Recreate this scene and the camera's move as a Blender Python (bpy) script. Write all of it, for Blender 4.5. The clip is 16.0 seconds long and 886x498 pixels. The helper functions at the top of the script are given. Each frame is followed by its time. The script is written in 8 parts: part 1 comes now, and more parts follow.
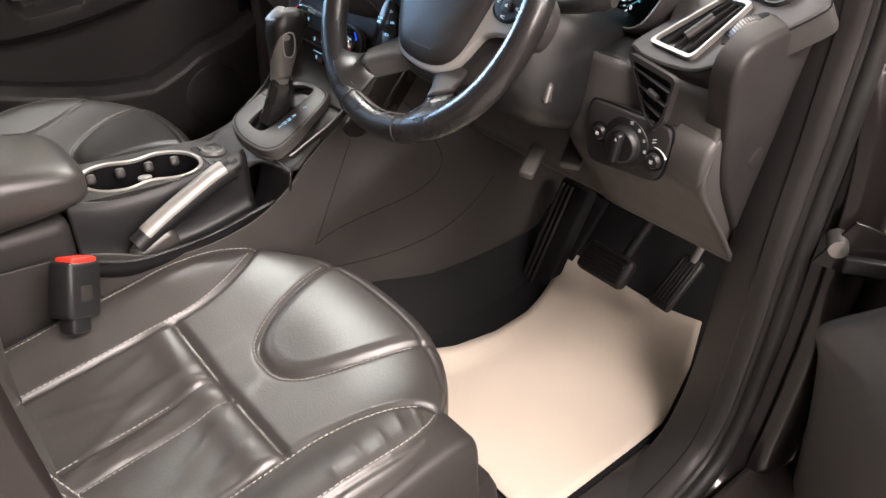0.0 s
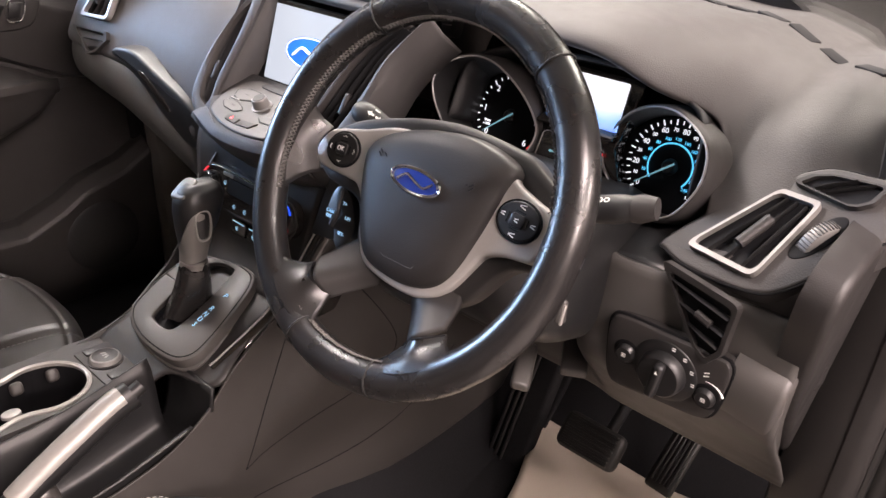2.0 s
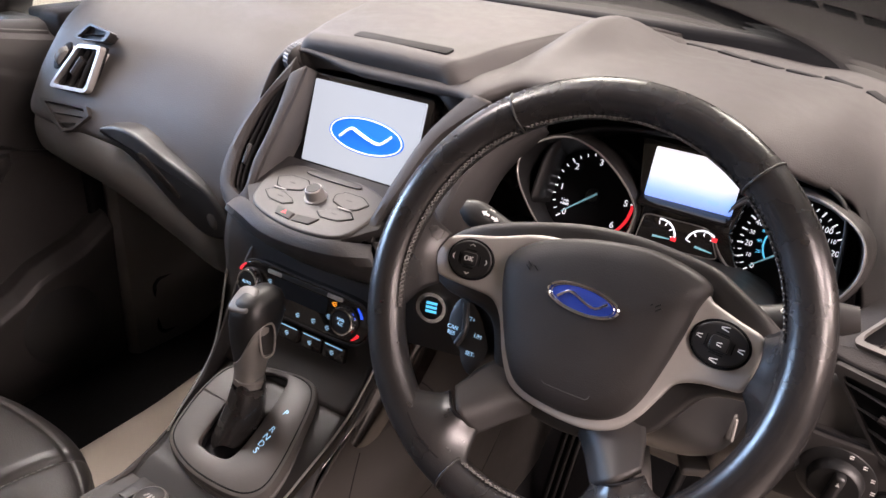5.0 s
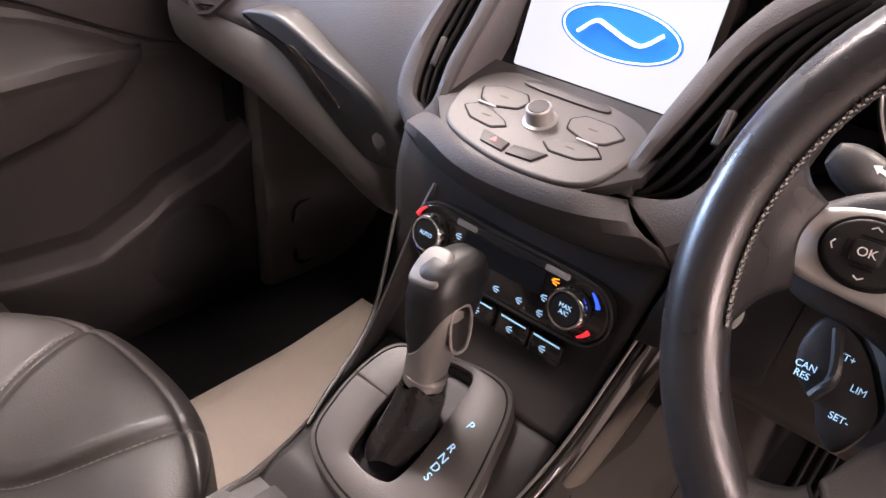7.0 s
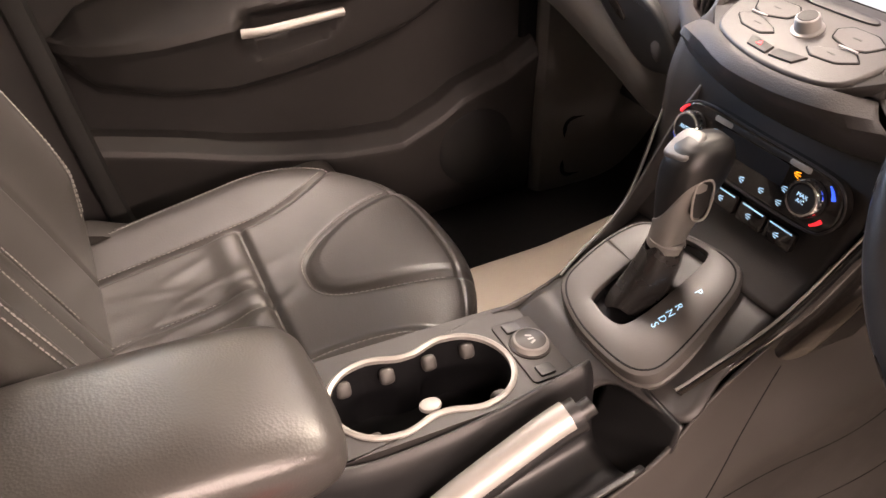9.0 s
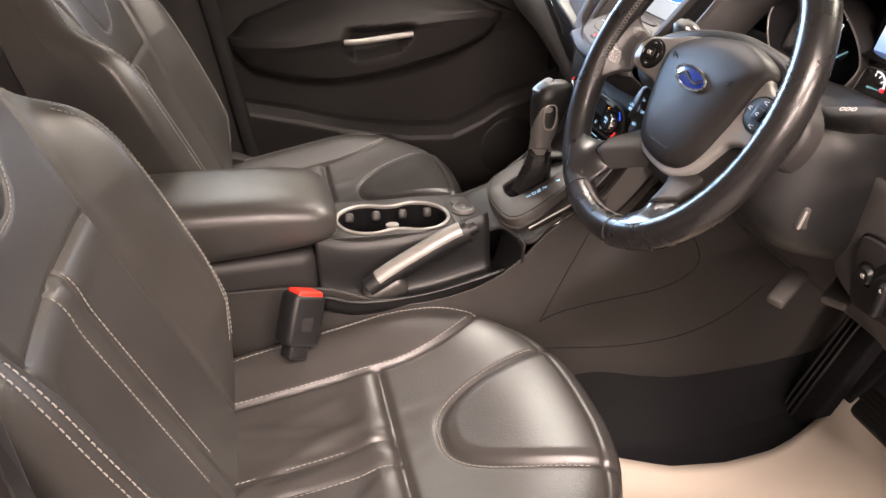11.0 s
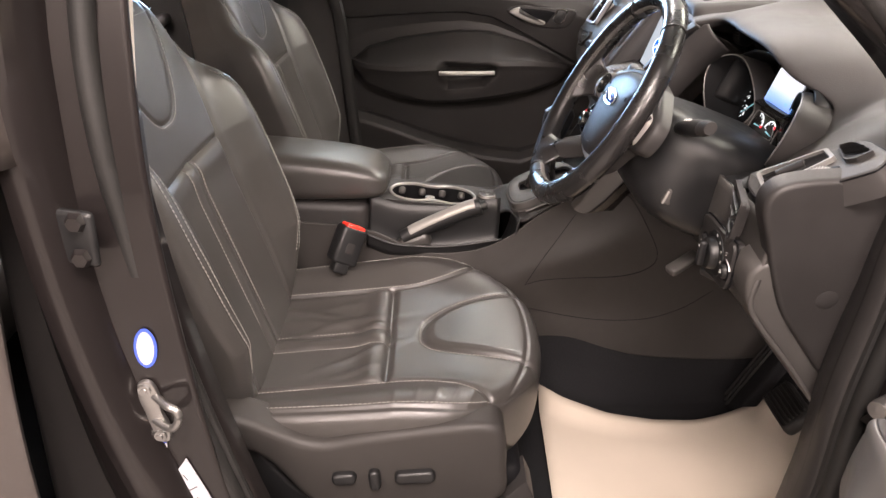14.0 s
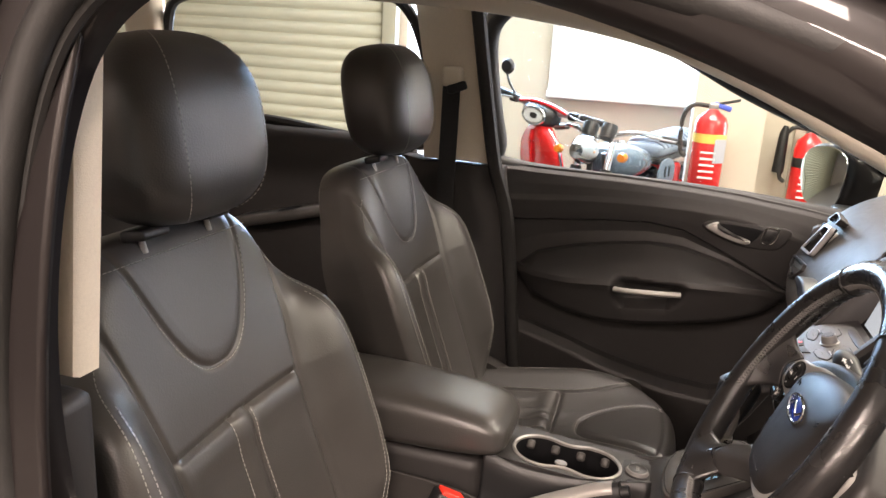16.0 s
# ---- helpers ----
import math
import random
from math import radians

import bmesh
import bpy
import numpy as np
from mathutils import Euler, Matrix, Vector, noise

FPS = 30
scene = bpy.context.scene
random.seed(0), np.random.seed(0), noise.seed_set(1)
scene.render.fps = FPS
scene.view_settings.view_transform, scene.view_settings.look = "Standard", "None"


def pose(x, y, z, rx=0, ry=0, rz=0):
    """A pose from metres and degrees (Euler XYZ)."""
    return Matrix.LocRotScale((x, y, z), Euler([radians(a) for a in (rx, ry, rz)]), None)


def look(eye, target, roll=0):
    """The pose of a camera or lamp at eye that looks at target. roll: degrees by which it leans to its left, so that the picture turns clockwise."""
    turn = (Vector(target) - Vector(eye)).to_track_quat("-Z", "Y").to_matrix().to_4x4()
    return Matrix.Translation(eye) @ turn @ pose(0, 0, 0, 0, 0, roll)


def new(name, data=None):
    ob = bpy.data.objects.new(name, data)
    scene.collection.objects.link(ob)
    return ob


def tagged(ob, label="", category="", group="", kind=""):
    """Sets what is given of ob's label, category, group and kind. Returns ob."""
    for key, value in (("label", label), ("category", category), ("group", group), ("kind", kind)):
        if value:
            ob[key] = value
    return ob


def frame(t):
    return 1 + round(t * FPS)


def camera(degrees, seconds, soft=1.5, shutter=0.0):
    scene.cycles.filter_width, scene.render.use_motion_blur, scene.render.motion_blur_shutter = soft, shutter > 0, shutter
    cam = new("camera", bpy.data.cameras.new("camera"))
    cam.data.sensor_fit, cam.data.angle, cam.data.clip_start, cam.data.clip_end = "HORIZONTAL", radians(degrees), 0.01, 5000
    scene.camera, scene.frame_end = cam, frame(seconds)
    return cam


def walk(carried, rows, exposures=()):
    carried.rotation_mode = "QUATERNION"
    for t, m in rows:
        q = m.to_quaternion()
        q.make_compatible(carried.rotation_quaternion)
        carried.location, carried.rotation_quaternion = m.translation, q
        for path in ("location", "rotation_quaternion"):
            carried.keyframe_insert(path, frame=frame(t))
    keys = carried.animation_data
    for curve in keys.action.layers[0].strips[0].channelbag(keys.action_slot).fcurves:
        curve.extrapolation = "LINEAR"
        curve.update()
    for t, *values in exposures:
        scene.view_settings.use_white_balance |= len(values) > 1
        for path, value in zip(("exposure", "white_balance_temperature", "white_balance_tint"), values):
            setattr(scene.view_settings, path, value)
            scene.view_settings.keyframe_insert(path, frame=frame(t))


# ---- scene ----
cam = camera(60.6, 16.0)
PATH = [
    (0, (1.05, -0.249, 1.359), (-0.212, 0.845, 0.258), 1.8),
    (0.5, (0.989, -0.135, 1.382), (-0.298, 0.984, 0.338), 1.8),
    (1, (0.94, -0.07, 1.396), (-0.341, 1.09, 0.389), 2.0),
    (1.5, (0.863, -0.077, 1.402), (-0.357, 1.178, 0.435), 2.7),
    (2, (0.778, -0.114, 1.399), (-0.367, 1.217, 0.441), 2.9),
    (2.5, (0.713, -0.149, 1.406), (-0.335, 1.265, 0.454), 3.3),
    (3, (0.657, -0.158, 1.413), (-0.299, 1.328, 0.475), 3.7),
    (3.2, (0.633, -0.161, 1.416), (-0.297, 1.347, 0.488), 3.7),
    (5.3, (0.503, -0.163, 1.425), (-0.442, 1.358, 0.535), 3.3),
    (5.5, (0.472, -0.141, 1.416), (-0.499, 1.357, 0.515), 3.3),
    (6, (0.386, -0.074, 1.384), (-0.641, 1.36, 0.442), 3.4),
    (6.5, (0.329, -0.033, 1.346), (-0.748, 1.323, 0.346), 3.5),
    (7, (0.309, -0.02, 1.312), (-0.811, 1.241, 0.236), 3.5),
    (7.5, (0.343, -0.045, 1.307), (-0.838, 1.083, 0.152), 2.5),
    (8, (0.377, -0.064, 1.321), (-0.878, 0.921, 0.114), 1.1),
    (8.5, (0.369, -0.098, 1.325), (-0.978, 0.722, 0.095), -0.5),
    (8.7, (0.381, -0.118, 1.326), (-1.005, 0.635, 0.096), -1.2),
    (10.8, (0.977, -0.117, 1.381), (-0.692, 0.293, 0.358), -1.4),
    (11, (1.042, -0.095, 1.381), (-0.639, 0.294, 0.37), -1.3),
    (11.5, (1.191, -0.061, 1.365), (-0.492, 0.336, 0.36), -0.7),
    (12, (1.348, -0.068, 1.353), (-0.329, 0.371, 0.355), 0.5),
    (12.5, (1.499, -0.071, 1.36), (-0.185, 0.34, 0.363), 0.3),
    (13, (1.611, -0.031, 1.38), (-0.107, 0.33, 0.421), 0.7),
    (13.5, (1.603, 0.009, 1.417), (-0.161, 0.254, 0.507), 1.7),
    (14, (1.494, 0.046, 1.414), (-0.305, 0.108, 0.544), 3.0),
    (14.5, (1.335, 0.107, 1.417), (-0.484, -0.049, 0.6), 3.8),
    (15, (1.205, 0.153, 1.441), (-0.62, -0.174, 0.692), 4.4),
    (15.5, (1.161, 0.175, 1.46), (-0.672, -0.299, 0.816), 4.4),
    (16, (1.15, 0.168, 1.469), (-0.707, -0.367, 0.955), 3.5),
]
EXPOSURES = [(0.0, 0.45, 6350, 11), (1.5, 0.42, 6600, 19), (3.0, 0.55, 6600, 19), (5.3, 0.32, 6650, 21), (6.5, 0.58, 6600, 23), (7.0, 0.80, 6850, 27), (7.6, 0.98, 7500, 26), (8.6, 0.96, 7600, 25), (10.8, 0.54, 6950, 18), (12.0, 0.28, 7000, 17), (13.5, 0.30, 6650, 15), (14.6, 0.30, 6600, 14), (16.0, 0.10, 7100, 16)]
walk(cam, [(t, look(eye, target, roll)) for t, eye, target, roll in PATH], EXPOSURES)

# ---- light ----
world = bpy.data.worlds.new("garage_air")
scene.world = world
world.use_nodes = True
world.node_tree.nodes["Background"].inputs[0].default_value = (0.62, 0.66, 0.72, 1)
world.node_tree.nodes["Background"].inputs[1].default_value = 0.25
scene.view_settings.exposure = 0.0


def area_lamp(name, place, target, size, power, colour):
    data = bpy.data.lights.new(name, "AREA")
    data.shape, data.size, data.size_y, data.energy, data.color = "RECTANGLE", size[0], size[1], power, colour
    ob = new(name, data)
    ob.matrix_world = look(place, target)
    return ob


WARM, COOL = (1.0, 0.87, 0.80), (0.42, 0.66, 1.0)
DAY, FRONT = (1.0, 0.94, 0.88), (1.0, 0.93, 0.81)
# Unseen ceiling lamps; some follow highlights, most are added to brighten the cabin.
CEILING_FILLS = [(-3.2, 0.0, 55, DAY), (-1.45, 0.45, 130, DAY), (4.7, -1.3, 250, WARM), (4.7, 1.3, 250, WARM), (2.2, 0.1, 165, WARM), (-0.9, 2.4, 106, FRONT), (0.9, 2.6, 62, FRONT), (0.0, -3.6, 35, WARM)]
for tx, ty, power, colour in CEILING_FILLS:
    area_lamp("ceiling_fill", (tx, ty, 2.93), (tx, ty, 0), (0.6, 1.5), power, colour)
# Stands for the garage window in the left wall.
area_lamp("cool_side_light", (-4.15, -0.52, 1.75), (0.0, 0.2, 1.0), (1.5, 1.1), 285, COOL)
# Added unseen lamp, front left; no window is built there.
area_lamp("cool_side_light", (-4.15, 3.4, 1.9), (0.0, 0.4, 1.0), (2.2, 1.5), 330, (0.80, 0.86, 1.0))

# ---- materials ----


def mat(name, colour, rough=0.5, metal=0.0, vary=0.12, scale=40.0, bump=0.0, bump_scale=400.0, coat=0.0, emit=0.0, rough_vary=0.08, spec=0.5, stain=3.0):
    m = bpy.data.materials.new(name)
    m.use_nodes = True
    nt = m.node_tree
    b = nt.nodes["Principled BSDF"]
    b.inputs["Metallic"].default_value = metal
    b.inputs["Coat Weight"].default_value = coat
    b.inputs["Specular IOR Level"].default_value = spec
    co = nt.nodes.new("ShaderNodeTexCoord")
    def nz(sc, detail=3.0):
        n = nt.nodes.new("ShaderNodeTexNoise")
        n.inputs["Scale"].default_value, n.inputs["Detail"].default_value = sc, detail
        nt.links.new(co.outputs["Object"], n.inputs["Vector"])
        return n.outputs["Fac"]
    fine, broad = nz(scale), nz(stain, 4.0)
    mixf = nt.nodes.new("ShaderNodeMath")
    mixf.operation = "ADD"
    nt.links.new(fine, mixf.inputs[0]), nt.links.new(broad, mixf.inputs[1])
    ramp = nt.nodes.new("ShaderNodeMapRange")
    ramp.inputs[1].default_value, ramp.inputs[2].default_value = 0.6, 1.4
    ramp.inputs[3].default_value, ramp.inputs[4].default_value = 1 - vary, 1 + vary
    nt.links.new(mixf.outputs[0], ramp.inputs[0])
    hue = nt.nodes.new("ShaderNodeMix")
    hue.data_type, hue.blend_type = "RGBA", "MULTIPLY"
    hue.inputs[0].default_value = 1.0
    hue.inputs[6].default_value = (*colour, 1)
    nt.links.new(ramp.outputs[0], hue.inputs[7])
    nt.links.new(hue.outputs[2], b.inputs["Base Color"])
    rr = nt.nodes.new("ShaderNodeMapRange")
    rr.inputs[1].default_value, rr.inputs[2].default_value = 0.6, 1.4
    rr.inputs[3].default_value, rr.inputs[4].default_value = max(rough - rough_vary, 0.02), min(rough + rough_vary, 1)
    nt.links.new(mixf.outputs[0], rr.inputs[0])
    nt.links.new(rr.outputs[0], b.inputs["Roughness"])
    if bump:
        bp = nt.nodes.new("ShaderNodeBump")
        bp.inputs["Strength"].default_value, bp.inputs["Distance"].default_value = bump, 0.001
        if bump_scale > 0:
            nt.links.new(nz(bump_scale, 2.0), bp.inputs["Height"])
        else:
            v = nt.nodes.new("ShaderNodeTexVoronoi")
            v.inputs["Scale"].default_value = -bump_scale
            nt.links.new(co.outputs["Object"], v.inputs["Vector"])
            nt.links.new(v.outputs["Distance"], bp.inputs["Height"])
        nt.links.new(bp.outputs[0], b.inputs["Normal"])
    if emit:
        b.inputs["Emission Color"].default_value = (*colour, 1)
        b.inputs["Emission Strength"].default_value = emit
    return m


def glass(name, colour=(0.9, 0.95, 0.93), rough=0.0):
    m = bpy.data.materials.new(name)
    m.use_nodes = True
    nt = m.node_tree
    nt.nodes.remove(nt.nodes["Principled BSDF"])
    tr, gl, mx, fr = (nt.nodes.new("ShaderNodeBsdf" + k) if k[0] != "M" else nt.nodes.new("ShaderNodeMixShader") for k in ("Transparent", "Glossy", "M", "Transparent"))
    nt.nodes.remove(fr)
    fr = nt.nodes.new("ShaderNodeFresnel")
    fr.inputs[0].default_value = 1.45
    tr.inputs[0].default_value = (*colour, 1)
    gl.inputs["Roughness"].default_value = rough
    nt.links.new(fr.outputs[0], mx.inputs[0])
    nt.links.new(tr.outputs[0], mx.inputs[1]), nt.links.new(gl.outputs[0], mx.inputs[2])
    nt.links.new(mx.outputs[0], nt.nodes["Material Output"].inputs[0])
    return m


LEATHER = mat("charcoal_leather", (0.045, 0.0415, 0.0390), 0.36, vary=0.10, scale=25, bump=0.14, bump_scale=-420, rough_vary=0.02, spec=0.72)
LEATHER_RIM = mat("wheel_leather", (0.016, 0.015, 0.015), 0.27, vary=0.15, bump=0.07, bump_scale=-600, spec=0.6)
RIM_THREAD = mat("dark_rim_thread", (0.11, 0.105, 0.10), 0.7, vary=0.1)
THREAD = mat("grey_thread", (0.31, 0.30, 0.28), 0.7, vary=0.1)
SOFT = mat("soft_dash_plastic", (0.043, 0.040, 0.039), 0.58, vary=0.1, scale=60, bump=0.18, bump_scale=-700, spec=0.38)
HARD = mat("hard_grained_plastic", (0.027, 0.025, 0.0245), 0.46, vary=0.12, scale=50, bump=0.10, bump_scale=-900, spec=0.32)
TRIM = mat("grey_lower_trim", (0.060, 0.056, 0.053), 0.48, vary=0.1, bump=0.10, bump_scale=-900)
DARK = mat("dark_plastic", (0.010, 0.010, 0.0105), 0.43, vary=0.15, bump=0.06, bump_scale=-900)
# Near-black for black parts; also stands in for shade in wells and voids.
DEEP = mat("black_trim_and_shade", (0.004, 0.004, 0.005), 0.7, vary=0.2, spec=0.2)
GLOSS = mat("gloss_black_trim", (0.016, 0.014, 0.013), 0.12, coat=0.5, rough_vary=0.04)
SATIN = mat("satin_silver", (0.24, 0.23, 0.22), 0.46, 0.45, vary=0.05, scale=200)
CHROME = mat("bright_chrome", (0.80, 0.80, 0.80), 0.12, 1.0, vary=0.03)
STEEL = mat("zinc_steel", (0.36, 0.35, 0.34), 0.35, 0.9, vary=0.2)
RUBBER = mat("seal_rubber", (0.012, 0.0115, 0.011), 0.55, vary=0.2, bump=0.2)
CARPET = mat("black_carpet", (0.012, 0.012, 0.013), 0.95, vary=0.4, scale=300, bump=0.9, bump_scale=900, spec=0.1)
PAPER = mat("cream_paper_mat", (0.45, 0.395, 0.33), 0.75, vary=0.03, scale=20, bump=0.1, bump_scale=200, spec=0.2)
# One car paint in two tones: jamb shade is put into this darker one.
PAINT_SHADED = mat("shaded_body_paint", (0.0135, 0.0112, 0.0110), 0.33, 0.1, vary=0.05, scale=300, coat=0.50, spec=0.22, rough_vary=0.01)
# The same paint, lightened for the outer skin that lamps strike.
PAINT_LIT = mat("lit_body_paint", (0.075, 0.064, 0.060), 0.30, 0.45, vary=0.05, scale=300, coat=0.6, spec=0.4, rough_vary=0.01)
BEIGE = mat("beige_headliner", (0.74, 0.66, 0.54), 0.85, vary=0.06, scale=300, bump=0.3, bump_scale=800, spec=0.15)
WEB = mat("black_seat_belt_webbing", (0.02, 0.02, 0.022), 0.8, vary=0.2, scale=400)
RED = mat("red_plastic", (0.75, 0.035, 0.02), 0.4, vary=0.05)
BADGE = mat("blue_badge", (0.02, 0.05, 0.30), 0.2, coat=0.6, vary=0.1)
PALE = mat("pale_sticker_film", (0.42, 0.42, 0.46), 0.5, vary=0.04)
DOOR_GREY = mat("grey_door_plastic", (0.118, 0.111, 0.106), 0.45, vary=0.08, bump=0.10, bump_scale=-900)
WHITE = mat("white_print", (0.8, 0.8, 0.78), 0.6, vary=0.03)
# Darker copy of the satin silver, with shade put into its colour.
SPOKE = mat("shaded_satin_spoke", (0.15, 0.145, 0.14), 0.45, 0.5, vary=0.05, scale=200)
SILVER = mat("silver_spoke_paint", (0.43, 0.415, 0.395), 0.42, 0.35, vary=0.04, scale=200)
BRIGHT = mat("pale_satin_silver", (0.37, 0.355, 0.335), 0.40, 0.5, vary=0.05, scale=200)
FLANK = mat("dark_console_side_plastic", (0.034, 0.031, 0.029), 0.50, vary=0.12, scale=50, bump=0.10, bump_scale=-900, spec=0.3)
ETCH = mat("etched_silver_print", (0.42, 0.40, 0.37), 0.5, 0.3, vary=0.1, scale=90)
GLASS = glass("window_glass")
TINTED = glass("tinted_window_glass", (0.85, 0.88, 0.87))
SCREEN = mat("lit_screen", (0.05, 0.055, 0.06), 0.2, emit=0.58, vary=0.02)
SCREEN.node_tree.nodes["Principled BSDF"].inputs["Emission Color"].default_value = (0.80, 0.90, 1.0, 1)
SCREEN_BLUE = mat("screen_blue_badge", (0.01, 0.15, 0.70), 0.2, emit=0.6, vary=0.05)
LIT = mat("lit_white_marks", (0.9, 0.95, 1.0), 0.4, emit=0.8, vary=0.02)
LIT_BLUE = mat("lit_blue_marks", (0.08, 0.55, 0.85), 0.4, emit=0.9, vary=0.02)
LIT_PALE = mat("lit_pale_blue_marks", (0.35, 0.65, 0.9), 0.4, emit=0.38, vary=0.02)
LIT_RED = mat("lit_red_marks", (0.9, 0.03, 0.04), 0.4, emit=0.8, vary=0.02)
LIT_ORANGE = mat("lit_orange_mark", (1.0, 0.35, 0.02), 0.4, emit=0.9, vary=0.02)
LIT_COLD = mat("lit_deep_blue_mark", (0.02, 0.1, 0.95), 0.4, emit=0.9, vary=0.02)
DISPLAY = mat("lit_cluster_display", (0.9, 0.95, 1.0), 0.3, emit=0.82, vary=0.02)
nt = DISPLAY.node_tree
co, split, run = (nt.nodes.new("ShaderNode" + k) for k in ("TexCoord", "SeparateXYZ", "ValToRGB"))
nt.links.new(co.outputs["Generated"], split.inputs[0])
nt.links.new(split.outputs[2], run.inputs[0])
run.color_ramp.elements[0].color, run.color_ramp.elements[1].color = (0.0, 0.16, 0.75, 1), (0.90, 0.93, 1.0, 1)
run.color_ramp.elements[1].position = 0.52
mid_stop = run.color_ramp.elements.new(0.20)
mid_stop.color = (0.10, 0.45, 1.0, 1)
nt.links.new(run.outputs[0], nt.nodes["Principled BSDF"].inputs["Emission Color"])
NEEDLE = mat("lit_teal_needle", (0.22, 0.50, 0.58), 0.4, emit=0.35, vary=0.02)
WALL = mat("cream_wall_paint", (0.56, 0.51, 0.42), 0.8, vary=0.05, bump=0.2, bump_scale=90)
FLOOR = mat("grey_garage_floor", (0.22, 0.205, 0.19), 0.45, vary=0.2, scale=8, bump=0.2, bump_scale=120)
SHUTTER = mat("pale_green_shutter_paint", (0.35, 0.36, 0.27), 0.5, vary=0.05, scale=6)
WALL_DARK = mat("dark_unseen_wall", (0.20, 0.18, 0.16), 0.8, vary=0.08, bump=0.2, bump_scale=90)
CEIL = mat("white_ceiling_paint", (0.75, 0.73, 0.68), 0.85, vary=0.04)

# ---- mesh helpers ----


def spline(points, n, closed=False):
    """Catmull-Rom through points: n samples, as an array."""
    p = np.array(points, float)
    k = len(p)
    out = []
    span = k if closed else k - 1
    for s in np.linspace(0, span, n, endpoint=not closed):
        i = min(int(s), span - 1)
        f = s - i
        if closed:
            a, b, c, d = (p[(i + o) % k] for o in (-1, 0, 1, 2))
        else:
            b, c = p[i], p[i + 1]
            a = p[i - 1] if i > 0 else 2 * b - c
            d = p[i + 2] if i + 2 < k else 2 * c - b
        out.append(0.5 * (2 * b + (c - a) * f + (2 * a - 5 * b + 4 * c - d) * f * f + (3 * b - a - 3 * c + d) * f ** 3))
    return np.array(out)


def net(rows, nu, nv, closed_v=False):
    """A smooth grid of nu x nv points through a small control net."""
    mid = [spline(r, nv, closed_v) for r in rows]
    return np.array([spline([m[j] for m in mid], nu) for j in range(nv)]).transpose(1, 0, 2)


def sheet(grid, close_v=False, cap=False):
    """A bmesh from a grid of points."""
    bm = bmesh.new()
    nu, nv = grid.shape[:2]
    vs = [[bm.verts.new(grid[i, j]) for j in range(nv)] for i in range(nu)]
    for i in range(nu - 1):
        for j in range(nv if close_v else nv - 1):
            k = (j + 1) % nv
            bm.faces.new((vs[i][j], vs[i + 1][j], vs[i + 1][k], vs[i][k]))
    if cap:
        for row in (vs[0][::-1], vs[-1]):
            bm.faces.new(row)
    bmesh.ops.recalc_face_normals(bm, faces=bm.faces)
    return bm


def part(name, bm, material, parent=None, label="", smooth=True, solid=0.0, bevel=0.0, offset=0.0):
    me = bpy.data.meshes.new(name)
    bm.to_mesh(me)
    bm.free()
    me.materials.append(material)
    if smooth:
        me.shade_smooth()
        me.set_sharp_from_angle(angle=radians(38))
    ob = new(name, me)
    if parent is not None:
        ob.parent = parent
    if label:
        ob["label"] = label
    if solid:
        md = ob.modifiers.new("thickness", "SOLIDIFY")
        md.thickness, md.offset = solid, offset
    if bevel:
        md = ob.modifiers.new("edge", "BEVEL")
        md.width, md.segments, md.limit_method = bevel, 3, "ANGLE"
    return ob


def thing(name, label, category, group="", kind="", place=(0, 0, 0)):
    ob = new(name)
    ob.location = place
    ob.empty_display_size = 0.05
    return tagged(ob, label, category, group, kind)


def rbox(size, place=(0, 0, 0), rot=(0, 0, 0), r=0.005, seg=3, bm=None, m=None):
    """A box with rounded edges."""
    b = bmesh.new()
    bmesh.ops.create_cube(b, size=1)
    bmesh.ops.scale(b, vec=size, verts=b.verts)
    if r:
        bmesh.ops.bevel(b, geom=b.edges[:], offset=r, segments=seg, profile=0.5, affect="EDGES")
    b.transform(m if m is not None else pose(*place, *rot))
    if bm is None:
        return b
    return join(bm, b)


def join(bm, other):
    me = bpy.data.meshes.new("tmp")
    other.to_mesh(me)
    other.free()
    bm.from_mesh(me)
    bpy.data.meshes.remove(me)
    return bm


def slab(outline, depth, m, r=0.003, n=0, seg=2):
    """A plate of the given outline (x, y) in the plane of m, its face at z = 0 and its back at -depth, with a rounded front edge. n: samples of a smooth outline."""
    pts = spline(outline, n, True) if n else np.array(outline, float)
    b = bmesh.new()
    area = sum(pts[i][0] * pts[(i + 1) % len(pts)][1] - pts[(i + 1) % len(pts)][0] * pts[i][1] for i in range(len(pts)))
    if area < 0:
        pts = pts[::-1]
    f = b.faces.new([b.verts.new((x, y, 0)) for x, y in pts])
    ext = bmesh.ops.extrude_face_region(b, geom=[f])
    bmesh.ops.translate(b, vec=(0, 0, -depth), verts=[v for v in ext["geom"] if isinstance(v, bmesh.types.BMVert)])
    bmesh.ops.recalc_face_normals(b, faces=b.faces)
    if r:
        top = [e for e in b.edges if all(abs(v.co.z) < 1e-7 for v in e.verts)]
        bmesh.ops.bevel(b, geom=top, offset=r, segments=seg, profile=0.5, affect="EDGES")
    b.transform(m)
    return b


def rrect(w, h, r, k=5):
    """A rounded rectangle's outline about the origin."""
    out = []
    for cx, cy, a0 in ((w / 2 - r, h / 2 - r, 0), (-w / 2 + r, h / 2 - r, 90), (-w / 2 + r, -h / 2 + r, 180), (w / 2 - r, -h / 2 + r, 270)):
        out += [(cx + r * math.cos(radians(a0 + 90 * i / k)), cy + r * math.sin(radians(a0 + 90 * i / k))) for i in range(k + 1)]
    return out


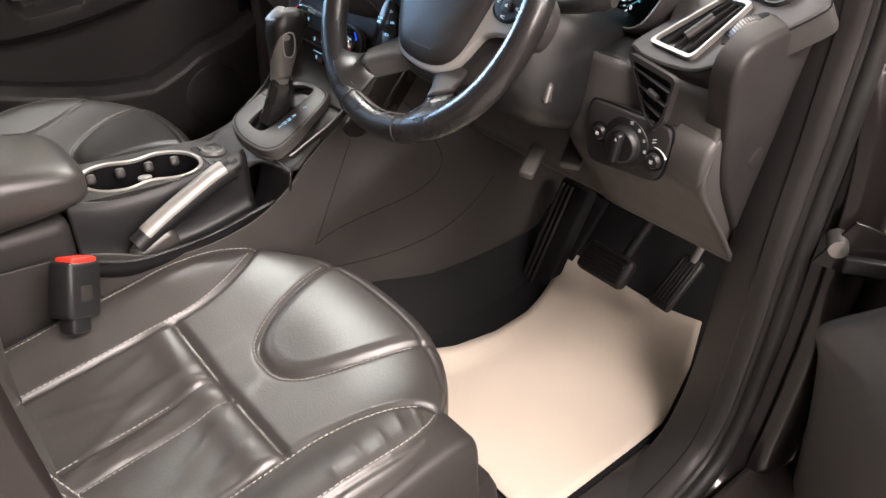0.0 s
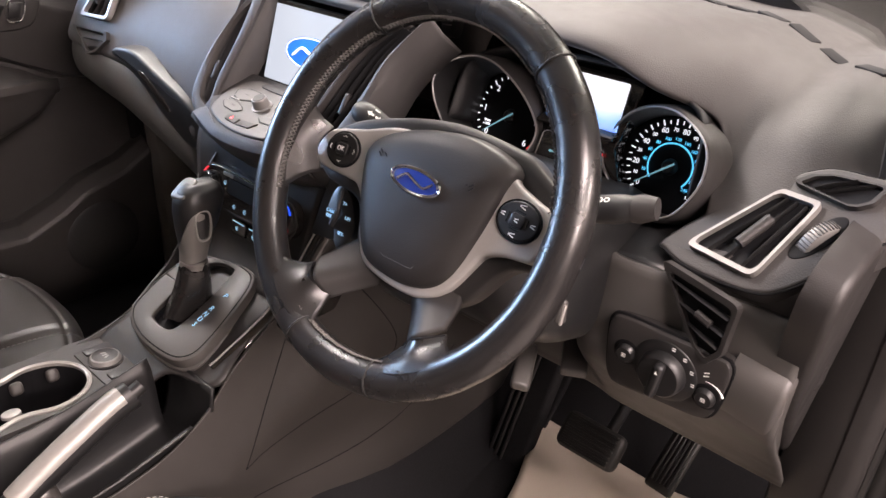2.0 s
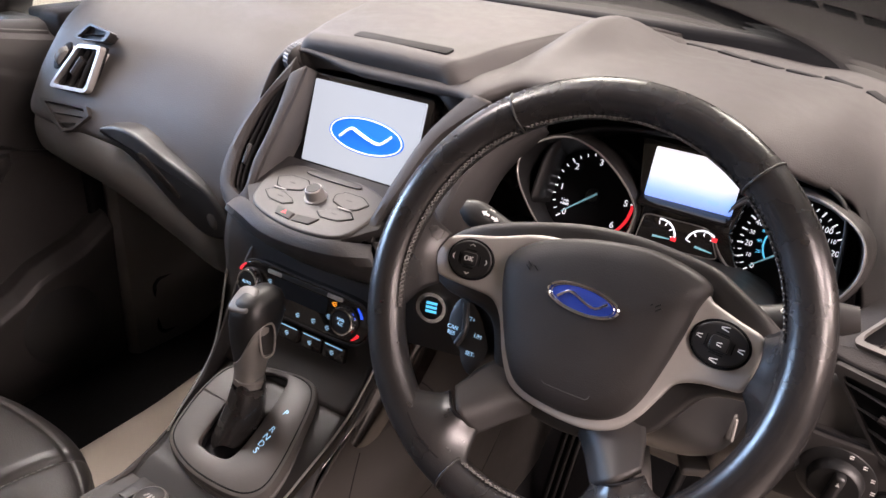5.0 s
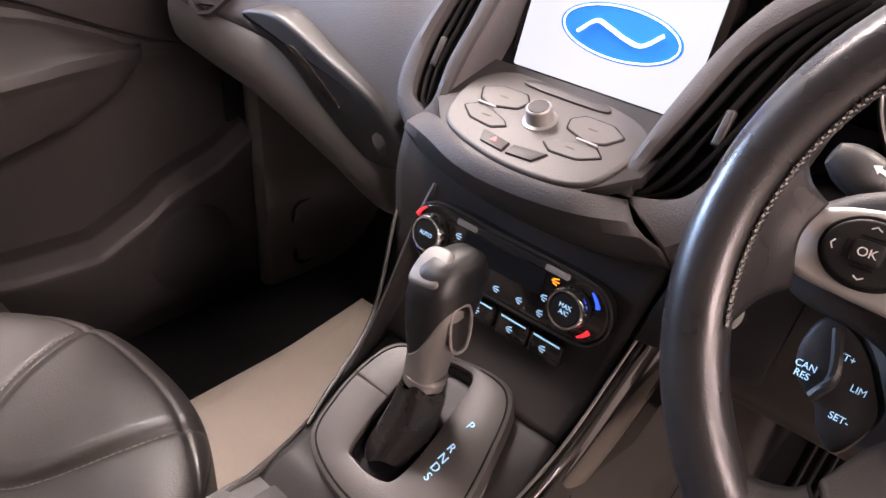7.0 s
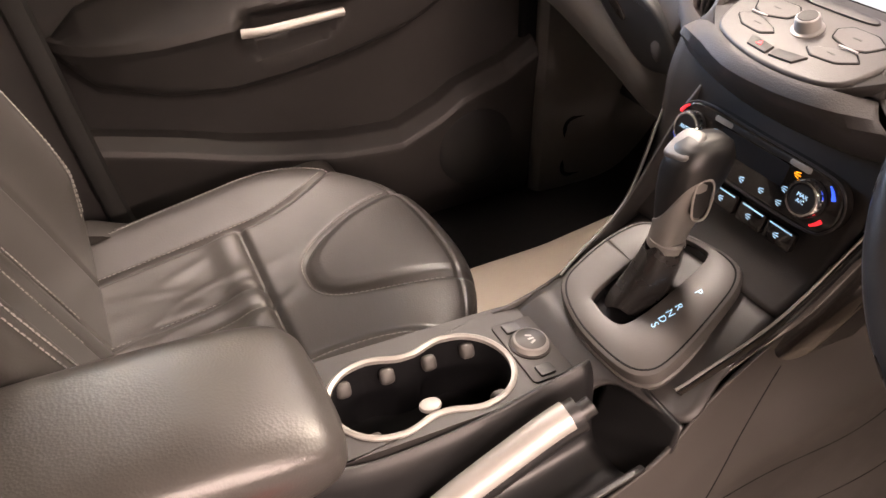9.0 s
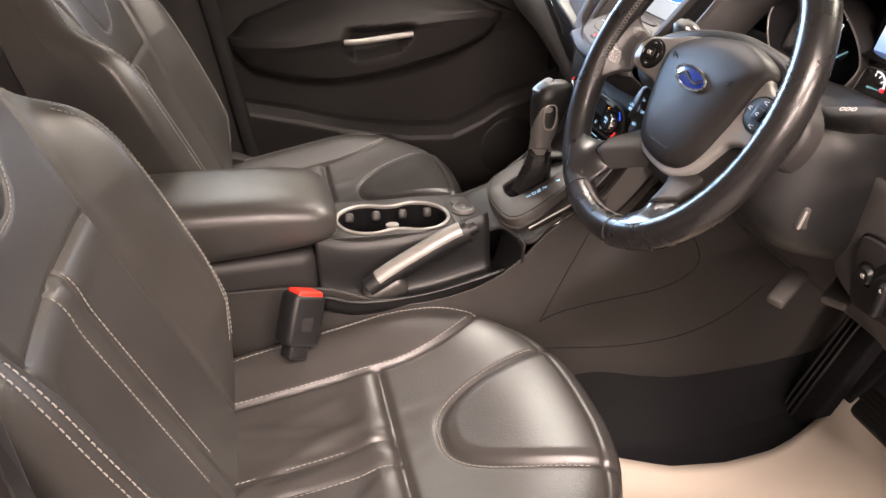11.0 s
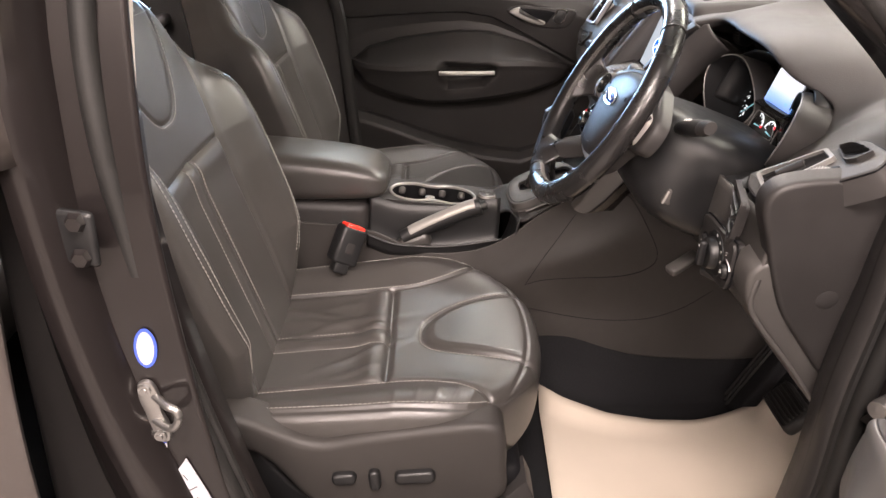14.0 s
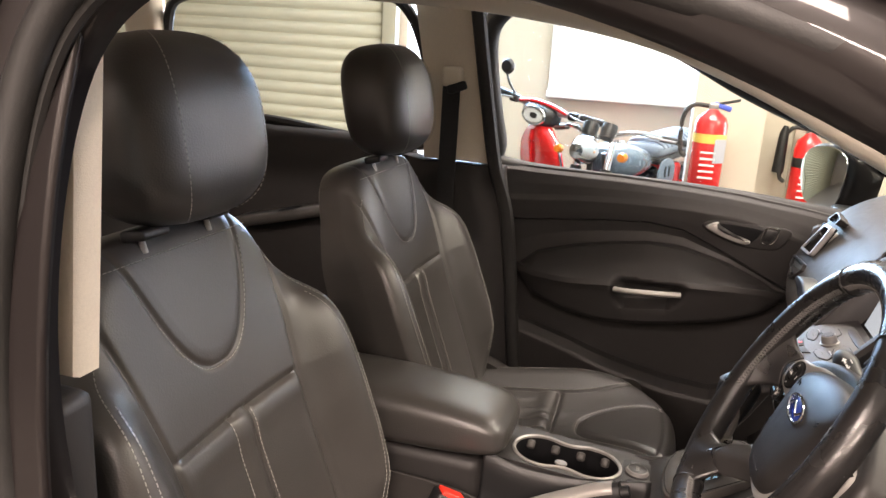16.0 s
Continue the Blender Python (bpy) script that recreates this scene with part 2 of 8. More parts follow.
def sweep(path, radius, closed=False, seg=10, flat=1.0, ref=(0, 0, 1), taper=None, cap=True):
    """A tube along a path; flat squeezes it along ref."""
    p = np.array(path, float)
    n = len(p)
    ref = np.array(ref, float)
    rows = []
    for i in range(n):
        t = p[(i + 1) % n] - p[i - 1] if closed else p[min(i + 1, n - 1)] - p[max(i - 1, 0)]
        t = t / (np.linalg.norm(t) + 1e-12)
        s = np.cross(t, ref)
        s = s / (np.linalg.norm(s) + 1e-9)
        u = np.cross(s, t)
        r = radius * (taper[i] if taper is not None else 1.0)
        rows.append([p[i] + r * (s * math.cos(a) + u * flat * math.sin(a)) for a in np.linspace(0, 2 * math.pi, seg, endpoint=False)])
    g = np.array(rows)
    if closed:
        g = np.concatenate([g, g[:1]])
    return sheet(g, True, cap and not closed)


def lathe(profile, m, seg=32, cap=True):
    """A turned shape: profile (radius, height) round the local z."""
    g = np.array([[(r * math.cos(a), r * math.sin(a), z) for a in np.linspace(0, 2 * math.pi, seg, endpoint=False)] for r, z in profile])
    b = sheet(g, True, cap)
    b.transform(m)
    return b


def frame_of(place, right, up):
    """A plane's matrix: local x right, y up, z out of the face."""
    x = Vector(right).normalized()
    y = Vector(up)
    y = (y - x * y.dot(x)).normalized()
    z = x.cross(y)
    m = Matrix((x, y, z)).transposed().to_4x4()
    m.translation = Vector(place)
    return m


def stitches(path, r=0.0007, dash=0.0045, gap=0.0025, normal=(0, 0, 1), bm=None):
    """A row of thread stitches along a path."""
    p = np.array(path, float)
    d = np.r_[0, np.cumsum(np.linalg.norm(np.diff(p, axis=0), axis=1))]
    out = bm or bmesh.new()
    s = 0.0
    def at(q):
        return np.array([np.interp(q, d, p[:, k]) for k in range(3)])
    while s + dash < d[-1]:
        a, b = at(s), at(s + dash)
        t = (b - a) / (np.linalg.norm(b - a) + 1e-9)
        side = np.cross(t, normal)
        side = side / (np.linalg.norm(side) + 1e-9) * r
        up = np.cross(side, t)
        up = up / (np.linalg.norm(up) + 1e-9) * r
        ends = [[out.verts.new(c + o) for o in (side, up, -side, -up)] for c in (a, a + (b - a) * 0.5 + up * 0.5, b)]
        for e, f in zip(ends, ends[1:]):
            for k in range(4):
                out.faces.new((e[k], f[k], f[(k + 1) % 4], e[(k + 1) % 4]))
        s += dash + gap
    return out


def lettering(name, words, size, m, material, parent, depth=0.0003, label="", width=1.0, shear=0.0):
    """Words in the built-in font as a mesh, centred on m."""
    cu = bpy.data.curves.new(name, "FONT")
    cu.body, cu.size, cu.align_x, cu.align_y, cu.extrude, cu.shear = words, size, "CENTER", "CENTER", depth, shear
    tmp = bpy.data.objects.new(name, cu)
    me = bpy.data.meshes.new_from_object(tmp)
    bpy.data.objects.remove(tmp)
    bpy.data.curves.remove(cu)
    me.transform(m @ Matrix.Diagonal((width, 1, 1, 1)))
    me.materials.clear()
    me.materials.append(material)
    ob = new(name, me)
    ob.parent = parent
    if label:
        ob["label"] = label
    return ob


def hump(v, c, w):
    return np.exp(-((v - c) / w) ** 2)


def dense(pts, n=6, r=0.2):
    """Rounds the corners of a polygon."""
    p = np.array(pts, float)
    o = []
    for i in range(len(p)):
        a, b, c = p[i - 1], p[i], p[(i + 1) % len(p)]
        u, v = b + (a - b) * r, b + (c - b) * r
        for t in np.linspace(0, 1, n):
            o.append((1 - t) ** 2 * u + 2 * t * (1 - t) * b + t * t * v)
    return [tuple(q) for q in o]

# ---- garage ----


def wall(name, size, place, material=None, label="cream painted garage wall", category="wall"):
    ob = part(name, rbox(size, place, r=0.0), material or WALL, smooth=False)
    return tagged(ob, label, category, kind="structure")


X0, X1, Y0, Y1, TOP = -4.3, 5.2, -6.5, 6.5, 3.0
wall("floor", (X1 - X0 + 0.4, Y1 - Y0 + 0.4, 0.1), ((X0 + X1) / 2, 0, -0.05), FLOOR, "worn grey painted concrete garage floor", "floor")
wall("ceiling", (X1 - X0 + 0.4, Y1 - Y0 + 0.4, 0.1), ((X0 + X1) / 2, 0, TOP + 0.05), CEIL, "white painted garage ceiling", "ceiling")
# East and south walls are unseen; dark brown to cut the light they bounce.
wall("wall_east", (0.2, Y1 - Y0, TOP), (X1 + 0.1, 0, TOP / 2), WALL_DARK, "unseen garage wall, darkened to cut bounced light")
wall("wall_south", (X1 - X0, 0.2, TOP), ((X0 + X1) / 2, Y0 - 0.1, TOP / 2), WALL_DARK, "unseen garage wall, darkened to cut bounced light")
wall("wall_north", (X1 - X0, 0.2, TOP), ((X0 + X1) / 2, Y1 + 0.1, TOP / 2))
wall("wall_west", (0.2, Y1 + 1.15, TOP), (X0 - 0.1, (Y1 - 1.15) / 2, TOP / 2))

# ---- car shell ----


def seal_loop(grow=0.0):
    """The driver's door opening in y and z, seen from outside, front corner first."""
    base = [(0.485, 0.496), (0.560, 0.562), (0.582, 0.70), (0.582, 0.86), (0.592, 1.03), (0.582, 1.20), (0.458, 1.332), (0.296, 1.446), (0.078, 1.515), (-0.09, 1.53), (-0.20, 1.50), (-0.255, 1.42), (-0.275, 1.25), (-0.252, 1.03), (-0.210, 0.84), (-0.15, 0.64), (-0.095, 0.53), (0.0, 0.487), (0.25, 0.478)]
    c = np.array([0.2, 0.95])
    out = []
    for y, z in base:
        d = np.array([y, z]) - c
        out.append(c + d * (1 + grow / np.linalg.norm(d)))
    return spline(out, 150, True)


def side_x(y, z):
    """How far out the body side stands at a height."""
    return 0.750 - 0.16 * max(0.0, z - 1.15) ** 1.3 - 0.02 * max(0.0, y - 0.3)


shell = thing("car_body", "dark grey metallic car body with open front door", "car", kind="structure")
rows = []
for grow, dx in ((-0.012, -0.035), (0.0, -0.012), (0.012, 0.0), (0.03, 0.004), (0.05, 0.006), (0.058, 0.03), (0.075, 0.05), (0.10, 0.056)):
    rows.append([(side_x(y, z) + dx, y, z) for y, z in seal_loop(grow)])
g = np.array(rows)
part("door_aperture", sheet(g, True), PAINT_SHADED, shell, "dark grey painted door opening, shade in its colour", solid=0.004)
lp = np.array([(side_x(y, z) + 0.004, y, z) for y, z in seal_loop(0.011)])
part("door_seal", sweep(lp, 0.013, True, 10, ref=(1, 0, 0)), RUBBER, shell, "black ribbed rubber door seal")
inner = [i for i, (y, z) in enumerate(seal_loop()) if z < 1.22 and y > 0.30]
order = sorted(inner, key=lambda i: math.atan2(seal_loop()[i][1] - 0.95, seal_loop()[i][0] - 0.2))
rows = []
for grow, dx in ((-0.002, -0.004), (-0.010, -0.012), (-0.013, -0.022), (-0.010, -0.045), (-0.004, -0.070), (0.004, -0.082), (0.030, -0.088), (0.110, -0.092)):
    lpg = seal_loop(grow)
    rows.append([(side_x(*lpg[i]) + dx, lpg[i][0], lpg[i][1]) for i in order])
part("side_trim", sheet(np.array(rows)), HARD, shell, "smooth grey trim inside the door opening", solid=0.003)
lp2 = np.array([(side_x(y, z) - 0.006, y, z) for y, z in seal_loop(-0.001)])
part("seal_lip", sweep(lp2, 0.006, True, 8, ref=(1, 0, 0)), RUBBER, shell)

# outer skin of sill, rear quarter and roof
prof = [(0.775, 0.496), (0.812, 0.486), (0.838, 0.46), (0.845, 0.40), (0.83, 0.30), (0.78, 0.26)]
part("sill", sheet(net([[(x, y, z) for x, z in prof] for y in (-1.6, -0.5, 0.3, 0.75)], 8, 24)), PAINT_LIT, shell, solid=0.004)
prof = [(0.645, 0.455), (0.655, 0.485), (0.69, 0.492), (0.75, 0.49)]
part("sill_trim", sheet(net([[(x, y, z) for x, z in prof] for y in (-0.12, 0.1, 0.3, 0.52)], 8, 16)), HARD, shell, solid=0.004)
floor_pts = [[(x, y, z) for x in (-0.78, -0.4, -0.15, 0.15, 0.4, 0.72)] for y, z in ((-1.2, 0.46), (-0.2, 0.46), (0.4, 0.455), (0.66, 0.457), (0.84, 0.485), (0.97, 0.66), (1.01, 0.95))]
part("carpet_floor", sheet(net(floor_pts, 40, 20)), CARPET, shell, "black carpet", solid=0.02, offset=-1)
roof = [[(x, y, z - 0.05 * (x / 0.66) ** 4) for x in (-0.66, -0.4, 0, 0.4, 0.66)] for y, z in ((0.22, 1.535), (0.0, 1.60), (-0.5, 1.645), (-1.2, 1.63), (-1.9, 1.55))]
part("roof_lining", sheet(net(roof, 24, 20)), BEIGE, shell, "beige fabric roof lining", solid=0.01)
roof_out = [[(x * 1.04, y, z + 0.045 - 0.05 * (x / 0.66) ** 4) for x in (-0.70, -0.4, 0, 0.4, 0.70)] for y, z in ((0.27, 1.525), (0.0, 1.60), (-0.5, 1.645), (-1.2, 1.63), (-2.0, 1.53))]
part("roof", sheet(net(roof_out, 24, 20)), PAINT_LIT, shell, solid=0.004)
for s in (1, -1):
    # windscreen pillars and roof rails
    lift = 0.015 if s > 0 else 0.062
    path = spline([(s * 0.725, 0.95, 1.08 + lift), (s * 0.71, 0.62, 1.25 + lift), (s * 0.69, 0.30, 1.455 + 0.012), (s * 0.665, 0.0, 1.56), (s * 0.65, -0.5, 1.61), (s * 0.64, -1.3, 1.60), (s * 0.66, -2.0, 1.47)], 60)
    part("roof_rail", sweep(path, 0.052, seg=14, flat=0.7, ref=(s * 0.7, 0, 0.7)), PAINT_SHADED if s > 0 else BEIGE, shell)
ws = [[(x, y + bow * (1 - (x / 0.72) ** 2), z) for x in (-0.72, -0.54, -0.35, -0.17, 0, 0.17, 0.35, 0.54, 0.72)] for y, z, bow in ((0.79, 1.175, 0.50), (0.52, 1.34, 0.29), (0.24, 1.55, 0.11))]
wsg = np.array(net(ws, 12, 24))
w = part("windscreen", sheet(wsg), GLASS, shell, "clear curved windscreen", solid=0.004)
w.visible_shadow = False
bonnet = [[(x, y, z - 0.06 * (x / 0.8) ** 2) for x in (-0.82, -0.4, 0, 0.4, 0.82)] for y, z in ((1.16, 1.06), (1.5, 1.05), (2.0, 0.98), (2.25, 0.88))]
part("bonnet", sheet(net(bonnet, 16, 16)), PAINT_LIT, shell, solid=0.004)
part("scuttle", rbox((1.45, 0.14, 0.05), (0, 1.10, 1.09), (12, 0, 0), 0.01), DARK, shell, "black plastic windscreen scuttle")
tun = [[(x, y, z + dz) for x, z in ((0.12, 0.62), (0.150, 0.575), (0.185, 0.51), (0.225, 0.480), (0.27, 0.472))] for y, dz in ((-0.2, 0), (0.3, 0), (0.7, 0.0), (0.78, 0.05), (0.86, 0.14))]
part("tunnel_carpet", sheet(net(tun, 24, 24)), CARPET, shell, "black carpet", solid=0.004)
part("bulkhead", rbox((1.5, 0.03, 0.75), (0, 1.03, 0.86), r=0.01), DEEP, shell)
part("underbody", rbox((1.55, 3.4, 0.05), (0, -0.3, 0.36), r=0.01), DEEP, shell)

for wx in (-0.74, 0.74):
    for wy in (-1.25, 1.55):
        tyre = part("wheel", lathe([(0.10, 0.095), (0.23, 0.11), (0.30, 0.108), (0.335, 0.09), (0.34, 0.0), (0.335, -0.09), (0.30, -0.108), (0.23, -0.11), (0.10, -0.095)], frame_of((wx, wy, 0.34), (0, 1, 0), (0, 0, 1)), 48), RUBBER, shell, "black rubber tyre")
        part("rim", lathe([(0.0, 0.098), (0.05, 0.10), (0.20, 0.085), (0.228, 0.112), (0.232, 0.10)], frame_of((wx, wy, 0.34), (0, 1 if wx > 0 else -1, 0), (0, 0, 1)), 40), STEEL, tyre, "grey alloy rim")

# ---- seats ----


def sq(v, e):
    return np.sign(v) * np.abs(v) ** e


def even_ring(n_top, n_low, ex, ez):
    """cos and sin powers round a soft box, spaced evenly across its top."""
    t = np.sin(np.linspace(-1, 1, n_top) * math.pi / 2 * 0.985)
    c = np.abs(t) ** (1 / ex)
    top = [(v, math.sqrt(max(0, 1 - k * k)) ** ez) for v, k in zip(t, c)]
    u = np.linspace(t[-1], t[0], n_low + 2)[1:-1]
    low = [(v, -math.sqrt(max(0, 1 - abs(v) ** (2 / ex))) ** ez) for v in u]
    return np.array(top + low)


def cushion_mesh():
    nv = 210
    ringv = even_ring(300, 40, 0.24, 0.42)
    q = np.linspace(0, 1, nv)
    vv = 1 - (1 - q) ** 1.35
    rng = random.Random(4)
    folds = [(rng.uniform(-0.13, 0.13), rng.uniform(-0.2, -0.02), rng.uniform(-0.6, 0.6), rng.uniform(0.0015, 0.0035), rng.uniform(0.03, 0.07)) for _ in range(16)]
    g = np.zeros((nv, len(ringv), 3))
    for i, v in enumerate(vv):
        y = -0.27 + 0.520 * v
        t = max(0.0, (v - 0.55) / 0.45)
        wf, hf = max(1 - t ** 4.5, 0) ** (1 / 4.5), max(1 - t ** 4.5, 0) ** (1 / 4.5)
        b = min(1.0, v / 0.06) ** 0.5
        w = (0.240 + 0.02 * math.sin(min(v, 0.8) * 2.2)) * wf
        zt = 0.665 + 0.075 * v ** 1.1
        mid, half = (zt + 0.575) / 2, (zt - 0.575) / 2 * hf * (0.6 + 0.4 * b)
        x = w * ringv[:, 0]
        z = mid + half * ringv[:, 1]
        up = np.clip(ringv[:, 1] * 3, 0, 1)
        g[i, :, 0], g[i, :, 1], g[i, :, 2] = x, y + front_bow(x, y), z + up * hf * cushion_relief(x, y, folds)
    return g


def front_bow(x, y):
    """The cushion's front edge bows forward in the middle."""
    return np.clip((y + 0.05) / 0.31, 0, 1) ** 2 * (0.014 - 0.064 * np.abs(x / 0.2) ** 2.4)


def on_cushion(x, y):
    return (x, y + float(front_bow(x, y)), cushion_top(x, y) + 0.0008)


def cushion_half(y):
    v = (y + 0.27) / 0.520
    t = max(0.0, (v - 0.55) / 0.45)
    return (0.240 + 0.02 * math.sin(min(v, 0.8) * 2.2)) * max(1 - t ** 4.5, 1e-6) ** (1 / 4.5)


def u_half(y):
    """Half the width between the arms of the cushion's front seam."""
    return 0.115 * np.sqrt(np.clip((y - 0.055) / 0.19, 0, 1)) ** 0.75


def bolster_x(y):
    return 0.150 + 0.10 * np.clip((y - 0.02) / 0.24, 0, 1) ** 1.6


def cushion_relief(x, y, folds=()):
    a = np.abs(x)
    fade = 1 - np.clip((y - 0.02) / 0.20, 0, 1) ** 1.4
    r = 0.036 * fade / (1 + np.exp(-(a - 0.185) / 0.019)) - 0.010 * np.exp(-(a / 0.10) ** 2) * (1 if y < 0.06 else np.exp(-((y - 0.06) / 0.06) ** 2))
    r -= 0.0050 * hump(a, bolster_x(y), 0.0050)
    r -= 0.0028 * hump(a, cushion_half(y) - 0.016, 0.004) + (0.0028 * hump(y, 0.224, 0.004) if y > 0.2 else 0)
    if y < 0.05:
        soft = np.clip((0.156 - a) / 0.02, 0, 1)
        r -= soft * (0.010 * hump(y, 0.0, 0.006) - 0.007 * hump(y, -0.025, 0.02))
    if y < 0.0:
        for c in (-0.020, 0.020):
            r -= 0.0028 * hump(x, c, 0.0035)
        r += np.where(a < 0.15, 1, 0) * 0.0035 * hump(x, 0, 0.012)
    if y > 0.04:
        q = 0.055 + 0.19 * (a / 0.115) ** 2.667
        d = (y - q) / np.sqrt(1 + (0.19 * 2.667 / 0.115 * (a / 0.115) ** 1.667) ** 2)
        r -= 0.0055 * hump(d, 0.0, 0.005)
        r += 0.005 * np.clip(d / 0.02, 0, 1)
    for k in range(5):
        r += 0.0016 * hump(y, 0.02 + 0.035 * k + 0.004 * math.sin(7 * k), 0.006) * hump(x, 0.215 - 0.006 * (k % 2), 0.022)
    for cx, cy, tilt, amp, ln in folds:
        d = (x - cx) + tilt * (y - cy)
        r += amp * np.exp(-(d / 0.011) ** 2 - ((y - cy) / ln) ** 2) * (a < 0.15)
    return r


def cushion_top(x, y):
    """Height of the cushion's leather at a place."""
    v = (y + 0.27) / 0.520
    t = max(0.0, (v - 0.55) / 0.45)
    wf, hf = max(1 - t ** 4.5, 1e-6) ** (1 / 4.5), max(1 - t ** 4.5, 0) ** (1 / 4.5)
    w = (0.240 + 0.02 * math.sin(min(v, 0.8) * 2.2)) * wf
    c = min(1, abs(x) / w) ** (1 / 0.24)
    s = math.sqrt(max(0, 1 - c * c))
    zt = 0.665 + 0.075 * v ** 1.1
    mid, half = (zt + 0.575) / 2, (zt - 0.575) / 2 * hf
    return mid + half * s ** 0.42 + min(1, s * 3) * hf * float(cushion_relief(np.array([x]), y)[0])


BACK_TILT = 20.0
BACK = pose(0, -0.187, 0.652, BACK_TILT, 0, 0)


def back_width(h):
    return float(np.mean(np.interp(h + np.linspace(-0.035, 0.035, 9), [0, 0.08, 0.2, 0.34, 0.43, 0.475, 0.51, 0.55, 0.62], [0.190, 0.232, 0.264, 0.268, 0.260, 0.246, 0.218, 0.190, 0.168])))


def back_relief(x, h):
    """How far the backrest's face stands forward of its plane."""
    a = np.abs(x)
    f = (0.3 + 0.7 * min(1.0, h / 0.15)) * (0.86 / (1 + math.exp((h - 0.478) / 0.018)) + 0.16 * max(0.0, 1 - h / 0.58))
    seam = float(np.interp(h, [0, 0.3, 0.37, 0.46, 0.54, 0.62], [0.148, 0.142, 0.145, 0.160, 0.172, 0.18]))
    r = 0.074 * f / (1 + np.exp(-(a - seam - 0.042) / 0.017)) - 0.008 * np.exp(-(a / 0.1) ** 2)
    r -= 0.005 * hump(a, seam, 0.0045)
    if h < 0.42:
        soft = np.clip((seam + 0.004 - a) / 0.02, 0, 1)
        r -= soft * 0.005 * hump(h, 0.37, 0.005)
        r += soft * 0.0035 * hump(h, 0.345, 0.02)
    if h < 0.37:
        for c in (-0.020, 0.020):
            r -= 0.003 * hump(x, c, 0.0035)
        r += 0.003 * hump(x, 0, 0.012)
    if h > 0.43:
        d = (h - 0.440 - 0.15 * (a / 0.112) ** 2.5) / np.sqrt(1 + (0.15 * 2.5 / 0.112 * (a / 0.112) ** 1.5) ** 2)
        r -= 0.0032 * hump(d, 0.0, 0.0042)
        r += 0.002 * np.clip(d / 0.02, 0, 1)
    return r


def back_u(h):
    return 0.112 * max(0.0, (h - 0.440) / 0.15) ** 0.4


def back_mesh():
    nh = 230
    ringv = even_ring(300, 30, 0.40, 0.60)
    q = np.linspace(0, 1, nh)
    hh = 0.635 * (1 - (1 - q) ** 1.3)
    g = np.zeros((nh, len(ringv), 3))
    for i, h in enumerate(hh):
        t = max(0.0, (h - 0.50) / 0.1352)
        k = max(1 - t ** 4, 0) ** 0.25
        w = back_width(h) * max(1 - t ** 5, 0) ** 0.2
        x = w * ringv[:, 0]
        up = np.clip(ringv[:, 1] * 3, 0, 1)
        g[i, :, 0], g[i, :, 2], g[i, :, 1] = x, h, -0.06 + 0.06 * k * ringv[:, 1] + up * k * back_relief(x, h)
    return g


def on_back(x, h, lift=0.001):
    w = back_width(h)
    c = min(1, abs(x) / w) ** 2.5
    s = math.sqrt(max(0, 1 - c * c))
    t = max(0.0, (h - 0.50) / 0.1352)
    k = max(1 - t ** 4, 0) ** 0.25
    return BACK @ Vector((x, -0.06 + 0.06 * k * s ** 0.6 + k * min(1, s * 3) * float(back_relief(np.array([x]), h)[0]) + lift, h))


def pillow(half, e1, e2, n=48):
    """A closed soft box (superquadric) about the origin."""
    g = []
    for p in np.linspace(-math.pi / 2, math.pi / 2, n):
        cp, sp = math.cos(p) ** e1, float(sq(math.sin(p), e1))
        g.append([(half[0] * cp * float(sq(math.cos(a), e2)), half[1] * cp * float(sq(math.sin(a), e2)), half[2] * sp) for a in np.linspace(0, 2 * math.pi, 2 * n, endpoint=False)])
    return np.array(g)


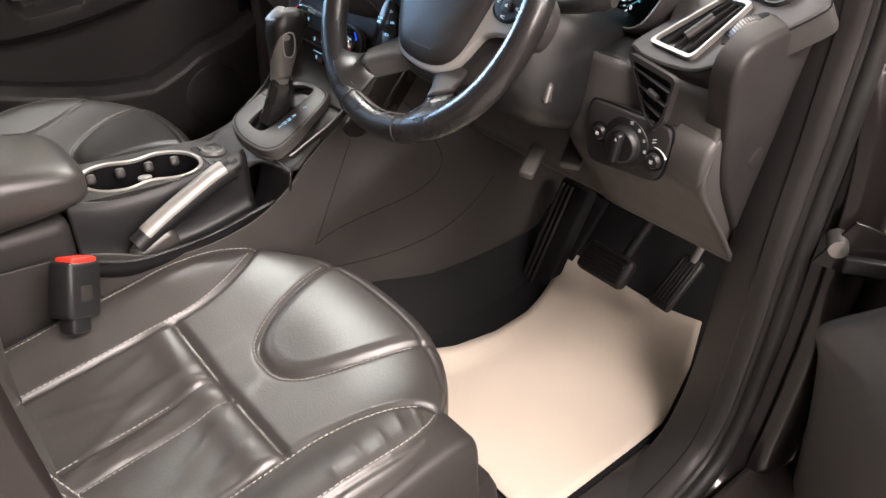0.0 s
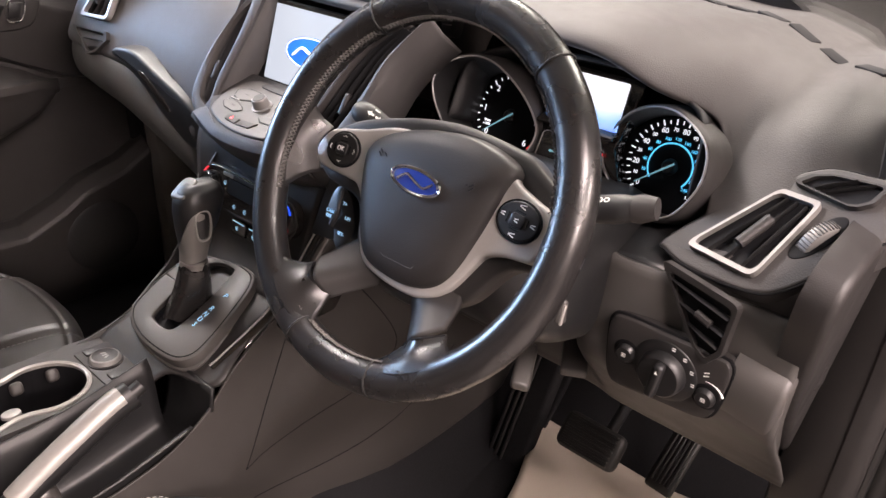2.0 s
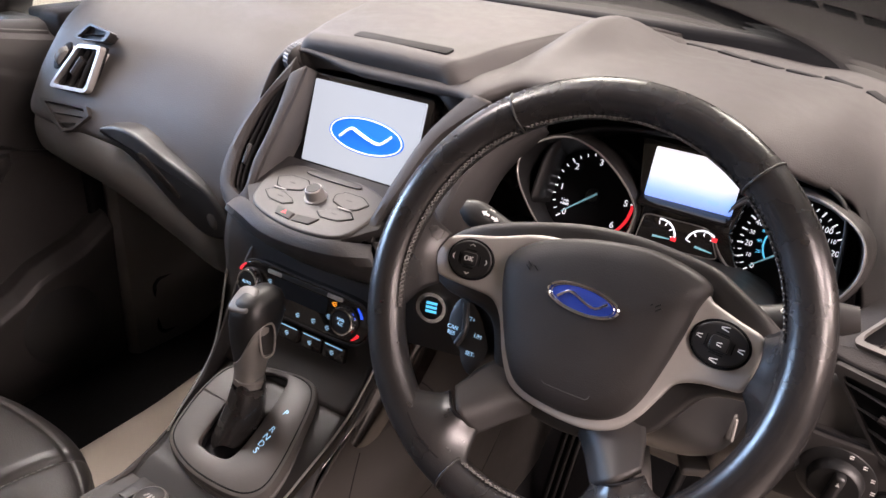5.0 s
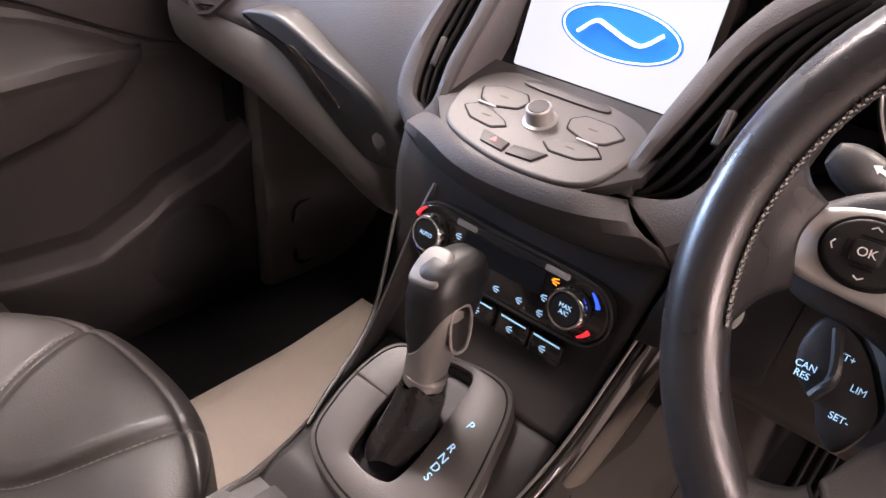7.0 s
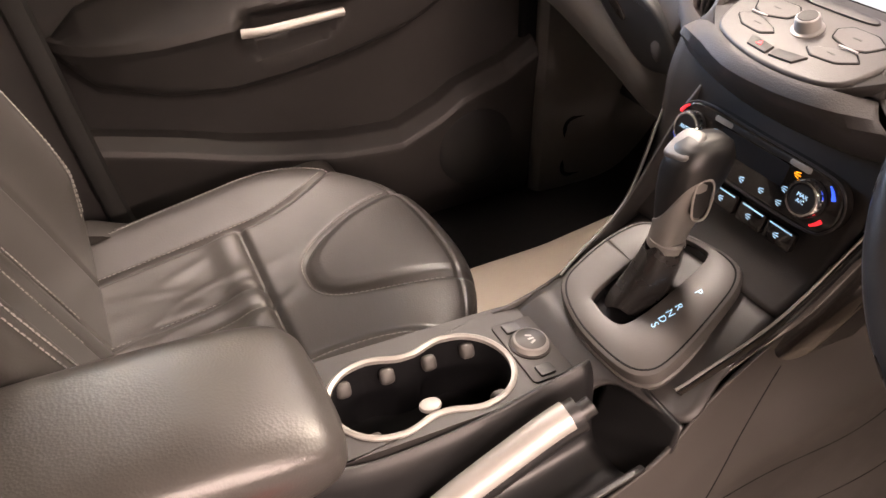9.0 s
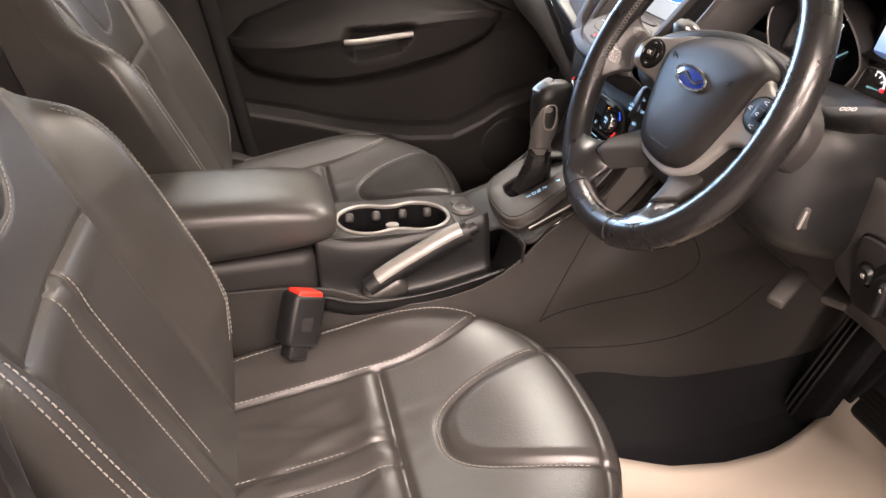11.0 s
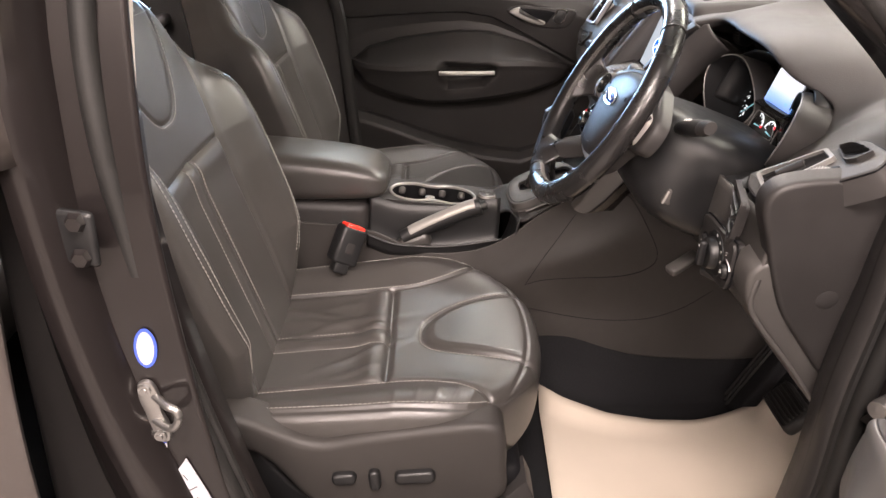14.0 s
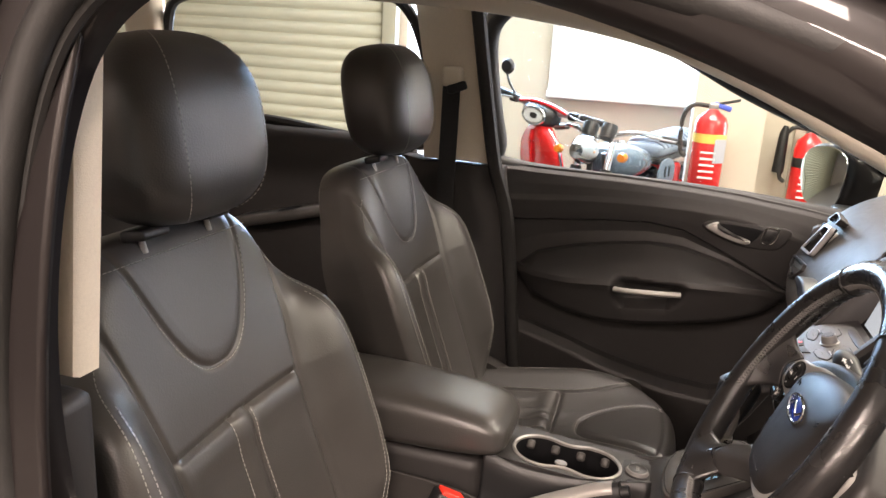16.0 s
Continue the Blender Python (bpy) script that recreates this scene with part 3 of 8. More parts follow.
def seat(cx, label, powered):
    s = thing("car_seat", label, "car seat", "front seats", place=(cx, 0, 0))
    part("cushion", sheet(cushion_mesh(), True, True), LEATHER, s, "creased charcoal leather")
    part("backrest", back_bm(), LEATHER, s)
    # thread rows
    ys = np.linspace(-0.25, -0.004, 40)
    for c in (-0.0235, 0.0235):
        part("seam_stitching", stitches([on_cushion(c, y) for y in ys]), THREAD, s, "pale grey thread")
    for sx in (-1, 1):
        part("seam_stitching", stitches([on_cushion(sx * (bolster_x(y) + 0.006), y) for y in np.linspace(-0.22, 0.17, 60)]), THREAD, s, "pale grey thread")
        part("seam_stitching", stitches([on_cushion(sx * (cushion_half(y) - 0.023), y) for y in np.linspace(-0.20, 0.20, 70)]), THREAD, s, "pale grey thread")
    uy = [(-1, 0.0552 + 0.16 * q ** 3) for q in np.linspace(1, 0, 50)] + [(1, 0.0552 + 0.16 * q ** 3) for q in np.linspace(0.02, 1, 50)]
    part("seam_stitching", stitches([on_cushion(sx * (u_half(y) + 0.004), y - 0.004) for sx, y in uy]), THREAD, s, "pale grey thread")
    for c in (-0.0235, 0.0235):
        part("seam_stitching", stitches([on_back(c, h) for h in np.linspace(0.08, 0.365, 40)], normal=(0, 1, 0.3)), THREAD, s, "pale grey thread")
    uh = [(-1, 0.440 + 0.148 * q ** 2.5) for q in np.linspace(1, 0, 40)] + [(1, 0.440 + 0.148 * q ** 2.5) for q in np.linspace(0.02, 1, 40)]
    part("seam_stitching", stitches([on_back(sx * (back_u(h) + 0.004), h - 0.003) for sx, h in uh], normal=(0, 1, 0.3)), THREAD, s, "pale grey thread")
    for sx in (-1, 1):
        for off, top in ((0.024, 0.56), (0.036, 0.47)):
            part("seam_stitching", stitches([on_back(sx * (back_width(h) - off), h) for h in np.linspace(0.10, top, 80)], normal=(0, 1, 0.3)), THREAD, s, "pale grey thread")
    part("seam_stitching", stitches([on_back(x, 0.597) for x in np.linspace(-0.15, 0.15, 60)], normal=(0, 1, 0.3)), THREAD, s, "pale grey thread")
    # headrest
    hm = pose(0, -0.402, 1.357, 10, 0, 0)
    b = sheet(pillow((0.134, 0.072, 0.113), 0.66, 0.62), True, False)
    bmesh.ops.remove_doubles(b, verts=b.verts, dist=0.0005)
    for v in b.verts:
        k = v.co.z / 0.112
        v.co.x *= 1 - 0.10 * max(0, k) ** 2 - 0.05 * max(0, -k) ** 2
        v.co.y -= 0.012 * max(0, k) ** 2
    b.transform(hm)
    rest = part("headrest", b, LEATHER, s)
    for sx in (-1, 1):
        pts = []
        for a in np.linspace(-1.25, 1.25, 60):
            x = sx * 0.084 * math.cos(a) ** 0.4
            pz = 0.113 * float(sq(math.sin(a), 0.66))
            cp = math.cos(a) ** 0.66
            c = min(1.0, abs(x) / (0.134 * cp)) ** (1 / 0.62) if cp > 0 else 1
            yy = 0.072 * cp * math.sqrt(max(0, 1 - c * c)) ** 0.62
            kz = max(0, pz / 0.112)
            pts.append(hm @ Vector((x * (1 - 0.10 * kz ** 2), yy + 0.003 - 0.012 * kz ** 2, pz)))
        part("seam_stitching", stitches(pts, normal=(0, 1, 0)), THREAD, rest)
    for sx in (-1, 1):
        part("headrest_post", sweep([(sx * 0.065, -0.405, 1.215), (sx * 0.065, -0.410, 1.25), (sx * 0.065, -0.405, 1.30)], 0.006), STEEL, s, "steel headrest post")
        part("post_collar", rbox((0.05, 0.035, 0.014), (sx * 0.065, -0.402, 1.240), (12, 0, 0), 0.005), DARK, s)
    # base
    o = 1 if powered else -1
    side = [(-0.30, 0.735), (-0.193, 0.714), (-0.158, 0.699), (-0.094, 0.676), (-0.024, 0.690), (0.091, 0.712), (0.154, 0.718), (0.180, 0.700), (0.187, 0.64), (0.184, 0.580), (0.097, 0.552), (-0.034, 0.547), (-0.104, 0.566), (-0.165, 0.640), (-0.22, 0.665), (-0.30, 0.67)]
    m = frame_of((o * 0.270, 0, 0), (0, o, 0), (0, 0, 1))
    part("side_valance", slab([(o * o * y * (1 if o > 0 else -1), z) for y, z in side], 0.055, m, 0.014, 60, 4), FLANK, s, "dark grained plastic side cover")
    # Dark inset plate put in for the shaded gap above the rail.
    part("base_shade_plate", slab([(y * o, z) for y, z in [(-0.30, 0.662), (-0.20, 0.655), (-0.167, 0.624), (-0.113, 0.560), (-0.03, 0.543), (0.10, 0.547), (0.172, 0.571), (0.176, 0.54), (0.10, 0.50), (-0.084, 0.487), (-0.25, 0.487), (-0.30, 0.50)]], 0.05, frame_of((o * 0.248, 0, 0), (0, o, 0), (0, 0, 1)), 0.008, 50, 3), DARK, s)
    part("seat_frame", rbox((0.46, 0.44, 0.10), (0, 0.0, 0.555), r=0.02), DEEP, s, "black seat frame")
    for rx in (-0.2, 0.21):
        part("seat_rail", rbox((0.05, 0.48, 0.045), (rx, -0.03, 0.485), r=0.006), DARK, s, "black seat rail")
    if powered:
        part("rail_cover", slab([(-0.095, 0.472), (-0.098, 0.505), (-0.085, 0.512), (-0.02, 0.494), (0.07, 0.506), (0.150, 0.520), (0.186, 0.560), (0.222, 0.600), (0.236, 0.57), (0.252, 0.48)], 0.06, frame_of((0.25, 0, 0), (0, 1, 0), (0, 0, 1)), 0.004), HARD, s)
        part("rail_foot", slab([(-0.085, 0.472), (-0.08, 0.50), (0.08, 0.505), (0.18, 0.52), (0.205, 0.54), (0.235, 0.53), (0.242, 0.475)], 0.05, frame_of((0.262, 0, 0), (0, 1, 0), (0, 0, 1)), 0.008), DARK, s)
        for name, y, z, w, h, rot in (("seat_switch", -0.052, 0.619, 0.036, 0.020, 6), ("seat_switch", -0.007, 0.618, 0.017, 0.036, 6), ("seat_switch", 0.052, 0.626, 0.060, 0.021, 6)):
            mm = frame_of((0.281, y, z), (0, math.cos(radians(rot)), math.sin(radians(rot))), (0, 0, 1))
            part(name, slab(rrect(w, h, min(w, h) * 0.45), 0.016, mm, 0.005, seg=4), DARK, s, "glossy black switch")
    return s


def back_bm():
    b = sheet(back_mesh(), True, True)
    b.transform(BACK)
    return b


SEAT_X, SEAT_GAP = 0.362, 0.722
seat(SEAT_X, "charcoal leather driver's seat with pale stitching and power switches", True)
seat(SEAT_X - SEAT_GAP, "charcoal leather passenger seat with pale stitching beside centre console", False)
# ---- dashboard ----
dash = thing("dashboard", "dark grey moulded soft-touch dashboard with air vents", "dashboard")


def dash_rows():
    pas = [(1.02, 1.225), (0.88, 1.245), (0.74, 1.247), (0.62, 1.232), (0.54, 1.195), (0.485, 1.135), (0.455, 1.075), (0.445, 1.04), (0.455, 1.02), (0.50, 1.015)]
    mid = [(1.04, 1.228), (0.88, 1.25), (0.74, 1.256), (0.62, 1.257), (0.545, 1.253), (0.507, 1.242), (0.510, 1.230), (0.55, 1.224), (0.62, 1.20), (0.63, 1.10)]
    hood = [(1.03, 1.23), (0.88, 1.252), (0.74, 1.272), (0.64, 1.277), (0.56, 1.268), (0.538, 1.256), (0.555, 1.246), (0.60, 1.243), (0.64, 1.24), (0.68, 1.235)]
    edge = [(1.0, 1.225), (0.88, 1.24), (0.74, 1.24), (0.645, 1.215), (0.585, 1.178), (0.535, 1.138), (0.508, 1.118), (0.497, 1.09), (0.492, 1.05), (0.492, 1.0)]
    end = [(0.98, 1.20), (0.86, 1.21), (0.74, 1.20), (0.66, 1.168), (0.60, 1.135), (0.54, 1.108), (0.52, 1.085), (0.515, 1.06), (0.515, 1.03), (0.515, 0.99)]
    fall = [(1.03, 1.205), (0.88, 1.222), (0.735, 1.236), (0.635, 1.232), (0.562, 1.216), (0.542, 1.203), (0.556, 1.193), (0.60, 1.188), (0.64, 1.185), (0.68, 1.18)]
    foot = [(1.02, 1.20), (0.88, 1.212), (0.74, 1.216), (0.665, 1.204), (0.615, 1.187), (0.588, 1.172), (0.594, 1.162), (0.615, 1.154), (0.65, 1.150), (0.69, 1.147)]
    ramp = [(1.01, 1.195), (0.88, 1.206), (0.74, 1.208), (0.655, 1.191), (0.595, 1.159), (0.545, 1.121), (0.543, 1.108), (0.556, 1.10), (0.58, 1.085), (0.61, 1.07)]
    out = []
    for x, p, dy, dz in ((-0.70, pas, 0.16, -0.02), (-0.655, pas, 0.075, -0.005), (-0.62, pas, 0.02, 0), (-0.55, pas, 0, 0), (-0.38, pas, 0.003, -0.005), (-0.24, pas, 0.0, -0.01), (-0.165, pas, -0.005, -0.018), (-0.12, mid, 0.005, -0.022), (0.0, mid, 0.005, -0.022), (0.12, mid, 0.005, -0.022), (0.155, mid, 0, -0.022), (0.20, hood, 0, -0.026), (0.30, hood, -0.008, -0.026), (0.40, hood, -0.01, -0.03), (0.462, fall, 0, 0), (0.516, foot, 0, 0), (0.540, ramp, 0, 0), (0.560, edge, -0.019, -0.038), (0.61, edge, -0.021, -0.031), (0.662, end, -0.034, -0.006), (0.674, end, -0.028, -0.010)):
        lift = float(np.interp(x, [-0.55, -0.38, -0.24, -0.165], [0.045, 0.045, 0.022, -0.012])) if p is pas else 0.0
        out.append([(x, 1.27 - 0.95 * x * x if j == 0 else y + (dy if j > 2 else dy * 0.5), z + dz + lift * max(0, j - 5) / 4) for j, (y, z) in enumerate(p)])
    return out


dash_grid = np.array(net(dash_rows(), 200, 70))
gx, gy = dash_grid[:, :, 0], dash_grid[:, :, 1]
# the ridge that runs back between the display pod and the cluster brow
dash_grid[:, :, 2] += 0.034 * np.exp(-((gx - 0.195 - 0.25 * (gy - 0.70)) / 0.040) ** 2 - ((gy - 0.74) / 0.12) ** 2)
part("upper_pad", sheet(dash_grid), SOFT, dash, "soft grained upper pad", solid=0.008, offset=-1)
low = [(0.478, 1.06), (0.470, 0.99), (0.468, 0.955), (0.486, 0.925), (0.532, 0.874), (0.574, 0.824), (0.592, 0.806), (0.640, 0.806), (0.74, 0.82)]
lowc = [(0.585, 1.05), (0.56, 0.99), (0.545, 0.94), (0.548, 0.895), (0.560, 0.860), (0.580, 0.828), (0.595, 0.808), (0.640, 0.803), (0.74, 0.80)]
rows = [[(x, y, z) for y, z in p] for x, p in ((0.15, lowc), (0.30, lowc), (0.43, lowc), (0.475, low), (0.58, low), (0.672, low))]
part("knee_panel", sheet(net(rows, 60, 50)), TRIM, dash, "grey lower knee panel", solid=0.006, offset=-1)
glove = [(0.475, 1.035), (0.448, 1.018), (0.436, 0.995), (0.436, 0.968), (0.447, 0.948), (0.49, 0.938), (0.60, 0.935)]
rows = [[(x, y + dy, z + dz) for y, z in glove] for x, dy, dz in ((-0.70, 0.12, 0.03), (-0.62, 0.03, 0.045), (-0.52, 0.006, 0.045), (-0.40, 0.0, 0.033), (-0.28, 0.0, 0.0), (-0.20, 0.0, -0.026), (-0.172, 0.012, -0.034))]
part("lower_band", sheet(net(rows, 40, 40)), TRIM, dash, "grey band under the passenger pad", solid=0.006, offset=-1)
BLD = frame_of((0, 0.4335, 0), (1, 0, 0), (0, 0, 1))
part("blade_trim", slab([(-0.405, 1.076), (-0.345, 1.090), (-0.27, 1.068), (-0.191, 1.040), (-0.148, 0.992), (-0.20, 0.976), (-0.268, 1.008), (-0.328, 1.046)], 0.03, BLD, 0.006, 60, 3), DARK, dash, "dark trim blade")
part("blade_inlay", slab([(-0.322, 1.060), (-0.305, 1.062), (-0.246, 1.026), (-0.250, 1.018), (-0.29, 1.040)], 0.003, BLD @ pose(0, 0, 0.0015), 0.001, 30), GLOSS, dash, "gloss inlay")
# Black sheet put in for the shade under the passenger dash.
part("dash_shade_sheet", rbox((0.56, 0.02, 0.30), (-0.42, 0.86, 0.80), (-20, 0, 0), 0.01), DEEP, dash)
cap = [(0.500, 0.957), (0.480, 1.00), (0.462, 1.045), (0.446, 1.085), (0.446, 1.112), (0.470, 1.130), (0.53, 1.139), (0.60, 1.142), (0.68, 1.150), (0.72, 1.0), (0.70, 0.85), (0.63, 0.822), (0.590, 0.846), (0.545, 0.898), (0.522, 0.926)]
part("end_cap", slab(cap, 0.030, frame_of((0.580, 0, 0), (0, 1, 0), (0.10, 0, 1)), 0.008, 90, 4), HARD, dash, "smooth dark end cover")
part("knee_wing", slab([(0.456, 1.006), (0.458, 0.965), (0.480, 0.931), (0.535, 0.869), (0.590, 0.806), (0.640, 0.806), (0.660, 0.860), (0.540, 0.975), (0.490, 1.02)], 0.050, frame_of((0.573, 0, 0), (0, 1, 0), (0.10, 0, 1)), 0.007, 60, 3), TRIM, dash, "grey end of the knee panel")
part("cap_plug", lathe([(0.0, 0.0), (0.011, 0.0), (0.015, -0.002), (0.015, -0.004)], frame_of((0.6785, 0.556, 0.970), (0, 1, 0), (0, 0, 1)), 24), HARD, dash)

# windscreen demister slots
flat_top = dash_grid[:, :24].reshape(-1, 3)
for k in range(26):
    x = -0.60 + k * 0.048
    yy = 0.972 - 0.62 * x * x
    near = flat_top[np.argsort((flat_top[:, 0] - x) ** 2 + (flat_top[:, 1] - yy) ** 2)[:24]]
    sx, sy, z = np.linalg.lstsq(np.c_[near[:, 0] - x, near[:, 1] - yy, np.ones(24)], near[:, 2], rcond=None)[0]
    part("demister_slot", rbox((0.042, 0.016, 0.004), (x, yy, z + 0.0002), (math.degrees(math.atan(sy)), -math.degrees(math.atan(sx)), -math.degrees(math.atan(1.24 * x))), 0.001), DEEP, dash)

# ---- centre pod ----
POD = frame_of((0.004, 0.390, 1.037), (1, 0, 0), (0, 0.538, 0.843))
pod = thing("centre_display_pod", "dark shield-shaped pod with lit display and air vents", "display")


def pod_pts(curve, n, z=0.0, grow=0.0):
    return [POD @ Vector((a * (1 + grow), b - grow * 0.25, z)) for a, b in spline(curve, n)]


def pod_strip(name, a, b, label=""):
    """A rolled strip of the pod's face between an outer and an inner curve."""
    n = 60
    mid = [((p[0] + q[0]) / 2, (p[1] + q[1]) / 2) for p, q in zip(a, b)]
    rows = [pod_pts(a, n, -0.055, 0.05), pod_pts(a, n, -0.020, 0.035), pod_pts(a, n, -0.006, 0.015), pod_pts(a, n, 0.0), pod_pts(mid, n, 0.0025), pod_pts(b, n, 0.0005), pod_pts(b, n, -0.006), pod_pts(b, n, -0.03)]
    part(name, sheet(np.array(rows)), SOFT, pod, label, solid=0.002)


def pod_inner(a, b):
    n = 60
    mid = [((p[0] + q[0]) / 2, (p[1] + q[1]) / 2) for p, q in zip(a, b)]
    rows = [pod_pts(a, n, -0.03), pod_pts(a, n, -0.004), pod_pts(a, n, 0.001), pod_pts(mid, n, 0.002), pod_pts(b, n, 0.0), pod_pts(b, n, -0.006)]
    part("pod_rib", sheet(np.array(rows)), SOFT, pod, solid=0.002)
    rows = [pod_pts(b, n, z, -g) for z, g in ((-0.004, 0.0), (-0.03, 0.01), (-0.07, 0.03), (-0.12, 0.05))]
    part("pod_cheek", sheet(np.array(rows)), SOFT, pod, "smooth dark inner cheek", solid=0.002)


C0L = [(-0.098, 0.214), (-0.118, 0.175), (-0.139, 0.128), (-0.148, 0.077), (-0.140, 0.040), (-0.110, 0.016)]
C1L = [(-0.097, 0.192), (-0.122, 0.154), (-0.133, 0.106), (-0.133, 0.071), (-0.126, 0.046), (-0.106, 0.036)]
C2L = [(-0.097, 0.192), (-0.096, 0.155), (-0.098, 0.120), (-0.103, 0.083), (-0.101, 0.050), (-0.106, 0.036)]
C3L = [(-0.080, 0.206), (-0.083, 0.165), (-0.088, 0.125), (-0.092, 0.090), (-0.093, 0.056), (-0.084, 0.032)]
C0R = [(0.206, 0.222), (0.177, 0.170), (0.168, 0.128), (0.161, 0.077), (0.152, 0.040), (0.128, 0.014)]
C1R = [(0.196, 0.213), (0.167, 0.165), (0.155, 0.120), (0.143, 0.082), (0.126, 0.049), (0.090, 0.036)]
C2R = [(0.168, 0.212), (0.138, 0.182), (0.119, 0.155), (0.102, 0.104), (0.090, 0.065), (0.090, 0.036)]
C3R = [(0.144, 0.216), (0.120, 0.182), (0.105, 0.152), (0.090, 0.102), (0.081, 0.062), (0.074, 0.036)]
pod_strip("pod_rim", C0L, C1L)
pod_strip("pod_rim", C0R, C1R)
pod_inner(C2L, C3L)
pod_inner(C2R, C3R)
CTL = frame_of((0.003, 0.420, 1.088), (1, 0, 0), (0, 0.95, 0.316))
chin_a = [(-0.110, 0.016), (-0.075, 0.006), (-0.03, 0.0), (0.02, -0.001), (0.08, 0.003), (0.128, 0.014)]
lip = [CTL @ Vector((x, y, -0.003)) for x, y in ((-0.072, -0.030), (-0.030, -0.0475), (0.020, -0.0500), (0.066, -0.042))]
lip = [POD @ Vector((-0.106, 0.036, 0.0))] + lip + [POD @ Vector((0.092, 0.034, 0.0))]
lip = [Vector(p) for p in spline(lip, 60)]
low_edge = pod_pts(chin_a, 60, 0.0)
rows = [pod_pts(chin_a, 60, -0.055, 0.05), pod_pts(chin_a, 60, -0.016, 0.03)]
for f, out in ((0.0, 0.004), (0.25, 0.012), (0.55, 0.013), (0.85, 0.006), (1.0, 0.0)):
    rows.append([a * (1 - f) + b * f + POD.to_3x3() @ Vector((0, -0.3 * out, out)) for a, b in zip(low_edge, lip)])
rows.append([p + Vector((0, 0.004, -0.010)) for p in lip])
part("pod_chin", sheet(np.array(rows)), SOFT, pod, "padded chin below the button panel", solid=0.002)
part("pod_deck", slab([(-0.100, -0.004), (-0.100, 0.060), (0.098, 0.060), (0.096, -0.006), (0.066, -0.042), (0.020, -0.050), (-0.030, -0.0475), (-0.070, -0.032)], 0.010, CTL @ pose(0, 0, -0.0035), 0.002), HARD, pod, "dark deck round the button panel")
for a, b in ((C1L, C2L), (C1R, C2R)):
    # Black sheet close behind the slats, standing for the vent's inner shade.
    well = [pod_pts([(p[0] * (1 - f) + q[0] * f, p[1] * (1 - f) + q[1] * f) for p, q in zip(a, b)], 40, -0.0165) for f in (0.0, 0.5, 1.0)]
    part("vent_well", sheet(np.array(well)), DEEP, pod, "black vent well")
    for f in (0.30, 0.56, 0.80):
        sl = [(p[0] * (1 - f) + q[0] * f, p[1] * (1 - f) + q[1] * f) for p, q in zip(a, b)]
        part("vent_slat", sweep(pod_pts(sl, 24, -0.010)[1:-1], 0.008, seg=6, flat=0.16, ref=(1, 0, 0)), DARK, pod)
    p, q = a[3], b[3]
    part("vent_tab", rbox((0.007, 0.026, 0.008), m=POD @ pose(p[0] * 0.64 + q[0] * 0.36, p[1] * 0.64 + q[1] * 0.36 + 0.012, -0.006), r=0.002), HARD, pod)
for place, turn in (((-0.103, 0.520, 1.210), -24), ((0.170, 0.590, 1.203), 20)):
    m = frame_of(place, (math.cos(radians(turn)), math.sin(radians(turn)), 0), (0, 0, 1))
    b = lathe([(0.0, 0.009), (0.016, 0.009), (0.019, 0.007), (0.019, -0.007), (0.016, -0.009), (0.0, -0.009)], m @ pose(0, 0, 0, 0, 90, 0), 40)
    w = part("vent_wheel", b, DARK, pod, "ribbed vent wheel")
    for k in range(14):
        a = radians(180 * k / 13)
        part("wheel_rib", rbox((0.012, 0.0012, 0.0016), m=m @ pose(0, 0.0192 * math.sin(a), -0.0192 * math.cos(a)) @ pose(0, 0, 0, -math.degrees(a), 0, 0), r=0), SATIN, w)
# tray lid over the screen
LID = frame_of((0.020, 0.553, 1.2400), (1, 0, 0), (0, 1, 0.06))
hood_rows = []
for y, a, b, z in ((0.524, -0.080, 0.098, 1.205), (0.516, -0.083, 0.102, 1.222), (0.514, -0.086, 0.106, 1.236), (0.523, -0.091, 0.114, 1.2445), (0.545, -0.098, 0.124, 1.2475), (0.60, -0.108, 0.142, 1.256), (0.70, -0.128, 0.172, 1.262), (0.82, -0.155, 0.205, 1.258), (0.93, -0.18, 0.235, 1.236)):
    hood_rows.append([(a - 0.030, y + 0.012, z - 0.034), (a - 0.012, y, z - 0.016), (a, y, z - 0.003), (a + 0.02, y, z), ((a + b) / 2, y, z + 0.002), (b - 0.02, y, z), (b, y, z - 0.003), (b + 0.014, y, z - 0.016), (b + 0.036, y + 0.012, z - 0.036)])
lidp = part("tray_lid", sheet(net(hood_rows, 60, 60)), SOFT, pod, "moulded tray hood over the screen", solid=0.004, offset=-1)
part("tray_slot", slab(rrect(0.130, 0.017, 0.004), 0.003, LID @ pose(0.012, -0.010, 0.0104) @ pose(0, 0, 0, 6, 0, 0), 0.0004), DEEP, lidp, "dark slot")
part("pod_back", slab([(-0.14, 0.03), (-0.1, 0.015), (0.1, 0.015), (0.14, 0.03), (0.165, 0.12), (0.17, 0.20), (-0.10, 0.20), (-0.14, 0.12)], 0.01, POD @ pose(0, 0, -0.045), 0), DEEP, pod)
SCR = frame_of((0.008, 0.500, 1.148), (1, 0, 0), (0, 0.30, 0.954))
part("screen_bezel", slab(rrect(0.176, 0.112, 0.006), 0.02, SCR @ pose(0, 0, -0.002), 0.003), GLOSS, pod, "gloss black bezel")
scr = part("screen", slab(rrect(0.160, 0.098, 0.002), 0.004, SCR @ pose(0, 0, 0.001), 0.0), SCREEN, pod, "lit white-blue screen showing a blue oval", smooth=False)
oval = [(0.054 * math.cos(a), 0.021 * math.sin(a)) for a in np.linspace(0, 2 * math.pi, 48, endpoint=False)]
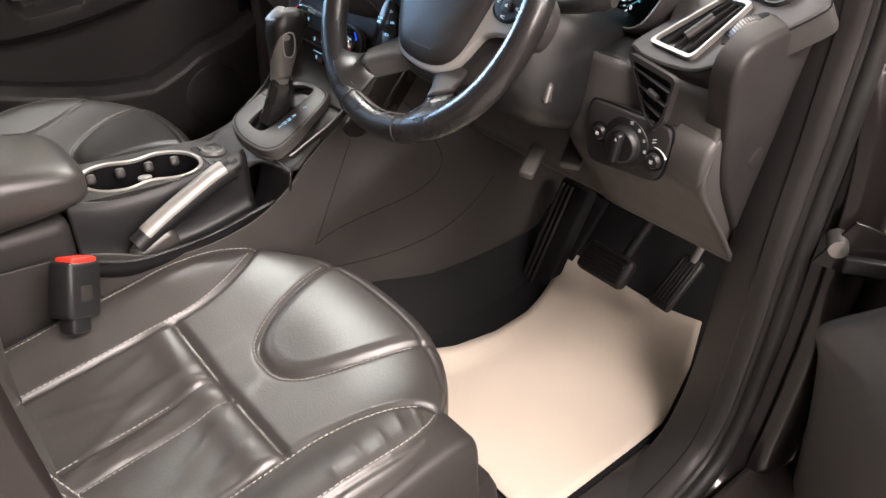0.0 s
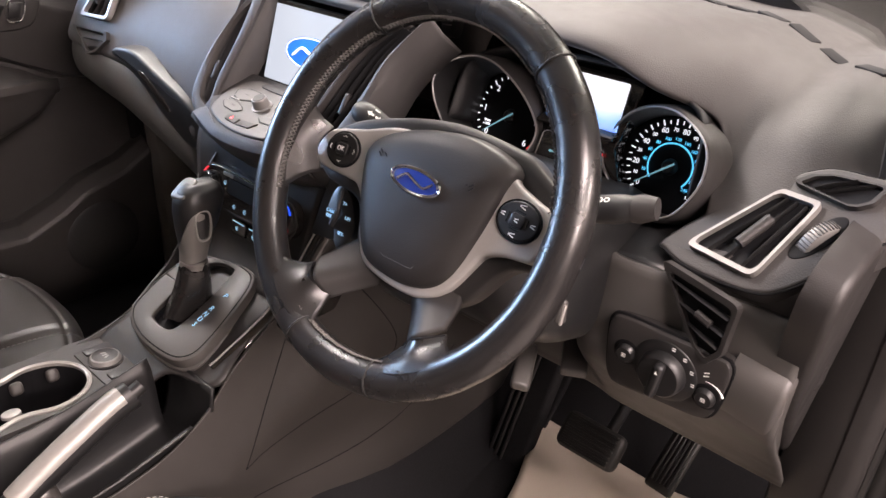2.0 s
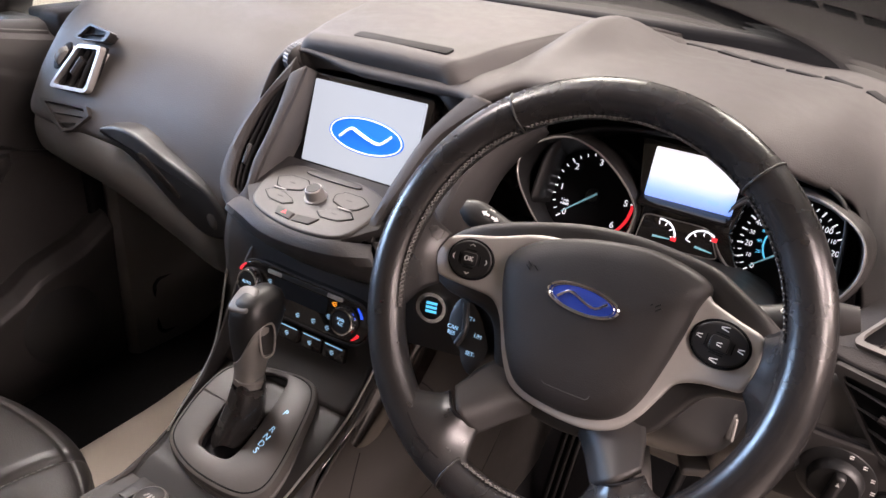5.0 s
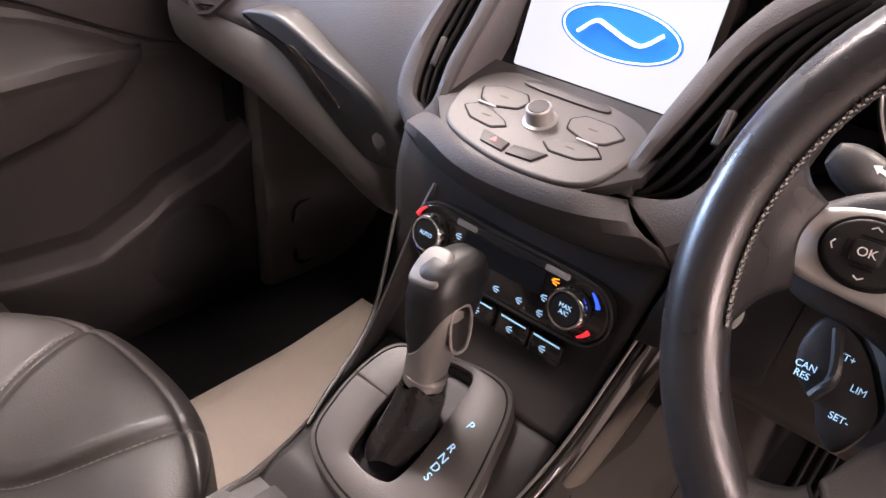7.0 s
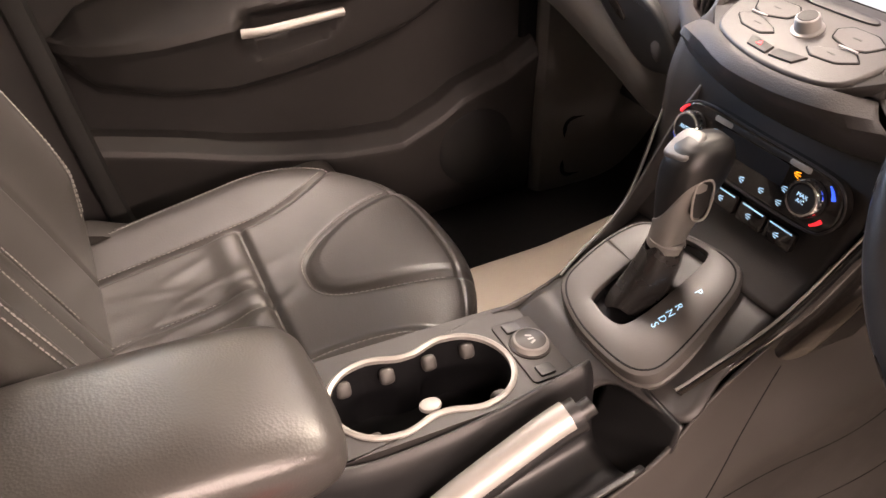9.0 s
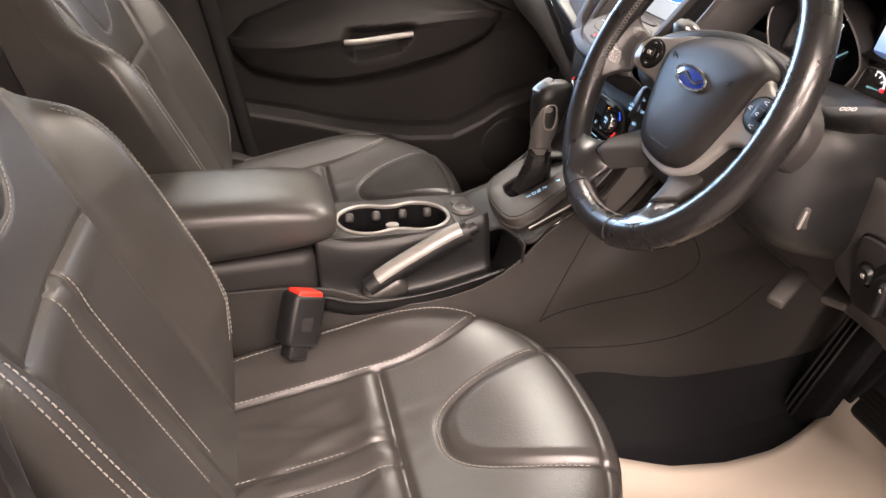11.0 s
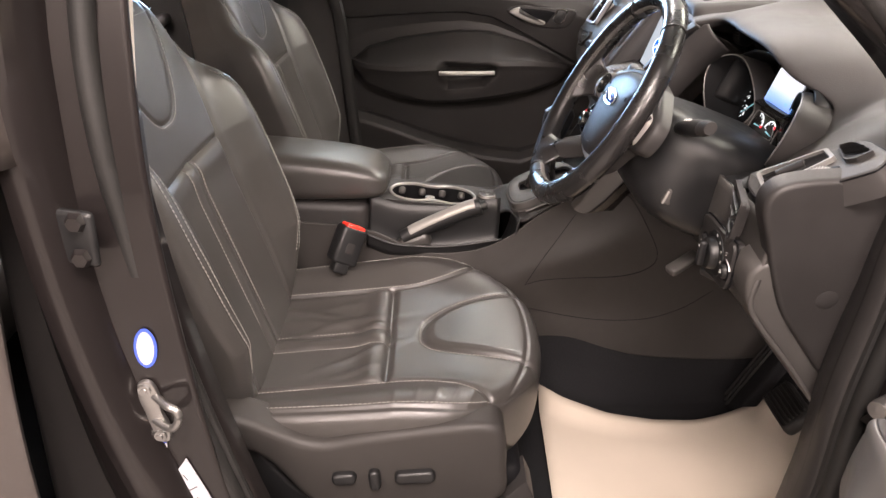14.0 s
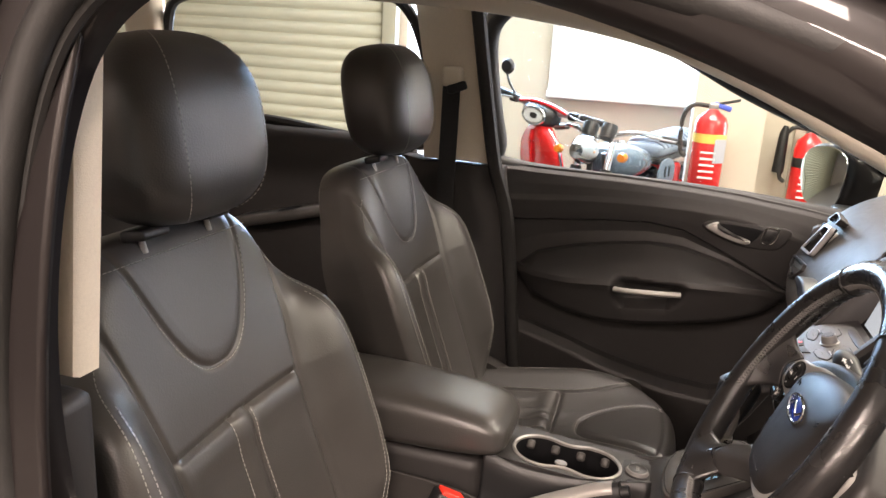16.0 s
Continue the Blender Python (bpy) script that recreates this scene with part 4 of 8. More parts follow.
part("screen_oval", slab([(x * 1.0, y) for x, y in oval], 0.0005, SCR @ pose(0.008, -0.003, 0.0016), 0), SCREEN_BLUE, scr)
part("screen_oval_ring", sweep([SCR @ pose(0.008, -0.003, 0.002) @ Vector((x * 0.95, y * 0.92, 0)) for x, y in oval], 0.0007, True, 6), LIT, scr)
part("logo_stroke", sweep(spline([SCR @ Vector((0.008 + x, -0.003 + y, 0.0021)) for x, y in ((-0.036, -0.006), (-0.022, 0.005), (-0.008, 0.002), (0.008, -0.003), (0.022, -0.004), (0.036, 0.007))], 60), 0.0030, seg=6, flat=0.5), LIT, scr, "white logo stroke")
ctl = [(-0.064, -0.030), (-0.080, -0.002), (-0.080, 0.028), (-0.060, 0.047), (-0.02, 0.049), (0.04, 0.047), (0.078, 0.032), (0.082, 0.004), (0.070, -0.034), (0.035, -0.0455), (-0.015, -0.0445)]
panel = part("control_panel", slab(ctl, 0.02, CTL, 0.003, 80, 3), TRIM, pod, "grey button panel")
knob_c = part("control_knob", lathe([(0.0, 0.013), (0.0088, 0.013), (0.0098, 0.012), (0.0108, 0.002), (0.0135, 0.001), (0.0135, 0.0)], CTL @ pose(0, 0.006, 0)), SATIN, panel, "knurled silver knob")
part("knob_top", lathe([(0.0, 0.0136), (0.0078, 0.0136), (0.0084, 0.0128)], CTL @ pose(0, 0.006, 0), 28, False), HARD, knob_c)
for s in (-1, 1):
    for pts in ([(0.024, 0.008), (0.020, 0.018), (0.028, 0.026), (0.052, 0.026), (0.066, 0.018), (0.058, 0.006), (0.046, 0.0015)], [(0.024, -0.008), (0.018, -0.013), (0.028, -0.0195), (0.050, -0.0175), (0.064, -0.008), (0.054, 0.0), (0.038, -0.0035)]):
        c = np.mean(np.array(pts), axis=0)
        o = dense([(s * a, b) for a, b in pts], 4, 0.16)
        part("button_gap", slab([(s * c[0] + (a - s * c[0]) * 1.07, c[1] + (b - c[1]) * 1.10) for a, b in o], 0.004, CTL @ pose(0, 0, 0.0006), 0), DEEP, panel, smooth=False)
        part("panel_button", slab(o, 0.004, CTL @ pose(0, 0, 0.0013), 0.0006), TRIM, panel, smooth=False)
        part("button_symbol", rbox((0.008, 0.0012, 0.0003), m=CTL @ pose(s * c[0], c[1], 0.0014), r=0), SOFT, panel)
    part("button_edge", rbox((0.018, 0.0022, 0.0015), m=CTL @ pose(s * 0.047, -0.0005, 0.0028), r=0.0006), SATIN, panel)
part("panel_button", slab([(-0.035, 0.036), (0.035, 0.036), (0.03, 0.045), (-0.03, 0.045)], 0.004, CTL @ pose(0, 0, 0.002), 0.001, 24), HARD, panel)
part("hazard_button", slab([(-0.03, -0.024), (-0.002, -0.028), (-0.002, -0.038), (-0.024, -0.036)], 0.004, CTL @ pose(0, 0, 0.002), 0.001), HARD, panel)
part("hazard_mark", slab([(-0.003, -0.002), (0.003, -0.002), (0, 0.003)], 0.0004, CTL @ pose(-0.014, -0.031, 0.0026), 0), LIT_RED, panel)
part("lock_button", slab([(0.002, -0.028), (0.03, -0.024), (0.024, -0.036), (0.002, -0.038)], 0.004, CTL @ pose(0, 0, 0.002), 0.001), HARD, panel)

# ---- steering wheel ----
WHEEL = frame_of((0.361, 0.319, 1.142), (1, 0, 0), (0, 0.47, 0.883))
WN = tuple(WHEEL.col[2][:3])
wheel = thing("steering_wheel", "black leather steering wheel with silver spokes and blue oval badge", "steering wheel")


RIM_Y = -0.012  # the rim's centre lies below the badge


def ring(r, a0, a1, n, z=0.0):
    return [WHEEL @ Vector((r * math.sin(radians(a)), RIM_Y + r * math.cos(radians(a)), z)) for a in np.linspace(a0, a1, n)]


part("rim", sweep(ring(0.1645, 0, 360, 97)[:-1], 0.0165, True, 16, ref=WN), LEATHER_RIM, wheel, "worn black leather rim")
for a in (-34, 38, -161, 164):
    c = ring(0.1645, a, a, 1)[0]
    rad = (WHEEL.to_3x3() @ Vector((math.sin(radians(a)), math.cos(radians(a)), 0)))
    nn = WHEEL.to_3x3() @ Vector((0, 0, 1))
    part("rim_seam", sweep([c + 0.0166 * (rad * math.cos(b) + nn * math.sin(b)) for b in np.linspace(0, 2 * math.pi, 28, endpoint=False)], 0.0011, True, 6), RUBBER, wheel)


def cross_stitch(a0, a1):
    """Crossed threads along the inner side of the rim."""
    bm = bmesh.new()
    n = int(abs(a1 - a0) / 1.5)
    for i in range(n):
        a, b = a0 + (a1 - a0) * i / n, a0 + (a1 - a0) * (i + 1) / n
        for p, q in ((0.0002, 0.0088), (0.0088, 0.0002)):
            path = [ring(0.1489 - 0.0006 * (z > 0.005), g, g, 1, z)[0] for g, z in ((a, p), (b, q))]
            ln = (path[1] - path[0]).length
            stitches(path, 0.0008, ln * 0.98, ln, normal=WN, bm=bm)
    return bm


for a0, a1 in ((-108, -36), (-32, 36), (-158, -152), (40, 80), (-200, -163)):
    part("rim_stitching", cross_stitch(a0, a1), RIM_THREAD, wheel, "grey cross stitching")
hub = [(-0.074, 0.012), (-0.073, -0.008), (-0.063, -0.037), (-0.048, -0.069), (-0.032, -0.087), (-0.005, -0.093), (0.023, -0.0925), (0.0475, -0.0845), (0.064, -0.066), (0.076, -0.027), (0.084, 0.014), (0.086, 0.038), (0.046, 0.050), (0.009, 0.0485), (-0.027, 0.041), (-0.058, 0.028)]
air = []
for k, z in ((1.0, -0.014), (0.992, -0.004), (0.972, 0.001), (0.93, 0.005), (0.75, 0.0095), (0.45, 0.012), (0.02, 0.013)):
    air.append([WHEEL @ Vector((0.005 + (a - 0.005) * k, -0.02 + (b + 0.02) * k, z - 0.023)) for a, b in spline(hub, 90, True)])
airbag = part("airbag_cover", sheet(np.array(air), True, True), HARD, wheel, "dark moulded airbag cover")
spoke = [(-0.143, -0.010), (-0.139, 0.004), (-0.126, 0.015), (-0.089, 0.0245), (-0.052, 0.036), (0.0, 0.04), (0.05, 0.04), (0.083, 0.0325), (0.092, 0.026), (0.112, 0.019), (0.1315, 0.012), (0.1350, -0.004), (0.1305, -0.0275), (0.118, -0.0315), (0.1, -0.034), (0.084, -0.041), (0.076, -0.055), (0.066, -0.074), (0.052, -0.0905), (0.030, -0.0985), (-0.005, -0.0985), (-0.036, -0.091), (-0.052, -0.0715), (-0.066, -0.040), (-0.078, -0.0275), (-0.095, -0.0255), (-0.1096, -0.025), (-0.134, -0.0225)]
part("silver_spokes", slab(spoke, 0.016, WHEEL @ pose(0, 0, -0.0255), 0.004, 160, 3), SILVER, wheel, "satin silver spoke trim")
# dark body behind the spokes
back = [(-0.150, -0.012), (-0.128, 0.022), (-0.07, 0.045), (0.0, 0.058), (0.07, 0.054), (0.100, 0.044), (0.148, 0.012), (0.146, -0.030), (0.105, -0.044), (0.075, -0.085), (0.03, -0.108), (-0.02, -0.108), (-0.058, -0.088), (-0.080, -0.044), (-0.130, -0.034)]
part("spoke_backing", slab(back, 0.022, WHEEL @ pose(0, 0, -0.036), 0.008, 110, 3), HARD, wheel, "dark plastic backing")


def arm_sheet(rows, thick, material, name, label=""):
    part(name, sheet(net([[WHEEL @ Vector(v) for v in r] for r in rows], 18, 16)), material, wheel, label, solid=thick)


for s in (-1, 1):
    # lower spoke: plastic root, then a leather flare that runs into the rim
    rows = [[(s * 0.012 + 0.004, -0.098, -0.044), (s * 0.034 + 0.004, -0.092, -0.034), (s * 0.060 + 0.004, -0.072, -0.044)], [(s * 0.030 + 0.003, -0.112, -0.036), (s * 0.049 + 0.003, -0.103, -0.022), (s * 0.072 + 0.003, -0.086, -0.036)], [(s * 0.052 + 0.002, -0.134, -0.016), (s * 0.066 + 0.002, -0.122, -0.003), (s * 0.081 + 0.002, -0.107, -0.016)]]
    arm_sheet(rows, 0.006, HARD, "lower_spoke", "dark plastic lower spoke")
    fl = []
    for k, (w0, w1, r) in enumerate(((21.5, 37.0, 0.1395), (20.0, 39.5, 0.1445), (16.0, 45.0, 0.1525), (9.0, 53.0, 0.1600))):
        zc = (-0.006, -0.001, 0.008, 0.0135)[k]
        fl.append([(s * r * math.sin(radians(w)) + 0.002 * (k < 2), -r * math.cos(radians(w)) + RIM_Y * (0, 0.4, 0.8, 1)[k], zc - d) for w, d in ((w0, 0.011 - 0.002 * k), ((w0 + w1) / 2, -0.0035 + 0.001 * k), (w1, 0.011 - 0.002 * k))])
    arm_sheet(fl, 0.005, LEATHER_RIM, "spoke_flare", "black leather flare")
    part("flare_seam", sweep(spline([WHEEL @ Vector((v[0], v[1], v[2] + 0.003)) for v in fl[0]], 16), 0.0012, seg=6), DEEP, wheel)
    # leather shoulder where the side spoke meets the rim
    sh = [[(s * 0.134, 0.014, -0.030), (s * 0.137, -0.006, -0.021), (s * 0.132, -0.030, -0.030)], [(s * 0.144, 0.022, -0.016), (s * 0.147, -0.006, -0.009), (s * 0.141, -0.042, -0.016)], [(s * 0.150, 0.040, 0.000), (s * 0.156, -0.006, 0.008), (s * 0.146, -0.062, 0.000)]]
    arm_sheet(sh, 0.006, LEATHER_RIM, "side_shoulder", "black leather shoulder")
    px, py = s * 0.1055, -0.0015
    PADM = WHEEL @ pose(px, py, -0.0245) @ pose(0, 0, 0, 0, 0, s * -4)
    ov = [(0.0205 * math.cos(a), 0.0162 * math.sin(a)) for a in np.linspace(0, 2 * math.pi, 48, endpoint=False)]
    part("pad_ring", sweep([PADM @ Vector((x * 1.03, y * 1.03, 0.0)) for x, y in ov], 0.0012, True, 6), DEEP, wheel)
    pad = part("control_pad", slab(ov, 0.008, PADM @ pose(0, 0, 0.0025), 0.002, seg=3), DARK, wheel, "oval black button pad")
    part("pad_centre", slab(rrect(0.0145, 0.0115, 0.003), 0.004, PADM @ pose(0, 0, 0.0045), 0.0015), DARK, pad)
    for qx, qy in ((0.0, 0.0088), (0.0, -0.0088), (0.0115, 0.0), (-0.0115, 0.0)):
        part("pad_groove", rbox((0.0100 if qy else 0.0008, 0.0008 if qy else 0.0085, 0.0006), m=PADM @ pose(qx * 0.86, qy * 0.86, 0.0026), r=0), DEEP, pad)
    if s < 0:
        lettering("pad_text", "OK", 0.0062, PADM @ pose(0, 0, 0.0046), WHITE, pad)
        for a in (0, 90, 180, 270):
            k = 0.0158 if a in (90, 270) else 0.0122
            for e in (-1, 1):
                part("pad_arrow", rbox((0.0030, 0.0006, 0.0004), m=PADM @ pose(0, 0, 0, 0, 0, a) @ pose(e * 0.0011, k, 0.0026) @ pose(0, 0, 0, 0, 0, -32 * e), r=0), WHITE, pad)
    else:
        for qx, qy, w in ((0, 0.0122, 0.006), (0, -0.0122, 0.006), (0.0152, 0.001, 0.0045), (-0.0152, 0.001, 0.004), (0, 0, 0.004)):
            for e in (-1, 1):
                part("pad_symbol", rbox((w, 0.0007, 0.0004), m=PADM @ pose(qx, qy + 0.0010 * e, 0.0026 if qx or qy else 0.0046) @ pose(0, 0, 0, 0, 0, 12 * e), r=0), WHITE, pad)
badge = [(0.029 * math.cos(a), 0.0108 * math.sin(a)) for a in np.linspace(0, 2 * math.pi, 48, endpoint=False)]
BDG = WHEEL @ pose(0.003, -0.003, -0.0092) @ pose(0, 0, 0, 0, 0, -2)
bd = part("badge", slab(badge, 0.005, BDG, 0.001), BADGE, wheel, "blue oval badge with chrome edge")
part("badge_ring", sweep([BDG @ Vector((x, y, 0.0)) for x, y in badge], 0.0013, True, 6), CHROME, bd)
part("badge_line", sweep([BDG @ Vector((x * 0.90, y * 0.86, 0.0002)) for x, y in badge], 0.0004, True, 6), CHROME, bd)
part("badge_stroke", sweep(spline([BDG @ Vector((x, y, 0.0003)) for x, y in ((-0.020, -0.0035), (-0.012, 0.0030), (-0.004, 0.0012), (0.004, -0.0016), (0.012, -0.0024), (0.020, 0.0040))], 60), 0.0014, seg=6), CHROME, bd, "silver wave mark")
frm = rrect(0.040, 0.0155, 0.004)
part("airbag_frame", sweep([WHEEL @ Vector((0.010 + x, -0.067 + y, -0.0138)) for x, y in frm], 0.0005, True, 6), SOFT, airbag)
lettering("airbag_text", "AIRBAG", 0.0085, WHEEL @ pose(0.010, -0.067, -0.0140), SOFT, airbag)
for s in (-1, 1):
    part("cover_line", rbox((0.020, 0.0009, 0.0012), m=WHEEL @ pose(0.005 + s * 0.050, -0.005 - 0.004 * s, -0.0126) @ pose(0, s * 5, 0, 0, 0, -3), r=0), DEEP, airbag)
    for qx, qy in ((-0.003, 0.009), (0.003, 0.012), (0.004, 0.007)):
        part("cover_mark", rbox((0.005, 0.0010, 0.0008), m=WHEEL @ pose(0.005 + s * (0.050 + qx), 0.004 + qy * 0.6, -0.0124) @ pose(0, 0, 0, 0, 0, 40 * s), r=0), DEEP, airbag)
cr = [(-0.114, -0.040), (-0.104, -0.036), (-0.090, -0.043), (-0.078, -0.058), (-0.071, -0.074), (-0.080, -0.097), (-0.092, -0.092), (-0.099, -0.080), (-0.110, -0.073), (-0.117, -0.058)]
cru = part("cruise_pad", slab(cr, 0.022, WHEEL @ pose(0, 0, -0.040), 0.004, 50), DARK, wheel, "black cruise control buttons")
part("pad_ridge", sweep(spline([WHEEL @ Vector(v) for v in ((-0.104, -0.040, -0.040), (-0.096, -0.062, -0.036), (-0.101, -0.076, -0.039))], 12), 0.003, seg=8), DARK, cru)
for words, a, b in (("SET+", -0.096, -0.0515), ("CAN\nRES", -0.1095, -0.066), ("LIM", -0.084, -0.0635), ("SET-", -0.086, -0.080)):
    lettering("cruise_text", words, 0.0050, WHEEL @ pose(a, b, -0.0394), LIT_PALE, cru)

# ---- steering column ----
column = thing("steering_column", "dark plastic steering column cover with two stalks", "steering column")
rows = []
for c, w, h in (((0.361, 0.352, 1.105), 0.045, 0.040), ((0.365, 0.372, 1.085), 0.085, 0.062), ((0.370, 0.41, 1.055), 0.115, 0.078), ((0.370, 0.47, 1.03), 0.120, 0.085), ((0.370, 0.60, 0.99), 0.115, 0.08)):
    up = Vector((0, 0.358, 0.934))
    rows.append([Vector(c) + Vector((1, 0, 0)) * w * float(sq(math.cos(a), 0.5)) + up * h * float(sq(math.sin(a), 0.5)) for a in np.linspace(0, 2 * math.pi, 40, endpoint=False)])
part("column_cover", sheet(net(rows, 24, 60, True), True, True), DARK, column)
for s, tip in ((-1, (0.214, 0.392, 1.150)), (1, (0.535, 0.415, 1.140))):
    a = (0.361 + s * 0.05, 0.43, 1.105)
    pts = spline([a, ((a[0] + tip[0]) / 2, 0.405, (a[2] + tip[2]) / 2), tip], 18)
    st = part("stalk", sweep(pts, 0.0122, seg=14, flat=0.78, ref=(0, -0.5, 0.85), taper=np.r_[np.linspace(0.6, 1.15, 15), 1.1, 0.95, 0.6]), DARK, column, "black control stalk")
    d = (pts[-1] - pts[9]) / np.linalg.norm(pts[-1] - pts[9])
    SM = frame_of(pts[12] + np.array([0, -0.0062, 0.0105]), tuple(d * -s if s < 0 else d), (0, 0.85, 0.5))
    if s > 0:
        part("stalk_tip", sweep([pts[-2], pts[-1], pts[-1] + d * 0.012], 0.0125, seg=14, flat=0.8, ref=(0, -0.5, 0.85), taper=(1.0, 1.06, 0.8)), HARD, st, "ribbed stalk tip")
        for e in (-1, 0, 1):
            part("stalk_mark", sweep([SM @ Vector((0.004 + 0.006 * e + 0.0022 * math.cos(q), 0.0022 * math.sin(q), 0.0003)) for q in np.linspace(0, 2 * math.pi, 12, endpoint=False)], 0.0004, True, 5), WHITE, st)
    else:
        for e in (-1, 1):
            part("stalk_arrow", slab([(e * 0.001, -0.0012), (e * 0.005, -0.0012), (e * 0.005, -0.003), (e * 0.009, 0.0), (e * 0.005, 0.003), (e * 0.005, 0.0012), (e * 0.001, 0.0012)], 0.0006, SM @ pose(0.0, 0, 0.0004), 0), WHITE, st, smooth=False)
        part("stalk_mark", rbox((0.006, 0.0012, 0.0005), m=SM @ pose(0.001, 0.0065, 0.0), r=0), WHITE, st)
part("adjust_catch", rbox((0.008, 0.016, 0.024), (0.482, 0.402, 1.022), (-20, 0, 8), 0.003), TRIM, column, "small grey catch")
part("catch_edge", rbox((0.003, 0.004, 0.020), (0.4862, 0.396, 1.022), (-20, 0, 8), 0.001), BRIGHT, column, "bright catch edge")

# ---- instrument cluster ----
CLU = frame_of((0.360, 0.605, 1.105), (1, 0, 0), (0, 0.30, 0.954))
clus = thing("instrument_cluster", "lit instrument cluster with two dials and blue-white display", "instrument cluster")
part("backing_plate", slab([(-0.17, -0.06), (-0.16, 0.05), (-0.1, 0.075), (0.1, 0.075), (0.16, 0.05), (0.17, -0.06)], 0.02, CLU @ pose(0, 0, -0.006), 0), DEEP, clus)
rows = [[CLU @ Vector((a * k, b, d)) for a, b in spline([(-0.150, -0.02), (-0.14, 0.045), (-0.10, 0.072), (-0.04, 0.082), (0.05, 0.084), (0.11, 0.074), (0.150, 0.050), (0.160, -0.02)], 60)] for k, d in ((1.0, -0.01), (1.0, 0.03), (1.0, 0.06))]
part("cluster_cowl", sheet(np.array(rows)), DARK, clus, "dark inner cowl", solid=0.004)
part("cluster_shelf", sheet(net([[CLU @ Vector((x, b, d)) for b, d in ((-0.050, -0.01), (-0.054, 0.03), (-0.064, 0.07), (-0.085, 0.11))] for x in (-0.19, -0.08, 0.05, 0.178)], 16, 16)), DARK, clus, solid=0.004)
FAS = CLU @ pose(0.006, 0.0, 0.030)
part("fascia", slab([(-0.060, 0.075), (0.064, 0.075), (0.056, 0.030), (0.050, 0.0), (0.075, -0.052), (-0.062, -0.052), (-0.046, 0.0), (-0.052, 0.030)], 0.02, FAS, 0.002), GLOSS, clus, "gloss black centre fascia")
MOUTH = {-1: [(-0.161, 0.016, 0.088), (-0.156, 0.037, 0.085), (-0.138, 0.0525, 0.076), (-0.117, 0.0580, 0.064), (-0.090, 0.0500, 0.058), (-0.065, 0.0325, 0.050), (-0.045, 0.0100, 0.042), (-0.040, -0.010, 0.036), (-0.047, -0.035, 0.042), (-0.080, -0.052, 0.055), (-0.117, -0.047, 0.070), (-0.147, -0.014, 0.083)], 1: [(0.177, 0.010, 0.090), (0.170, 0.032, 0.087), (0.150, 0.0465, 0.078), (0.124, 0.0555, 0.068), (0.097, 0.0545, 0.058), (0.070, 0.0430, 0.045), (0.051, 0.0240, 0.033), (0.043, 0.0000, 0.027), (0.052, -0.020, 0.034), (0.085, -0.042, 0.048), (0.120, -0.050, 0.062), (0.153, -0.040, 0.080), (0.172, -0.014, 0.088)]}
